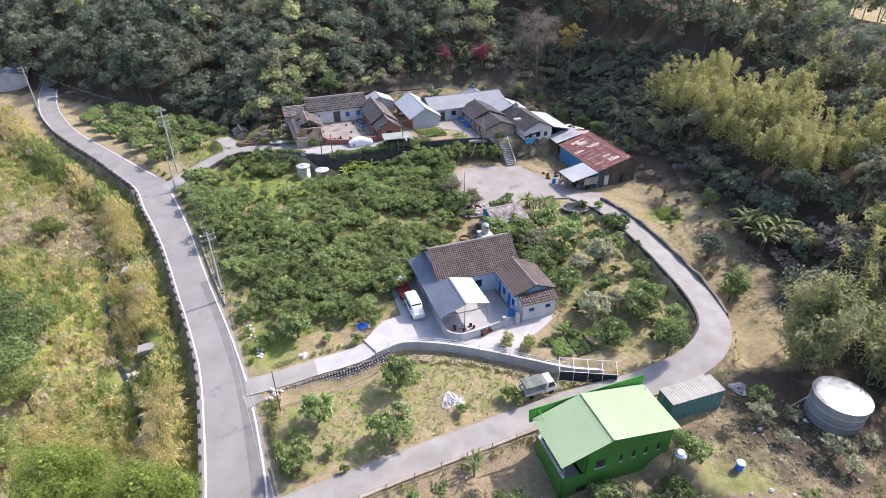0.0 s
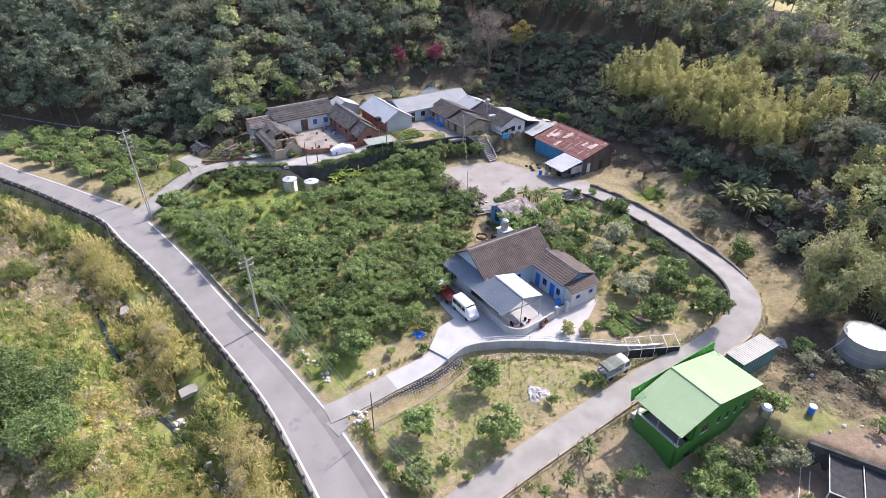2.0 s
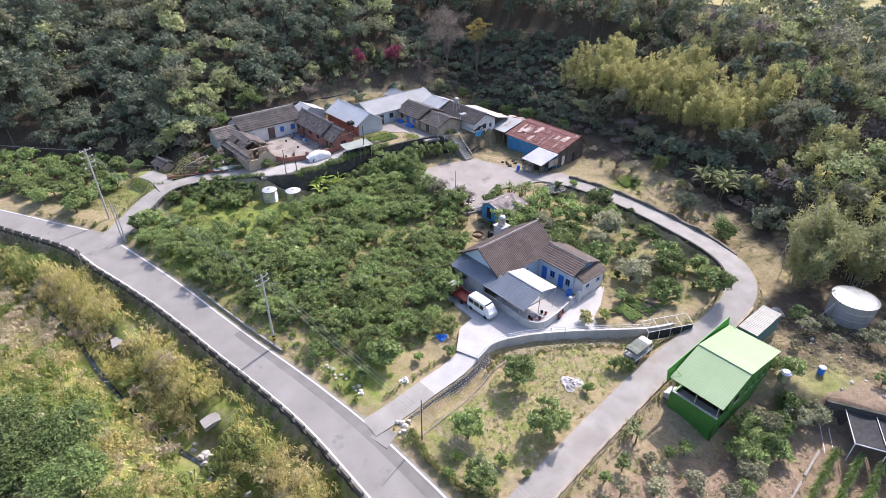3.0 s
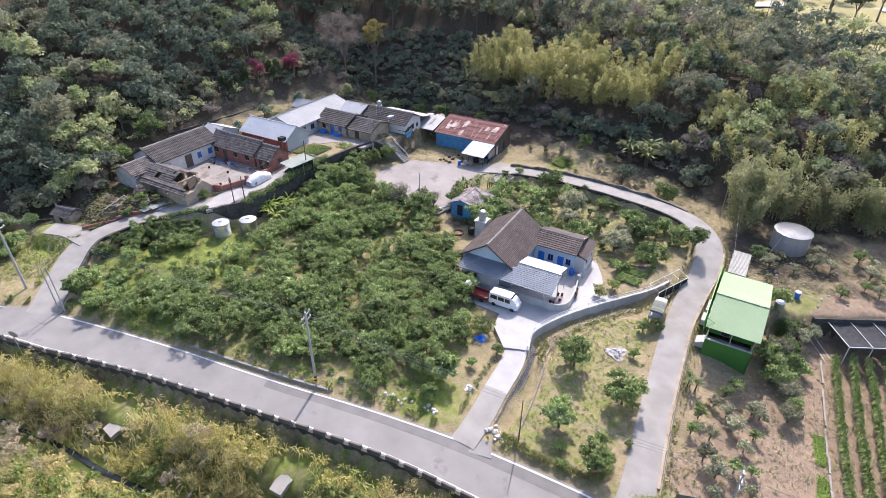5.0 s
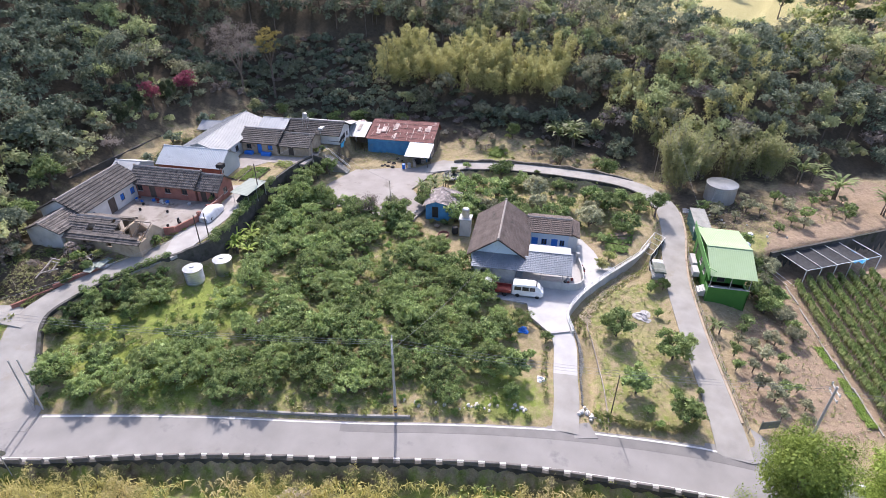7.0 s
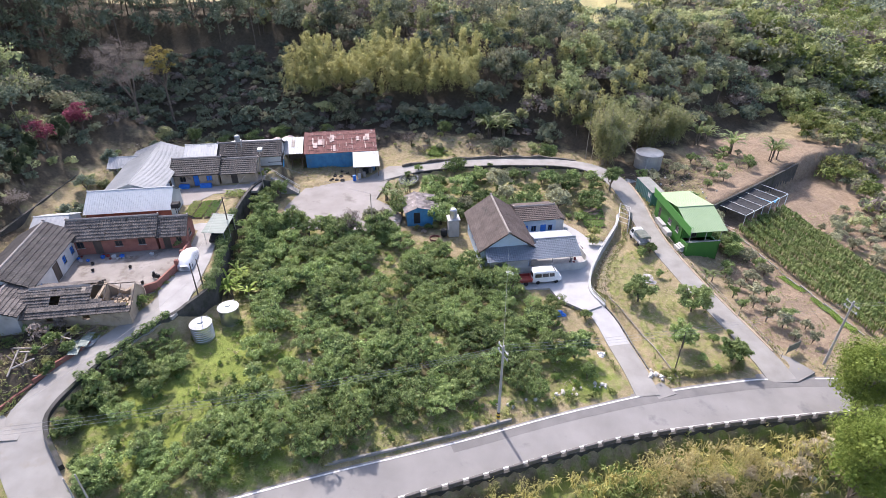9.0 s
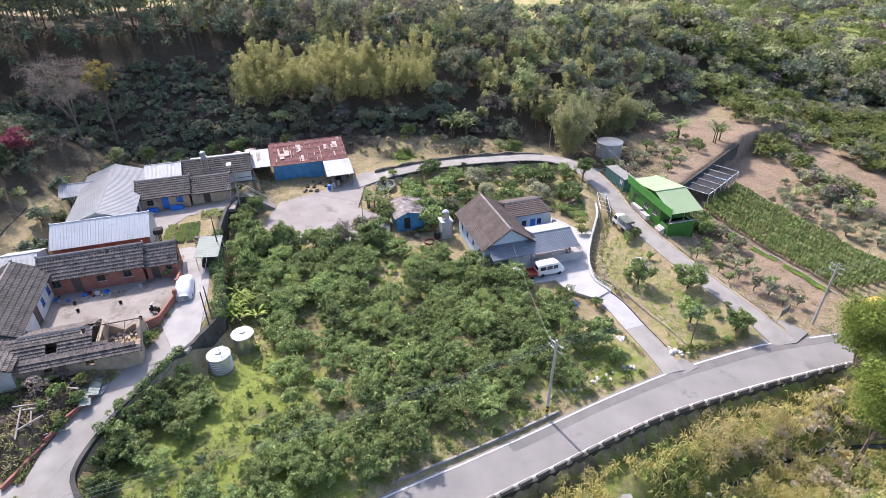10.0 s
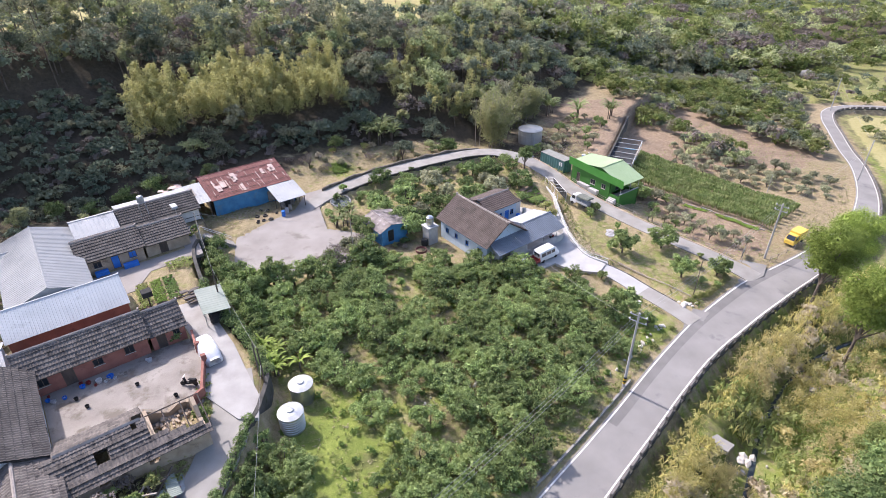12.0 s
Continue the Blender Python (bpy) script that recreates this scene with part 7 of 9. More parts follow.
def crown(blobs, n, size, aspect, rng, low=-0.4, shell=0.5, rough=0.8, tufts=8, inner=6):
    """A crown: each lump breaks up into tufts of leaves, with more leaves deep inside."""
    b = np.asarray(blobs, float)
    d = unit(len(b) * tufts, rng, -0.3)
    k = np.repeat(np.arange(len(b)), tufts)
    r = rng.uniform(0.24, 0.5, len(k))[:, None]
    sub = np.column_stack([b[k, :3] + d * b[k, 3:6] * rng.uniform(0.6, 0.9, len(k))[:, None], b[k, 3:6] * r])
    out = [cloud(sub, n, size, aspect, rng, low, shell, rough, loose=0.2)]
    if inner:
        deep = b.copy()
        deep[:, 3:6] *= 0.62
        out.append(cloud(deep, max(8, n // inner), size * 1.7, 0.8, rng, -0.5, 0.5, 0.6))
    return np.concatenate(out)


def leaf_mesh(name, verts, material, k=3):
    n = len(verts) // k
    me = bpy.data.meshes.new(name)
    me.vertices.add(n * k)
    me.vertices.foreach_set("co", np.ascontiguousarray(verts, np.float32).reshape(-1))
    me.loops.add(n * k)
    me.loops.foreach_set("vertex_index", np.arange(n * k, dtype=np.int32))
    me.polygons.add(n)
    me.polygons.foreach_set("loop_start", np.arange(0, n * k, k, dtype=np.int32))
    me.update(calc_edges=True)
    me.materials.append(M[material])
    return me


def limb(s, a, b, r0, r1, rng, n=5, bend=0.12):
    a, b = np.array(a, float), np.array(b, float)
    ln = np.linalg.norm(b - a)
    mid = (a + b) / 2 + rng.normal(0, bend * ln, 3) * (1, 1, 0.3)
    s.rod(a, mid, r0, (r0 + r1) / 2, n)
    s.rod(mid, b, (r0 + r1) / 2, r1, n)


def tree_proto(name, label, category, group, rng, h, rad, n, size, leaf, aspect=0.55, trunk_h=0.35, lumps=7, flat=0.75, low=-0.45, rough=0.55, shell=0.5, lump=1.0):
    """A tree at the origin: tapered trunk with limbs, and a crown of many leaves in uneven lumps."""
    t = thing(name, Matrix(), label, category, group)
    th = h * trunk_h
    s = Shape()
    r0 = 0.035 * min(h, 7) + 0.03
    s.rod((0, 0, -0.3), (0, 0, th), r0, r0 * 0.7, 7)
    blobs = []
    cz = th + (h - th) * 0.45
    for i in range(lumps):
        a = 2 * math.pi * (i + rng.uniform(-0.3, 0.3)) / lumps
        q = rad * rng.uniform(0.30, 0.62 + 0.25 * (1 - lump)) if i else 0.0
        rr = rad * rng.uniform(0.36, 0.56) * lump
        z = cz + (h - th) * rng.uniform(-0.18, 0.32) if i else h - rr * flat
        c = (q * math.cos(a), q * math.sin(a), z)
        blobs.append((*c, rr, rr, rr * flat))
        if name != "conifer" and i < 9:
            limb(s, (0, 0, th * 0.9), (c[0] * 0.8, c[1] * 0.8, c[2]), r0 * 0.55, r0 * 0.15, rng)
    part("trunk", s, "bark", t)
    bare = leaf in ("dry_leaf", "blossom", "yellow_leaf")
    leaves = crown(blobs, int(n * 1.5), size * 0.85, aspect, rng, low, shell, max(rough, 0.9), 12 if lump == 1 else 7, 0 if bare else 6)
    part("crown", leaf_mesh("crown", leaves, leaf), leaf, t)
    return t


def scatter(rng, poly, spacing, jitter=0.3, keep=None):
    xs, ys = [p[0] for p in poly], [p[1] for p in poly]
    out = []
    row = 0
    y = min(ys)
    while y < max(ys):
        x = min(xs) + (row % 2) * spacing / 2
        while x < max(xs):
            px, py = x + rng.uniform(-jitter, jitter) * spacing, y + rng.uniform(-jitter, jitter) * spacing
            out.append((px, py))
            x += spacing
        y += spacing * 0.87
        row += 1
    out = np.array(out)
    m = inside(poly, out[:, 0], out[:, 1])
    if keep is not None:
        m &= keep(out[:, 0], out[:, 1])
    return out[m]


def plant(protos, places, rng, lo=0.8, hi=1.2, sink=0.03):
    """The prototypes first, then copies, each turned and scaled a little."""
    zs = land(places[:, 0], places[:, 1])
    used = set()
    for (x, y), z in zip(places, zs):
        k = int(rng.integers(len(protos)))
        p = protos[k]
        s = rng.uniform(lo, hi)
        m = pose(x, y, z - sink, 0, 0, rng.uniform(0, 360))
        if k not in used:
            used.add(k)
            p.matrix_basis = m
            p.scale = (s, s, s * rng.uniform(0.9, 1.1))
        else:
            o = copy_thing(p, m)
            o.scale = (s, s, s * rng.uniform(0.9, 1.1))
    for k, p in enumerate(protos):
        if k not in used:
            for o in (*p.children_recursive, p):
                bpy.data.objects.remove(o)


def away(x, y, line, d):
    return np.abs(near_line(line, x, y)[0]) > d


def clear_of(x, y, spots):
    m = np.ones(np.shape(x), bool)
    for cx, cy, r in spots:
        m &= (x - cx) ** 2 + (y - cy) ** 2 > r * r
    return m


# the orchard: dense low fruit trees
LAWNS = [(-36, 90.5, 3.3), (-32.5, 88.0, 2.9), (-29.0, 85.4, 2.9), (-26.5, 82.6, 2.3), (-23, 89.8, 3.3), (-27, 89.5, 2.5), (-7.5, 78.5, 3.0), (-4.4, 76.4, 2.2), (-1.6, 79.4, 1.6), (-21.5, 50.6, 2.3), (-16, 49.5, 4.1), (-11, 50.5, 4.1),
         (-24.9, 92.6, 3.3), (-21.3, 91.4, 3.3), (-28.5, 59.5, 2.0), (-40, 93, 2.5), (-5.3, 58, 2.2), (-3.2, 60.7, 2.2), (-3.55, 55.6, 3.2), (-30.5, 79, 1.9), (-25.4, 53.4, 1.9), (-12.6, 74.0, 2.1), (-15.8, 84.6, 2.0), (-20.5, 62.0, 1.5), (1.4, 73.0, 2.8)]
rng = np.random.default_rng(21)
orchard_protos = [tree_proto("orchard_tree", "leafy dark green fruit tree in the orchard", "tree", "orchard trees", rng, rng.uniform(2.1, 2.9), rng.uniform(1.9, 2.3), 1500, 0.20, "citrus", 0.5, 0.12, 26, 0.9, rough=1.3, lump=0.52) for _ in range(8)]
spots = scatter(rng, ORCHARD, 2.62, 0.45, lambda x, y: clear_of(x, y, LAWNS) & away(x, y, ROAD, 4.7) & away(x, y, VLANE, 3.0) & away(x, y, VWALL, 1.2) & away(x, y, DRIVE, 2.4))
spots = spots[np.sort(rng.permutation(len(spots))[:300])]
plant(orchard_protos, spots, rng, 0.66, 1.14)
light_protos = [tree_proto("young_fruit_tree", "young bright green fruit tree in the orchard", "tree", "orchard trees", rng, 1.9, 1.1, 420, 0.28, "citrus_light", 0.5, 0.25, 6, 0.8) for _ in range(3)]
lawn_spots = np.array([(-36.5, 90), (-33.5, 86.4), (-29.5, 84), (-27.6, 81.2), (-20.3, 50.2), (-13.5, 50.8), (-15.4, 55.0), (-11.5, 54.2), (-7.2, 79.5), (-4.2, 77.0), (-2.0, 74.0), (-25.0, 86.6), (-39.5, 92.2), (-34, 92.6), (-10.0, 50.4)])
plant(light_protos, lawn_spots, rng, 0.6, 1.15)

wall_protos = [tree_proto("wall_shrub", "dense dark shrub at the foot of the village wall", "shrub", "shrubs under the wall", rng, 2.6, 1.5, 1300, 0.22, lf, 0.5, 0.1, 18, 0.85, lump=0.62) for lf in ("citrus", "hedge")]
plant(wall_protos, np.array([(-39.4, 97.0), (-37.2, 98.0), (-35.0, 97.6), (-32.9, 97.4), (-30.8, 96.6), (-28.9, 95.8), (-27.3, 95.2), (-36.2, 96.2), (-32.0, 95.6), (-42.6, 93.4), (-44.6, 90.6), (-43.4, 91.0)]), rng, 0.7, 1.15)

# field trees below the forecourt wall, and the orchard inside the lane's loop
field_protos = [tree_proto("fruit_tree", "round single fruit tree standing on dry grass", "tree", "field trees", rng, 2.7, 1.75, 1400, 0.25, "citrus", 0.5, 0.2, 22, 0.9, lump=0.62) for _ in range(3)]
plant(field_protos, np.array([(-4.6, 43.6), (-12.4, 39.2), (-13.3, 33.9), (-17.2, 51.6)]), rng, 1.12, 1.35)
plant([tree_proto("fruit_tree", "broad dark fruit tree standing beside the lane", "tree", "field trees", rng, 3.6, 2.5, 2600, 0.25, "citrus", 0.5, 0.2, 26, 0.9, lump=0.6)], np.array([(-4.9, 37.0)]), rng, 1.0, 1.05)
plant([tree_proto("shrub", "small bright green shrub in the field", "shrub", "field shrubs", rng, 1.2, 0.75, 320, 0.22, "citrus_light", 0.55, 0.15, 5, 0.9)], np.array([(-14.4, 37.4), (-9.0, 33.4), (6.8, 42.2), (-15.6, 36.0), (-3.0, 44.8), (1.9, 40.2), (-10.6, 35.4), (7.7, 40.9)]), rng, 0.7, 1.3)
loop_protos = [tree_proto("fruit_tree", "grey-green fruit tree beside the farmhouse", "tree", "loop orchard trees", rng, 2.9, 2.2, 1100, 0.27, lf, 0.5, 0.14, 18, 0.8, lump=0.65) for lf in ("citrus", "forest_grey", "citrus", "hedge")]
plant(loop_protos, np.array([(24.2, 68.5), (22.0, 70.4), (17.7, 70.6), (13.8, 72.2), (21.2, 65.0), (18.4, 63.6), (23.4, 53.4), (21.2, 55.6), (24.9, 56.4), (25.7, 48.9), (18.8, 49.4), (15.4, 59.6), (13.2, 63.4), (12.4, 67.4), (15.6, 66.6), (26.4, 63.0), (20.4, 59.4), (18.0, 54.6), (12.6, 75.8), (15.8, 75.6), (19.6, 75.4), (25.4, 73.4), (11.6, 72.6), (10.8, 69.6), (2.4, 80.6), (4.6, 82.0), (1.2, 84.4), (0.6, 88.0), (12.8, 70.0), (9.4, 79.0), (8.4, 72.4), ]), rng, 0.7, 1.32)
plant([tree_proto("round_tree", "dark round evergreen tree at the lane bend", "tree", "", rng, 4.2, 2.0, 1700, 0.26, "hedge", 0.5, 0.3, 8, 0.85)], np.array([(24.4, 46.2)]), rng, 0.95, 1.0)
plant([tree_proto("round_tree", "round green tree beside the lane wall", "tree", "", rng, 3.0, 1.7, 1200, 0.26, "citrus", 0.5, 0.3, 7, 0.85)], np.array([(27.4, 52.4)]), rng, 0.85, 0.9)
# weeds and shrubs in the loop, on rubble, round the yard
small = [tree_proto("shrub", "low green shrub on rough ground", "shrub", "rough shrubs", rng, 1.3, 0.9, 330, 0.24, lf, 0.5, 0.12, 5, 0.8) for lf in ("weed", "citrus_light", "citrus", "hedge")]
sh = scatter(rng, EAST_ORCHARD, 2.6, 0.4)
plant(small, np.vstack([sh[rng.random(len(sh)) < 0.6], [(9.8, 49.0), (7.4, 49.2), (11.8, 49.6), (-32.0, 104.5), (-30.5, 106.5), (-34, 103.6), (-31, 108.5), (12, 81.8), (14.6, 83.0), (17.5, 83.4), (22.5, 81.4), (24.6, 80.0), (13.6, 79.2), (-12.3, 103.2), (-25.6, 101.2), (-24.4, 100.0), (4.4, 79.0), (1.6, 80.6), (2.4, 76.4)]]), rng, 0.55, 1.3)
mess = [tree_proto("shrub", lb, "shrub", "village shrubs", rng, 1.5, 1.0, 320, 0.24, lf, 0.45, 0.1, 6, 0.8) for lf, lb in (("hedge", "dark shrub beside the village wall"), ("weed", "yellow-green shrub beside the village wall"), ("dry_leaf", "heap of dry twigs beside the village wall"))]
plant(mess, np.array([(12.6, 99.8), (11.4, 102.4), (10.4, 103.0), (-30.2, 103.4), (-32.2, 102.8), (-33.6, 105.0), (-31.4, 106.8), (-29.6, 105.4), (-34.8, 103.0), (-35.6, 107.8), (-33.0, 108.6), (-30.0, 109.8)]), rng, 0.55, 1.25)
corner_protos = [tree_proto("corner_tree", "tall dark tree below the village wall corner", "tree", "corner trees", rng, 4.2, 2.3, 1700, 0.24, lf, 0.5, 0.12, 24, 0.85, lump=0.6) for lf in ("citrus", "hedge")]
plant(corner_protos, np.array([(0.4, 97.6), (2.4, 99.2), (4.8, 100.3), (7.2, 100.4), (9.8, 99.9), (-2.2, 98.0), (-1.2, 95.4), (0.4, 93.0), (-3.4, 95.6), (-0.6, 90.4), (-4.6, 97.0), (-7.0, 95.8)]), rng, 0.7, 1.1)
sp = scatter(rng, [(4.8, 73), (8.6, 71.5), (10.6, 73.4), (7.0, 77.5), (4.2, 76.5)], 1.5, 0.4)
plant([tree_proto("shrub", "low shrub in the shade behind the farmhouse", "shrub", "farmhouse shrubs", rng, 1.3, 0.95, 320, 0.24, lf, 0.45, 0.1, 6, 0.8) for lf in ("hedge", "weed", "dry_leaf")], sp[clear_of(sp[:, 0], sp[:, 1], [(6.0, 70.0, 2.0), (9.3, 75.9, 3.2), (4.9, 71.2, 0.9), (3.2, 72.2, 1.0)])], rng, 0.4, 0.9)
# west field across the village lane
west = [(-84, 124), (-66, 110), (-54, 97.5), (-48.5, 96.5), (-42.5, 103.5), (-45, 114), (-64, 126), (-80, 131)]
sp = scatter(rng, west, 3.2, 0.33, lambda x, y: clear_of(x, y, [(-45.5, 103, 4.0), (-50, 98.5, 2), (-49.2, 96, 2), (-41.5, 105.5, 3), (-45, 108.6, 3)]) & away(x, y, ROAD, 4.8) & away(x, y, VLANE, 3.0))
plant([tree_proto("fruit_tree", "dark fruit tree on the plot above the road", "tree", "plot trees", rng, 2.5, 1.8, 700, 0.36, "citrus", 0.5, 0.22, 7, 0.75) for _ in range(3)], sp, rng, 0.75, 1.2)
# lower plots south of the lane: sparse small trees on bare soil
south = [(-8, 29.0), (2, 32.4), (8, 30.5), (9, 27), (2, 24.8), (-8, 22)]
sp = scatter(rng, south, 2.5, 0.35)
bare = [tree_proto("sapling", "thin young tree on bare soil", "tree", "saplings", rng, 1.7, 0.95, 230, 0.26, lf, 0.45, 0.3, 6, 0.9) for lf in ("citrus", "forest_grey", "forest_grey")]
plant(bare, sp, rng, 0.7, 1.2)
east_plot = [(22, 36.5), (29, 31), (36, 24), (44, 17), (50, 24), (42, 34), (34, 42), (28, 41)]
sp = scatter(rng, east_plot, 3.3, 0.33, lambda x, y: clear_of(x, y, [(38.2, 38.6, 3.6), (26.4, 32.6, 1.4), (24.4, 39.7, 3.6), (20.9, 32.8, 1.4)]))
plant([tree_proto("fruit_tree", "thin grey-green fruit tree on the upper plot", "tree", "upper plot trees", rng, 2.2, 1.4, 420, 0.25, lf, 0.45, 0.25, 12, 0.85, lump=0.6) for lf in ("forest_grey", "citrus", "forest_grey")], sp[rng.random(len(sp)) < 0.75], rng, 0.6, 1.15)
belt = [(17, 29.4), (21.4, 29.8), (23.4, 27.4), (15, 20), (12, 24)]
sp = scatter(rng, belt, 2.6, 0.3, lambda x, y: y > 19.0 + 0.418 * x)
plant([tree_proto("fruit_tree", "dense grey-green tree below the green house", "tree", "belt trees", rng, 2.6, 1.8, 850, 0.24, lf, 0.5, 0.15, 16, 0.85, lump=0.65) for lf in ("forest_grey", "hedge", "citrus")], np.vstack([sp, [(13.4, 28.8), (16.2, 30.0), (22.0, 35.2), (22.6, 33.4), (20.6, 31.2), (18.4, 29.8), (15.0, 28.4), (12.6, 27.2), (10.8, 26.4), (9.2, 25.4), (7.4, 25.0), (22.4, 29.0), (14.2, 30.4), (11.6, 28.6)]]), rng, 0.7, 1.1)
belt2 = [(28, 11), (36, 4), (10, -14), (2, -4), (14, 6), (22, 12)]
sp = scatter(rng, belt2, 2.9, 0.33, lambda x, y: away(x, y, ROAD, 5))
plant([tree_proto("fruit_tree", "grey-green orchard tree beyond the maize", "tree", "far orchard trees", rng, 2.1, 1.5, 480, 0.3, "forest_grey", 0.5, 0.2, 7, 0.75) for _ in range(3)], sp, rng, 0.5, 1.0)


foot = [(36, 96), (41, 84), (44, 66), (43, 54), (37, 56), (35, 70), (34, 86)]
sp = scatter(rng, foot, 2.4, 0.42)
plant([tree_proto("shrub", lb, "shrub", "slope shrubs", rng, 1.5, 1.1, 300, 0.28, lf, asp, 0.12, 5, 0.8) for lf, lb, asp in (("bank_dry", "dry straw-coloured shrub on the slope", 0.2), ("weed", "green shrub on the slope", 0.4), ("dry_leaf", "bare brown shrub on the slope", 0.25), ("forest_grey", "grey leafy shrub on the slope", 0.5))], sp[rng.random(len(sp)) < 0.42], rng, 0.4, 1.1)
strip = [(-28, 117), (-8, 124), (12, 129.5), (24, 122), (31, 110), (36, 100), (33, 96), (27, 108), (20, 117), (6, 124), (-10, 120), (-26, 114.5)]
sp = scatter(rng, strip, 2.6, 0.42)
plant([tree_proto("shrub", lb, "shrub", "shrubs behind the village", rng, 1.8, 1.2, 330, 0.3, lf, 0.5, 0.12, 5, 0.8) for lf, lb in (("forest_dark", "shrub behind the village houses in a leaf darkened for shade"), ("forest", "leafy shrub behind the village houses"))], sp[rng.random(len(sp)) < 0.6], rng, 0.5, 1.3)


# ---- maize, garden beds, hedge ----
def blades(pos, h, n, rng, width=0.09, spread=0.5):
    """Arching long leaves: n at each place, bent in two."""
    k = len(pos) * n
    base = np.repeat(pos, n, 0)
    hh = np.repeat(np.broadcast_to(h, (len(pos),)), n) * rng.uniform(0.7, 1.1, k)
    a = rng.uniform(0, 2 * np.pi, k)
    d = np.stack([np.cos(a), np.sin(a), np.zeros(k)], 1)
    s = np.stack([-np.sin(a), np.cos(a), np.zeros(k)], 1) * width * rng.uniform(0.7, 1.3, k)[:, None]
    r = (spread * hh * rng.uniform(0.5, 1.2, k))[:, None]
    z = np.array([0, 0, 1.0])
    p0 = base + z * (hh * rng.uniform(0.05, 0.35, k))[:, None]
    p1 = base + d * r * 0.5 + z * (hh * 0.95)[:, None]
    p2 = base + d * r * 1.15 + z * (hh * 0.72)[:, None]
    q1 = np.stack([p0, p1 + s, p1 - s], 1)
    q2 = np.stack([p1 - s, p1 + s, p2], 1)
    return np.concatenate([q1, q2]).reshape(-1, 3)


def stuff(name, verts, material, label, category):
    o = new(name, leaf_mesh(name, verts, material))
    return tagged(o, label, category, kind="stuff")


def maize():
    rng = np.random.default_rng(4)
    a, b = np.array((-3.65, 15.4)), np.array((20.7, 25.6))
    across = np.array((10.2, -24.35)) / np.hypot(10.2, 24.35)
    pts = []
    for r in range(8):
        for t in np.arange(0, 1 + 0.03 * r, 0.0085):
            p = a + (b - a) * t + across * (r * 1.75 + 0.2) + rng.normal(0, 0.07, 2)
            pts.append(p)
    pts = np.array(pts)
    pts = pts[away(pts[:, 0], pts[:, 1], ROAD, 4.5)]
    z = land(pts[:, 0], pts[:, 1])
    stuff("maize_rows", blades(np.column_stack([pts, z]), 1.6, 17, rng, 0.075, 0.3), "corn", "rows of green maize in brown soil", "maize")
    # kerbed green strip beside the maize
    e = thing("bed_border", Matrix(), "pale concrete border along the maize field", "border", kind="structure")
    q0, q1 = a - across * 0.9, b - across * 0.9
    n = 12
    for i in range(n):
        p, q = q0 + (q1 - q0) * i / n, q0 + (q1 - q0) * (i + 0.97) / n
        zz = ground_z(*p)
        d = (q - p) / np.linalg.norm(q - p)
        s = Shape().prism([(p[0], p[1], zz - 0.3), (q[0], q[1], zz - 0.3), (q[0] - d[1] * 0.18, q[1] + d[0] * 0.18, zz - 0.3), (p[0] - d[1] * 0.18, p[1] + d[0] * 0.18, zz - 0.3)], (0, 0, 0.5))
        part("kerb", s, "lane", e)
    g = np.array([q0 + (q1 - q0) * t - across * rng.uniform(0.3, 1.2) for t in np.concatenate([rng.uniform(0.03, 0.3, 420), rng.uniform(0.36, 0.52, 300)])])
    stuff("lettuce_strip", blades(np.column_stack([g, land(g[:, 0], g[:, 1])]), 0.28, 4, rng, 0.08, 0.8), "lime", "bright green lettuce strip beside the maize", "lettuce")


maize()


def bed(name, poly, material, label, n, h, seed, soil=True, size=0.16):
    rng = np.random.default_rng(seed)
    xs, ys = [p[0] for p in poly], [p[1] for p in poly]
    p = np.column_stack([rng.uniform(min(xs), max(xs), n * 3), rng.uniform(min(ys), max(ys), n * 3)])
    p = p[inside(poly, p[:, 0], p[:, 1])][:n]
    z = land(p[:, 0], p[:, 1])
    zz = max(ground_z(*q) for q in poly)
    if soil:
        s = Shape().prism([(x, y, ground_z(x, y) - 0.2) for x, y in poly], (0, 0, 0.32))
        o = structure("bed_soil", s, "soil", "dug soil of a garden bed", "garden bed")
        z = z + 0.1
    stuff(name, blades(np.column_stack([p, z]), h, 5, rng, size * 0.6, 0.9), material, label, "vegetables")


bed("vegetables", [(12.2, 50.2), (13.8, 50.6), (14.6, 47.6), (12.8, 47.2)], "veg", "dark leafy vegetables in a narrow garden bed", 120, 0.3, 1, size=0.28)
bed("vegetables", [(14.3, 50.8), (15.7, 51.2), (16.9, 47.7), (15.2, 47.4)], "veg", "leafy green vegetables in a garden bed", 130, 0.32, 6, size=0.3)
bed("vegetables", [(16.3, 51.2), (17.2, 51.4), (18.4, 47.9), (17.4, 47.6)], "lime", "row of bright green vegetables", 80, 0.28, 2)
for b0, h0, mt, lb in ((0.0, 0.3, "weed", "mixed vegetables in a bed between village houses"), (0.36, 0.26, "lime", "lime green vegetable row between village houses"), (0.70, 0.28, "veg", "green vegetable row between village houses")):
    q0, q1, q2, q3 = (np.array(q) for q in ((-5.6, 107.3), (-0.6, 108.4), (0.8, 104.4), (-4.2, 103.0)))
    e = b0 + 0.26
    bed("vegetables", [tuple(q0 + (q3 - q0) * b0), tuple(q1 + (q2 - q1) * b0), tuple(q1 + (q2 - q1) * e), tuple(q0 + (q3 - q0) * e)], mt, lb, 150, h0, 3 + int(b0 * 10))
bed("vegetables", [(1.8, 105.0), (3.8, 105.6), (5.0, 102.2), (2.4, 101.6)], "weed", "small mixed vegetable bed in the village", 110, 0.3, 4)
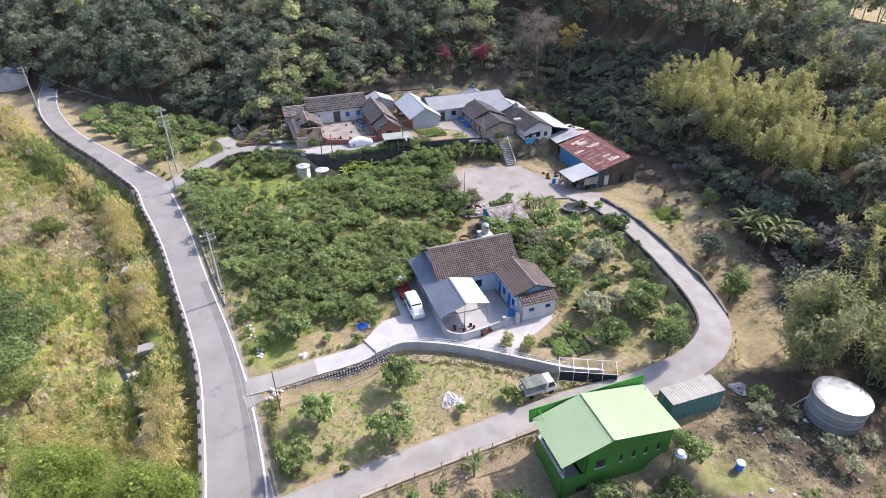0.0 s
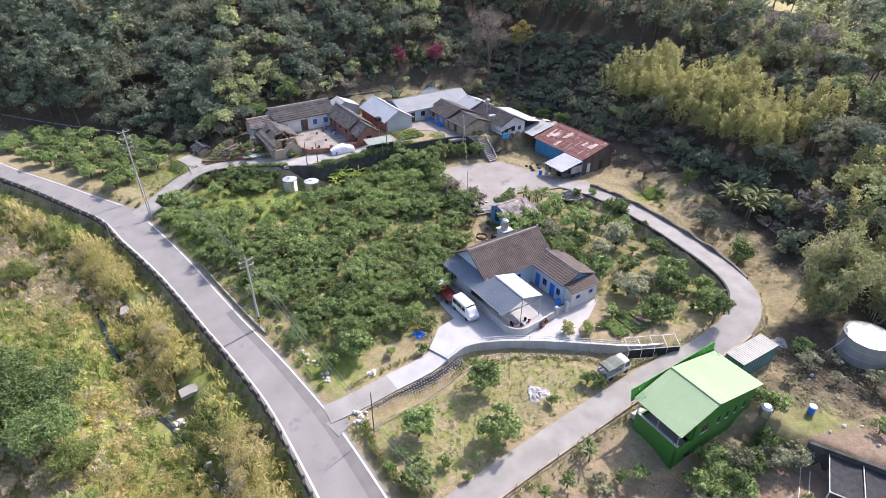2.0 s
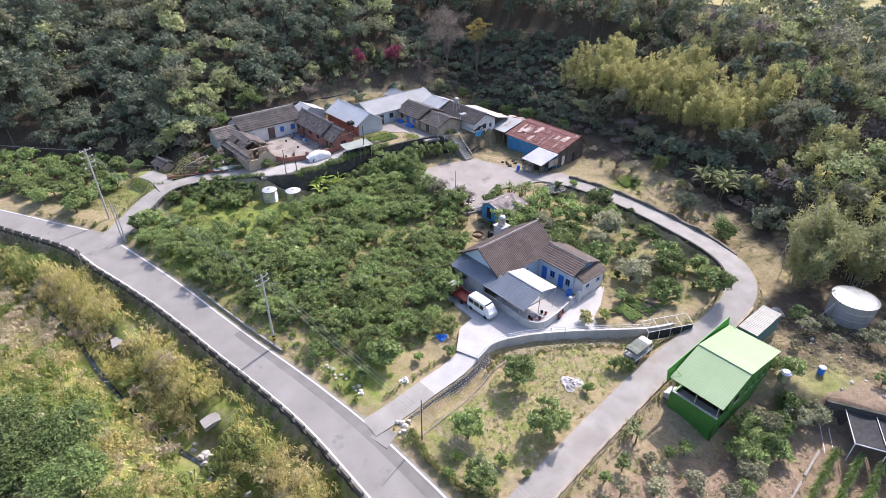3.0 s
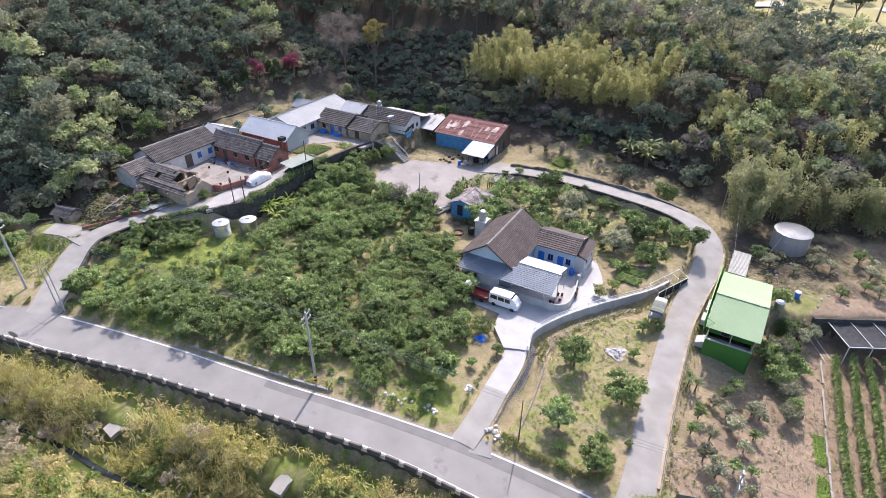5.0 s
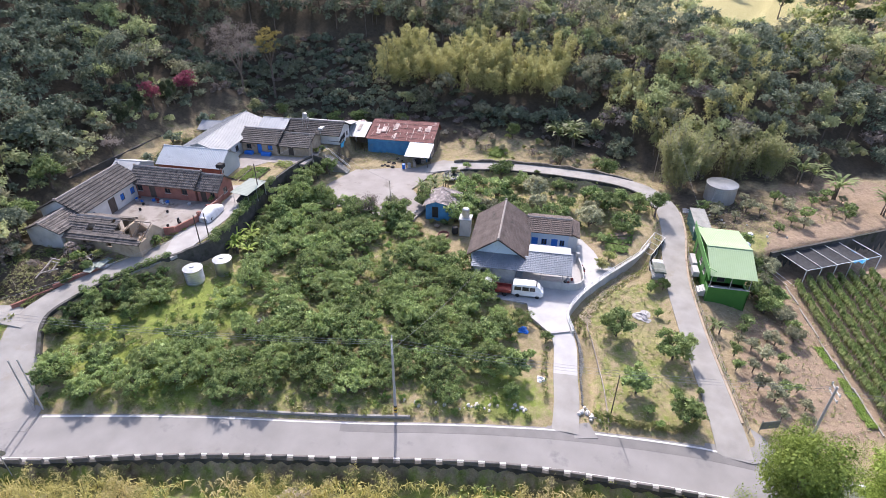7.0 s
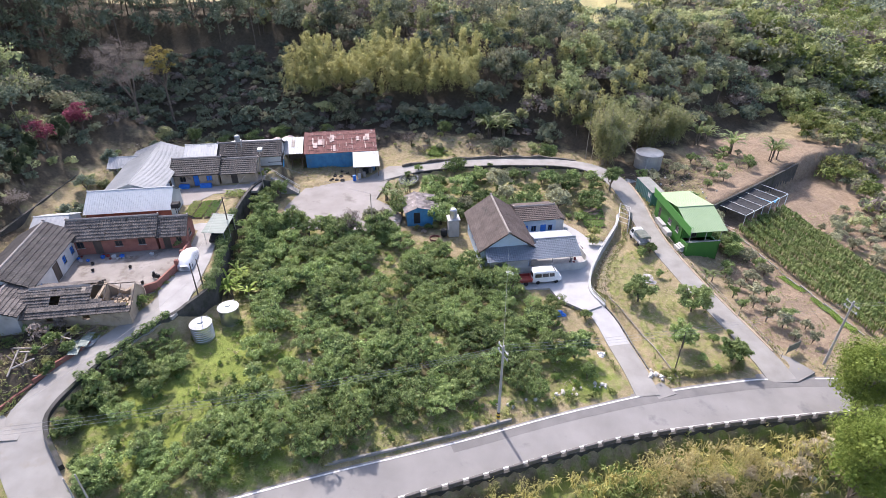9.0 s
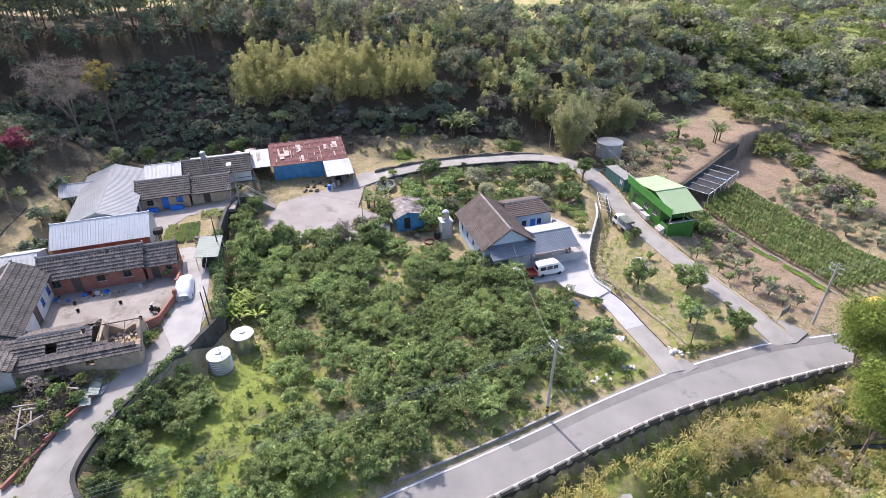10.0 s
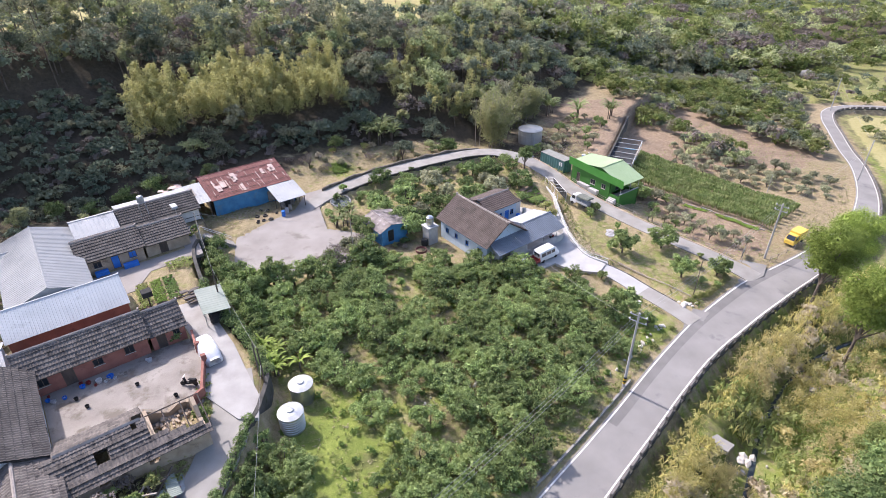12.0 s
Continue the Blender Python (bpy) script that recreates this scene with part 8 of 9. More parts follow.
bed("vegetables", [(34.2, 80.4), (37.0, 80.2), (37.2, 77.6), (34.4, 77.8)], "lime", "lime green vegetable patch above the lane", 320, 0.35, 5, soil=False)


def hedge():
    rng = np.random.default_rng(9)
    line = offset_line(VWALL, -0.15, 0.0, 0.62)
    bl = []
    for q in line:
        if -35.5 < q[0] < 8.8 and not -25.5 < q[0] < -20.5:
            z = ground_z(q[0], q[1] + 1.2)
            for _ in range(2):
                r = rng.uniform(0.45, 0.8) * (0.7 if q[0] < -24 else 1.0)
                bl.append((q[0] + rng.normal(0, 0.2), q[1] + rng.normal(0, 0.25), z + rng.uniform(0.3, 0.7), r, r, r * 0.9))
    stuff("hedge", cloud(bl, 12000, 0.18, 0.55, rng, -0.6), "hedge", "dense green hedge along the village wall", "hedge")


hedge()


# ---- banana plants, bamboo, special trees ----
def banana(name, label, rng, h, n, leaf="banana", group="banana plants"):
    t = thing(name, Matrix(), label, "banana plant", group)
    s = Shape()
    v = []
    for k in range(3):
        ox, oy = rng.normal(0, 0.45, 2)
        hh = h * rng.uniform(0.7, 1.05)
        s.rod((ox, oy, -0.2), (ox, oy, hh * 0.6), 0.13, 0.08, 7)
        for i in range(n):
            a = 2 * math.pi * i / n + rng.uniform(-0.4, 0.4)
            d = np.array((math.cos(a), math.sin(a), 0))
            sd = np.array((-d[1], d[0], 0)) * 0.14 * h / 3
            ln = hh * rng.uniform(0.55, 0.8)
            up = rng.uniform(0.45, 1.25)
            prev, pw = np.array((ox, oy, hh * 0.58)), 0.25
            for j, (f, dz, w) in enumerate(((0.35, up * 0.45, 1.0), (0.7, up * 0.55, 1.0), (1.0, up * 0.50 - 0.05, 0.15))):
                cur = np.array((ox, oy, hh * 0.58)) + d * ln * f + np.array((0, 0, ln * dz))
                v += [prev - sd * pw, prev + sd * pw, cur + sd * w, cur - sd * w]
                prev, pw = cur, w
    part("stem", s, "bark", t)
    part("leaves", leaf_mesh("leaves", np.array(v), leaf, 4), leaf, t)
    return t


rng = np.random.default_rng(31)
plant([banana("banana_plant", "pale banana plant with drooping leaves on the slope", rng, 4.2, 9) for _ in range(3)], np.array([(43.6, 69.6), (45.4, 71.4), (46.6, 68.2), (47.4, 70.6), (44.4, 67.0), (52.5, 27.6), (54, 25.2), (48.2, 21.5), (45.6, 15.0), (47.4, 13.2)]), rng, 0.8, 1.15)
plant([banana("banana_plant", "yellow-green banana clump below the village wall", rng, 2.5, 9, "bright") for _ in range(2)], np.array([(-15.4, 93.8), (-17.2, 93.2), (-13.6, 94.4), (-16.4, 94.6)]), rng, 0.8, 1.1)
plant([banana("banana_plant", "green banana clump beside the pond", rng, 2.4, 9) for _ in range(2)], np.array([(14.4, 81.0), (15.8, 81.8), (17.0, 80.6), (13.4, 82.2), (2.7, 33.4)]), rng, 0.75, 1.05)


def bamboo_clump(x, y, h, spread, culms, n, seed, label):
    """Many culms from one foot, fanning out, with feathery leaves along their upper two thirds."""
    rng = np.random.default_rng(seed)
    z = ground_z(x, y)
    t = thing("bamboo_clump", pose(x, y, z), label, "bamboo", "bamboo clumps")
    leaves = []
    for i in range(culms):
        a, r = rng.uniform(0, 2 * np.pi), np.sqrt(rng.random())
        foot = np.array((np.cos(a), np.sin(a))) * 1.2 * r
        lean = np.array((np.cos(a), np.sin(a))) * spread * r * rng.uniform(0.7, 1.2) + rng.normal(0, 0.3, 2)
        hh = h * rng.uniform(0.72, 1.05) * (1 - 0.22 * r)
        u = np.linspace(0, 1, 5)
        path = np.column_stack([foot[0] + lean[0] * u ** 1.8, foot[1] + lean[1] * u ** 1.8, hh * (u - 0.08 * u ** 4)])
        part("culm", Shape().tube(path, 0.05, 4), "wood_grey", t)
        f = rng.uniform(0.22, 1.0, n)
        q = np.column_stack([foot[0] + lean[0] * f ** 1.8, foot[1] + lean[1] * f ** 1.8, hh * (f - 0.08 * f ** 4)])
        k = rng.integers(0, 9, n)
        puff = rng.normal(0, 0.62, (9, 3))
        q += puff[k] * (1.25 - 0.5 * f)[:, None] + rng.normal(0, 0.2, (n, 3))
        nr = rng.normal(size=(n, 3)) * 0.7 + np.array((0, 0, 0.7))
        nr[:, :2] += q[:, :2] * 0.25
        nr /= np.linalg.norm(nr, axis=1)[:, None]
        leaves.append(leaf_points(q, nr, 0.5, 0.26, rng, 0.6))
    part("leaves", leaf_mesh("leaves", np.concatenate(leaves), "bamboo_green"), "bamboo_green", t)


bamboo_clump(39.6, 46.2, 13.6, 3.1, 44, 330, 1, "tall pale green bamboo clump beside the lane")
bamboo_clump(45.6, 43.4, 10.5, 2.4, 26, 240, 2, "grey-green bamboo clump behind the tall one")
bamboo_clump(51.4, 33.0, 9.0, 3.0, 26, 260, 3, "pale green bamboo clump at the wood's edge")
bamboo_clump(47.2, 38.4, 9.5, 2.2, 22, 240, 4, "grey-green bamboo clump above the water tank")
plant([tree_proto("pine_like_tree", "bright yellow-green tree beside the road bend", "tree", "bright trees", rng, 17.4, 4.6, 21000, 0.22, "bright", 0.3, 0.34, 30, 0.8, -0.6)], np.array([(-21.3, 25.0), (-29.6, 27.6), (-18.9, 18.2)]), rng, 0.80, 0.84)
plant([tree_proto("cherry_tree", "cherry tree in deep pink blossom behind the village", "tree", "cherry trees", rng, 5.6, 2.3, 900, 0.34, "blossom", 0.6, 0.3, 8, 1.0)], np.array([(0.3, 132.2), (8.9, 133.2), (8.0, 134.2)]), rng, 0.75, 1.1)
plant([tree_proto("bare_tree", "bare twiggy tree with a pinkish haze", "tree", "bare trees", rng, 4.4, 2.3, 700, 0.36, "dry_leaf", 0.22, 0.25, 9, 0.85)], np.array([(-12.5, 126.4), (-37.4, 111.4), (-36.0, 113.4), (5.2, 80.6), (1.4, 84.6), (36.6, 84.4)]), rng, 0.5, 1.05)
plant([tree_proto("bare_tree", "large bare twiggy tree with a few yellow leaves", "tree", "", rng, 17.0, 6.4, 6000, 0.32, "dry_leaf", 0.18, 0.3, 24, 0.9, lump=0.8)], np.array([(21.5, 132.5)]), rng, 1.0, 1.02)
plant([tree_proto("yellow_tree", "tall tree with sparse yellow autumn leaves", "tree", "", rng, 16.5, 3.6, 1300, 0.36, "yellow_leaf", 0.5, 0.55, 12, 0.9, lump=0.8)], np.array([(28.6, 131.0)]), rng, 1.0, 1.05)
plant([tree_proto("conifer", "slim dark green conifer behind the village", "tree", "conifers", rng, 4.6, 0.95, 600, 0.3, "pine", 0.45, 0.15, 5, 2.0)], np.array([(-6.5, 130), (-4.6, 130.8), (-2.8, 131.4), (3.2, 132.4), (4.8, 132.6), (-8.0, 129.4)]), rng, 0.85, 1.1)
edge_protos = [tree_proto("edge_tree", "broad tree at the wood's edge behind the houses", "tree", "edge trees", rng, 4.6, 2.6, 1000, 0.36, lf, 0.5, 0.25, 8, 0.8) for lf in ("forest", "forest_dark", "hedge")]
plant(edge_protos, np.array([(16.5, 124.2), (21.0, 121.5), (25.4, 118.5), (28.8, 114.2), (31.6, 110.0), (33.6, 106.2), (35.2, 101.6), (-31.0, 118.4), (-33.4, 115.2), (-36, 118), (-40, 114.6), (-24.5, 122.6), (41.4, 78.6), (36.8, 66.5), (38.5, 60.2), (36.2, 57.5)]), rng, 0.6, 1.05)
plant([tree_proto("big_tree", "large leafy tree on the west bank", "tree", "bank trees", rng, 9.0, 3.8, 4200, 0.32, "bank_green", 0.5, 0.35, 10, 0.8)], np.array([(-43.4, 41.6), (-45.2, 34.6), (-40.6, 34.0), (-60.5, 75.4)]), rng, 0.6, 0.8)
plant([tree_proto("big_tree", "broad dark green tree on the west bank", "tree", "bank trees", rng, 6.6, 4.2, 4200, 0.3, "hedge", 0.5, 0.12, 13, 0.75)], np.array([(-48.6, 50.2), (-52.6, 47.6), (-47.0, 45.2), (-53.4, 53.0)]), rng, 0.8, 1.05)


def hill_tree(rng, x, y, z, h, rad, n, size, asp, bamboo=False):
    """Leaves of one woodland crown."""
    bl = []
    for i in range(7):
        a = rng.uniform(0, 2 * np.pi)
        q = rad * rng.uniform(0.3, 0.72) * (i > 0)
        rr = rad * rng.uniform(0.34, 0.54)
        if bamboo:
            bl.append((x + q * np.cos(a), y + q * np.sin(a), z + h * rng.uniform(0.4, 0.85), rr * 0.8, rr * 0.8, h * 0.2))
        else:
            bl.append((x + q * np.cos(a), y + q * np.sin(a), z + h - rr - (q / rad) ** 2 * h * rng.uniform(0.25, 0.75), rr, rr, rr * 0.8))
    if h > 9:
        bl += [(b[0], b[1], z + h * rng.uniform(0.2, 0.5), b[3], b[4], b[5] * 1.3) for b in bl[1:6]]
        n = n * 3 // 2
    return crown(bl, n, size, asp, rng, -0.4, 0.6, 0.8, 6, 5)


def plumes(rng, pts, z, h, n, size):
    """Bamboo: leaning feathery tops, their narrow leaves hanging along the arch."""
    out = []
    for (x, y), zz, hh in zip(pts, z, h):
        a = rng.uniform(0, 2 * np.pi)
        d = np.array((np.cos(a), np.sin(a))) * rng.uniform(0.3, 1.7)
        t = rng.uniform(0.35, 1.0, n) ** 0.8
        px = np.column_stack([x + d[0] * t ** 2.2, y + d[1] * t ** 2.2, zz + hh * (t - 0.10 * t ** 4)])
        px[:, :] += rng.normal(0, 1, (n, 3)) * np.array((0.55, 0.55, 0.35)) * (1.15 - 0.75 * t)[:, None]
        nr = rng.normal(size=(n, 3)) * 0.7 + np.array((0, 0, 0.6))
        nr[:, :2] += (px[:, :2] - (x, y)) * 0.5
        nr /= np.linalg.norm(nr, axis=1)[:, None]
        out.append(leaf_points(px, nr, size, 0.2, rng, 0.9))
    return np.concatenate(out)


def wood():
    """The wooded hillsides: many crowns, lighter and darker, with a bamboo grove on the slope above the lane."""
    rng = np.random.default_rng(77)
    region = [(-150, 170), (-104, 140), (-66, 124), (-36, 106), (-20, 118), (20, 122), (38, 96), (42, 60), (44, 42), (60, 10), (84, -40), (110, -90), (150, -60), (130, 0), (120, 30), (120, 150), (90, 195), (30, 215), (-40, 212), (-130, 225)]
    sp = scatter(rng, region, 4.1, 0.45)
    x, y = sp[:, 0], sp[:, 1]
    d = -near_line(WOOD, x, y)[0]
    ok = (d > 1.0) & (d < np.where(x > 45, 90, 78))
    ok &= (d < 42) | (rng.random(len(d)) < 0.6)
    ok &= ~((d < 7) & (x > -14) & (x < 16) & (y < 136) & (y > 120))
    ok &= clear_of(x, y, [(39.6, 45.4, 4.5), (45.4, 69.6, 3.4), (47, 41, 2.5), (50.6, 33.4, 2.5), (28.6, 131, 4), (21.5, 132.5, 6)])
    grove = (x > 40) & (y > 74) & (y < 112) & (d > 5.0) & (d < 17 + 3 * np.sin(y * 0.35))
    ok &= ~grove
    sp, d = sp[ok], d[ok]
    z = land(sp[:, 0], sp[:, 1])
    sets = {"forest": [], "forest_dark": [], "forest_grey": [], "bamboo_green": [], "dry_leaf": []}
    trunks = Shape()
    for (px, py), dd, pz in zip(sp, d, z):
        # more dark leaf to the west, standing in for the hill's shadow
        g = noise.noise((px * 0.045, py * 0.045, 3.1)) + rng.normal(0, 0.2) - 0.28 * (px < 12)
        rnd, gully = rng.random(), False
        h, rad, n, size, asp = rng.uniform(4.5, 9.5), rng.uniform(2.5, 4.3), 540, 0.40, 0.5
        if px > 38 and (py < 66 or dd > 18) and rnd < 0.22:
            kind, rad, asp = "bamboo_green", rng.uniform(2.0, 3.0), 0.3
        elif py < 110 and px > 40 and rnd > 0.93:
            kind, n = "dry_leaf", 420
        elif g > 0.16:
            kind = "forest"
        elif g > -0.02:
            kind = "forest_grey"
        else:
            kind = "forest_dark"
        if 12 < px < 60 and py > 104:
            # dark leaf throughout: the gully's shade goes into the colour
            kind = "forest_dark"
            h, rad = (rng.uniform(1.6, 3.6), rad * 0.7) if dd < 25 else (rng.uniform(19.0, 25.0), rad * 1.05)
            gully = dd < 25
        if 66 < px and py > 60:
            h *= 1.5
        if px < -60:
            # taller, darker crowns stand in for the shaded road corner
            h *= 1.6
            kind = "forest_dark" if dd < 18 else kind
        if py < 12:
            h *= 0.6
        if dd > 40 and kind != "forest_dark":
            h *= 1.25 if py > 90 else 0.65
        if gully:
            n //= 2
        if dd < 4:
            h *= 0.6
            rad *= 0.8
        if dd > 42:
            n, size = n * 2 // 5, size * 1.45
        sets[kind].append(hill_tree(rng, px, py, pz, h, rad, n, size, asp, kind == "bamboo_green"))
        if rng.random() < 0.5:
            trunks.rod((px, py, pz - 0.3), (px + rng.normal(0, 0.4), py + rng.normal(0, 0.4), pz + h * 0.7), 0.14, 0.06, 5)
    # undergrowth along the foot of the slope
    us = scatter(rng, [(8, 146), (14, 130), (26, 124), (36, 104), (42, 86), (45, 68), (44, 56), (49, 57), (52, 70), (49, 90), (58, 112), (50, 136), (30, 150)], 2.3, 0.45, lambda x, y: clear_of(x, y, [(45.4, 69.6, 3.0)]))
    for (px, py), pz in zip(us, land(us[:, 0], us[:, 1])):
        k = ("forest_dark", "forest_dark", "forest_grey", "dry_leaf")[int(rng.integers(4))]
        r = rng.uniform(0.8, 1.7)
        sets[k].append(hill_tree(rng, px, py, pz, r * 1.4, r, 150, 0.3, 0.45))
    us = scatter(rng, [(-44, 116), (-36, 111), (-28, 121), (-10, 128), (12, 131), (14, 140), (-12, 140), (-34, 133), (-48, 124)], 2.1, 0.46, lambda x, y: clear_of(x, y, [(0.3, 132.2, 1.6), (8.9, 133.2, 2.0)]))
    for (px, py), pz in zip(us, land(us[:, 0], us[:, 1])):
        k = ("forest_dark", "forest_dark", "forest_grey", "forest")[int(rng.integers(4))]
        r = rng.uniform(0.9, 2.0)
        sets[k].append(hill_tree(rng, px, py, pz, r * 1.5, r, 170, 0.3, 0.45))
    # the lower valley beyond the maize: shrubs and trees of every kind
    xs = np.concatenate([rng.uniform(26, 130, 760), rng.uniform(90, 330, 1500), rng.uniform(22, 84, 620)])
    ys = np.concatenate([rng.uniform(-110, 6, 760), rng.uniform(-260, 40, 1500), rng.uniform(-58, 2, 620)])
    m = away(xs, ys, ROAD, 6.5) & ~inside([(13, -7), (19, -20), (55, -14), (47, -2)], xs, ys)
    xs, ys = xs[m], ys[m]
    green = []
    west = near_line(ROAD, xs, ys)[0] < 0
    for px, py, pz, ww in zip(xs, ys, land(xs, ys), west):
        if ww and rng.random() < 0.75:
            continue
        g = noise.noise((px * 0.05, py * 0.05, 8.1)) + rng.normal(0, 0.22)
        far = 2.0 if px > 90 else 1.0
        r = rng.uniform(1.3, 2.7) * far
        v = hill_tree(rng, px, py, pz, r * rng.uniform(1.2, 2.0), r, 180 if far < 2 else 120, 0.42 * far, 0.5)
        if g > 0.05:
            green.append(v)
        else:
            sets["forest_grey" if g > -0.12 else "forest" if g > -0.25 else "forest_dark" if g > -0.4 else "dry_leaf"].append(v)
    names = {"forest": ("woodland", "leafy mixed woodland on the hillside"), "forest_dark": ("dark_woodland", "dark woodland on the hillside, leaves coloured for shade"), "forest_grey": ("grey_woodland", "grey-olive woodland on the hillside"),
             "bamboo_green": ("green_bamboo", "grey-green bamboo among the trees"), "dry_leaf": ("bare_woodland", "bare brownish trees on the hillside")}
    for k, v in sets.items():
        stuff(names[k][0], np.concatenate(v), k, names[k][1], "bamboo" if "bamboo" in k else "woodland")
    stuff("valley_shrubs", np.concatenate(green), "bank_green", "green shrubs over the lower valley", "shrubs")
    o = part("woodland_trunks", trunks, "bark")
    tagged(o, "thin grey trunks among the hillside trees", "trunks", kind="stuff")
    # the golden grove
    gp = scatter(rng, [(41, 71), (64, 71), (64, 96), (56, 113), (38, 113)], 1.25, 0.45)
    gd = -near_line(WOOD, gp[:, 0], gp[:, 1])[0]
    gp = gp[(gd > 5.5) & (gp[:, 1] > 74) & (gd < 17 + 3 * np.sin(gp[:, 1] * 0.35))]
    gh = 9.0 + 1.6 * np.sin(gp[:, 0] * 0.5 + 1) * np.sin(gp[:, 1] * 0.42) + rng.normal(0, 0.9, len(gp))
    stuff("bamboo_grove", plumes(rng, gp, land(gp[:, 0], gp[:, 1]), gh, 170, 0.6), "bamboo", "golden feathery bamboo grove on the slope", "bamboo")
    gp = scatter(rng, [(46, 50), (66, 36), (76, 30), (78, 44), (66, 62), (50, 66)], 1.9, 0.45)
    gp = gp[np.sin(gp[:, 0] * 0.3) * np.sin(gp[:, 1] * 0.27) > 0.1]
    stuff("bamboo_grove", plumes(rng, gp, land(gp[:, 0], gp[:, 1]), rng.uniform(5.5, 9, len(gp)), 130, 0.6), "bamboo", "straw-coloured bamboo among the trees", "bamboo")


wood()


def bank():
    """Reeds, grasses, shrubs and dry stems over the stream's banks west of the road."""
    rng = np.random.default_rng(15)
    region = [(-16, 8), (-20, 30), (-30, 50), (-40, 66), (-52, 84), (-72, 102), (-110, 138), (-150, 130), (-110, 60), (-80, 20), (-60, -10), (-20, -14)]

    def spread(spacing, lo, hi):
        sp = scatter(rng, region, spacing, 0.48)
        w = -near_line(ROAD, sp[:, 0], sp[:, 1])[0]
        x, y = sp[:, 0], sp[:, 1]
        soil = (np.sin(x * 0.21 + 2.0) * np.sin(y * 0.17 + 0.6) > 0.66) & (w > 22)
        bed = np.abs(w - 10.0 - 1.2 * np.sin(y * 0.12)) < 0.25 + 0.4 * (np.sin(y * 0.5) > 0.2)
        ok = (w > lo) & (w < hi) & ~soil & ~bed & clear_of(x, y, [(-46.0, 68.8, 2.2), (-35.6, 52.4, 2.3), (-37.4, 50.4, 1.6), (-38.6, 48.4, 1.5)])
        sp, w = sp[ok], w[ok]
        g = np.array([noise.noise((a * 0.07, b * 0.07, 9.0)) for a, b in sp]) + rng.normal(0, 0.2, len(sp))
        return np.column_stack([sp, land(sp[:, 0], sp[:, 1])]), w, g

    q, w, g = spread(0.92, 3.9, 54)
    h = rng.uniform(0.7, 1.7, len(q)) * np.where(np.abs(w - 7.5) < 2.5, 1.35, 1.0)
    dry = (g > 0.08 - 0.14 * (w > 14)) & (w > 11)
    gr = ~dry & (g < -0.17)
    reed = ~dry & ~gr
    stuff("bank_reeds", blades(q[reed], h[reed], 11, rng, 0.05, 0.55), "bank", "yellow-green reeds and grasses on the stream bank", "reeds")
    stuff("dry_scrub", blades(q[dry], h[dry], 9, rng, 0.04, 0.6), "bank_dry", "dry straw-coloured scrub on the bank", "scrub")
    stuff("bank_grass", blades(q[gr], h[gr], 13, rng, 0.06, 0.7), "bank_green", "fresh green grass by the stream", "grass")
    q, w, g = spread(2.3, 5.0, 60)
    sets = {"bank": [], "bank_green": [], "bank_dry": [], "forest_grey": []}
    for (x, y, z), ww, gg in zip(q, w, g):
        if rng.random() < (0.22 if ww < 30 else 0.15):
            continue
        k = "bank_green" if gg < -0.2 else "forest_grey" if ww > 26 and gg < 0.02 else "bank_dry" if gg > 0.1 else "bank"
        r = rng.uniform(0.8, 1.6) * (1.25 if ww > 30 else 1.0)
        sets[k].append(hill_tree(rng, x, y, z, r * rng.uniform(1.2, 1.9), r, 190, 0.27, 0.35))
    tall = spread(1.15, 4.6, 9.2)[0]
    tall = tall[(tall[:, 1] > 24) & (tall[:, 1] < 90) & (np.sin(tall[:, 1] * 0.33 + 1.0) > -0.35)]
    more = scatter(rng, [(-41, 43), (-34, 41), (-31, 34), (-36, 33), (-42, 37)], 1.2, 0.45)
    tall = np.vstack([tall, np.column_stack([more, land(more[:, 0], more[:, 1])])])
    stuff("tall_reeds", plumes(rng, tall[:, :2], tall[:, 2], rng.uniform(2.0, 3.6, len(tall)), 150, 0.27), "bank", "tall feathery yellow-green reeds below the road", "reeds")
    fz, fw, fg = spread(1.9, 10.5, 46)
    for k, m in (("bank", (fg < 0.0) & (fw < 32)), ("bank_dry", fg > 0.08)):
        sel = fz[m & (rng.random(len(fz)) < 0.5)]
        stuff("feathery_shrubs", plumes(rng, sel[:, :2], sel[:, 2], rng.uniform(1.8, 4.2, len(sel)), 130, 0.3), k, "feathery yellowish shrubs on the far bank" if k == "bank" else "dry brown feathery shrubs on the far bank", "shrubs")
    lab = {"bank": ("bank_shrubs", "yellow-green shrubs on the stream bank"), "bank_green": ("bank_shrubs", "green shrubs on the stream bank"), "bank_dry": ("bank_shrubs", "dry twiggy shrubs on the stream bank"), "forest_grey": ("bank_shrubs", "grey-green bushes on the upper bank")}
    for k, v in sets.items():
        stuff(lab[k][0], np.concatenate(v), k, lab[k][1], "shrubs")


bank()


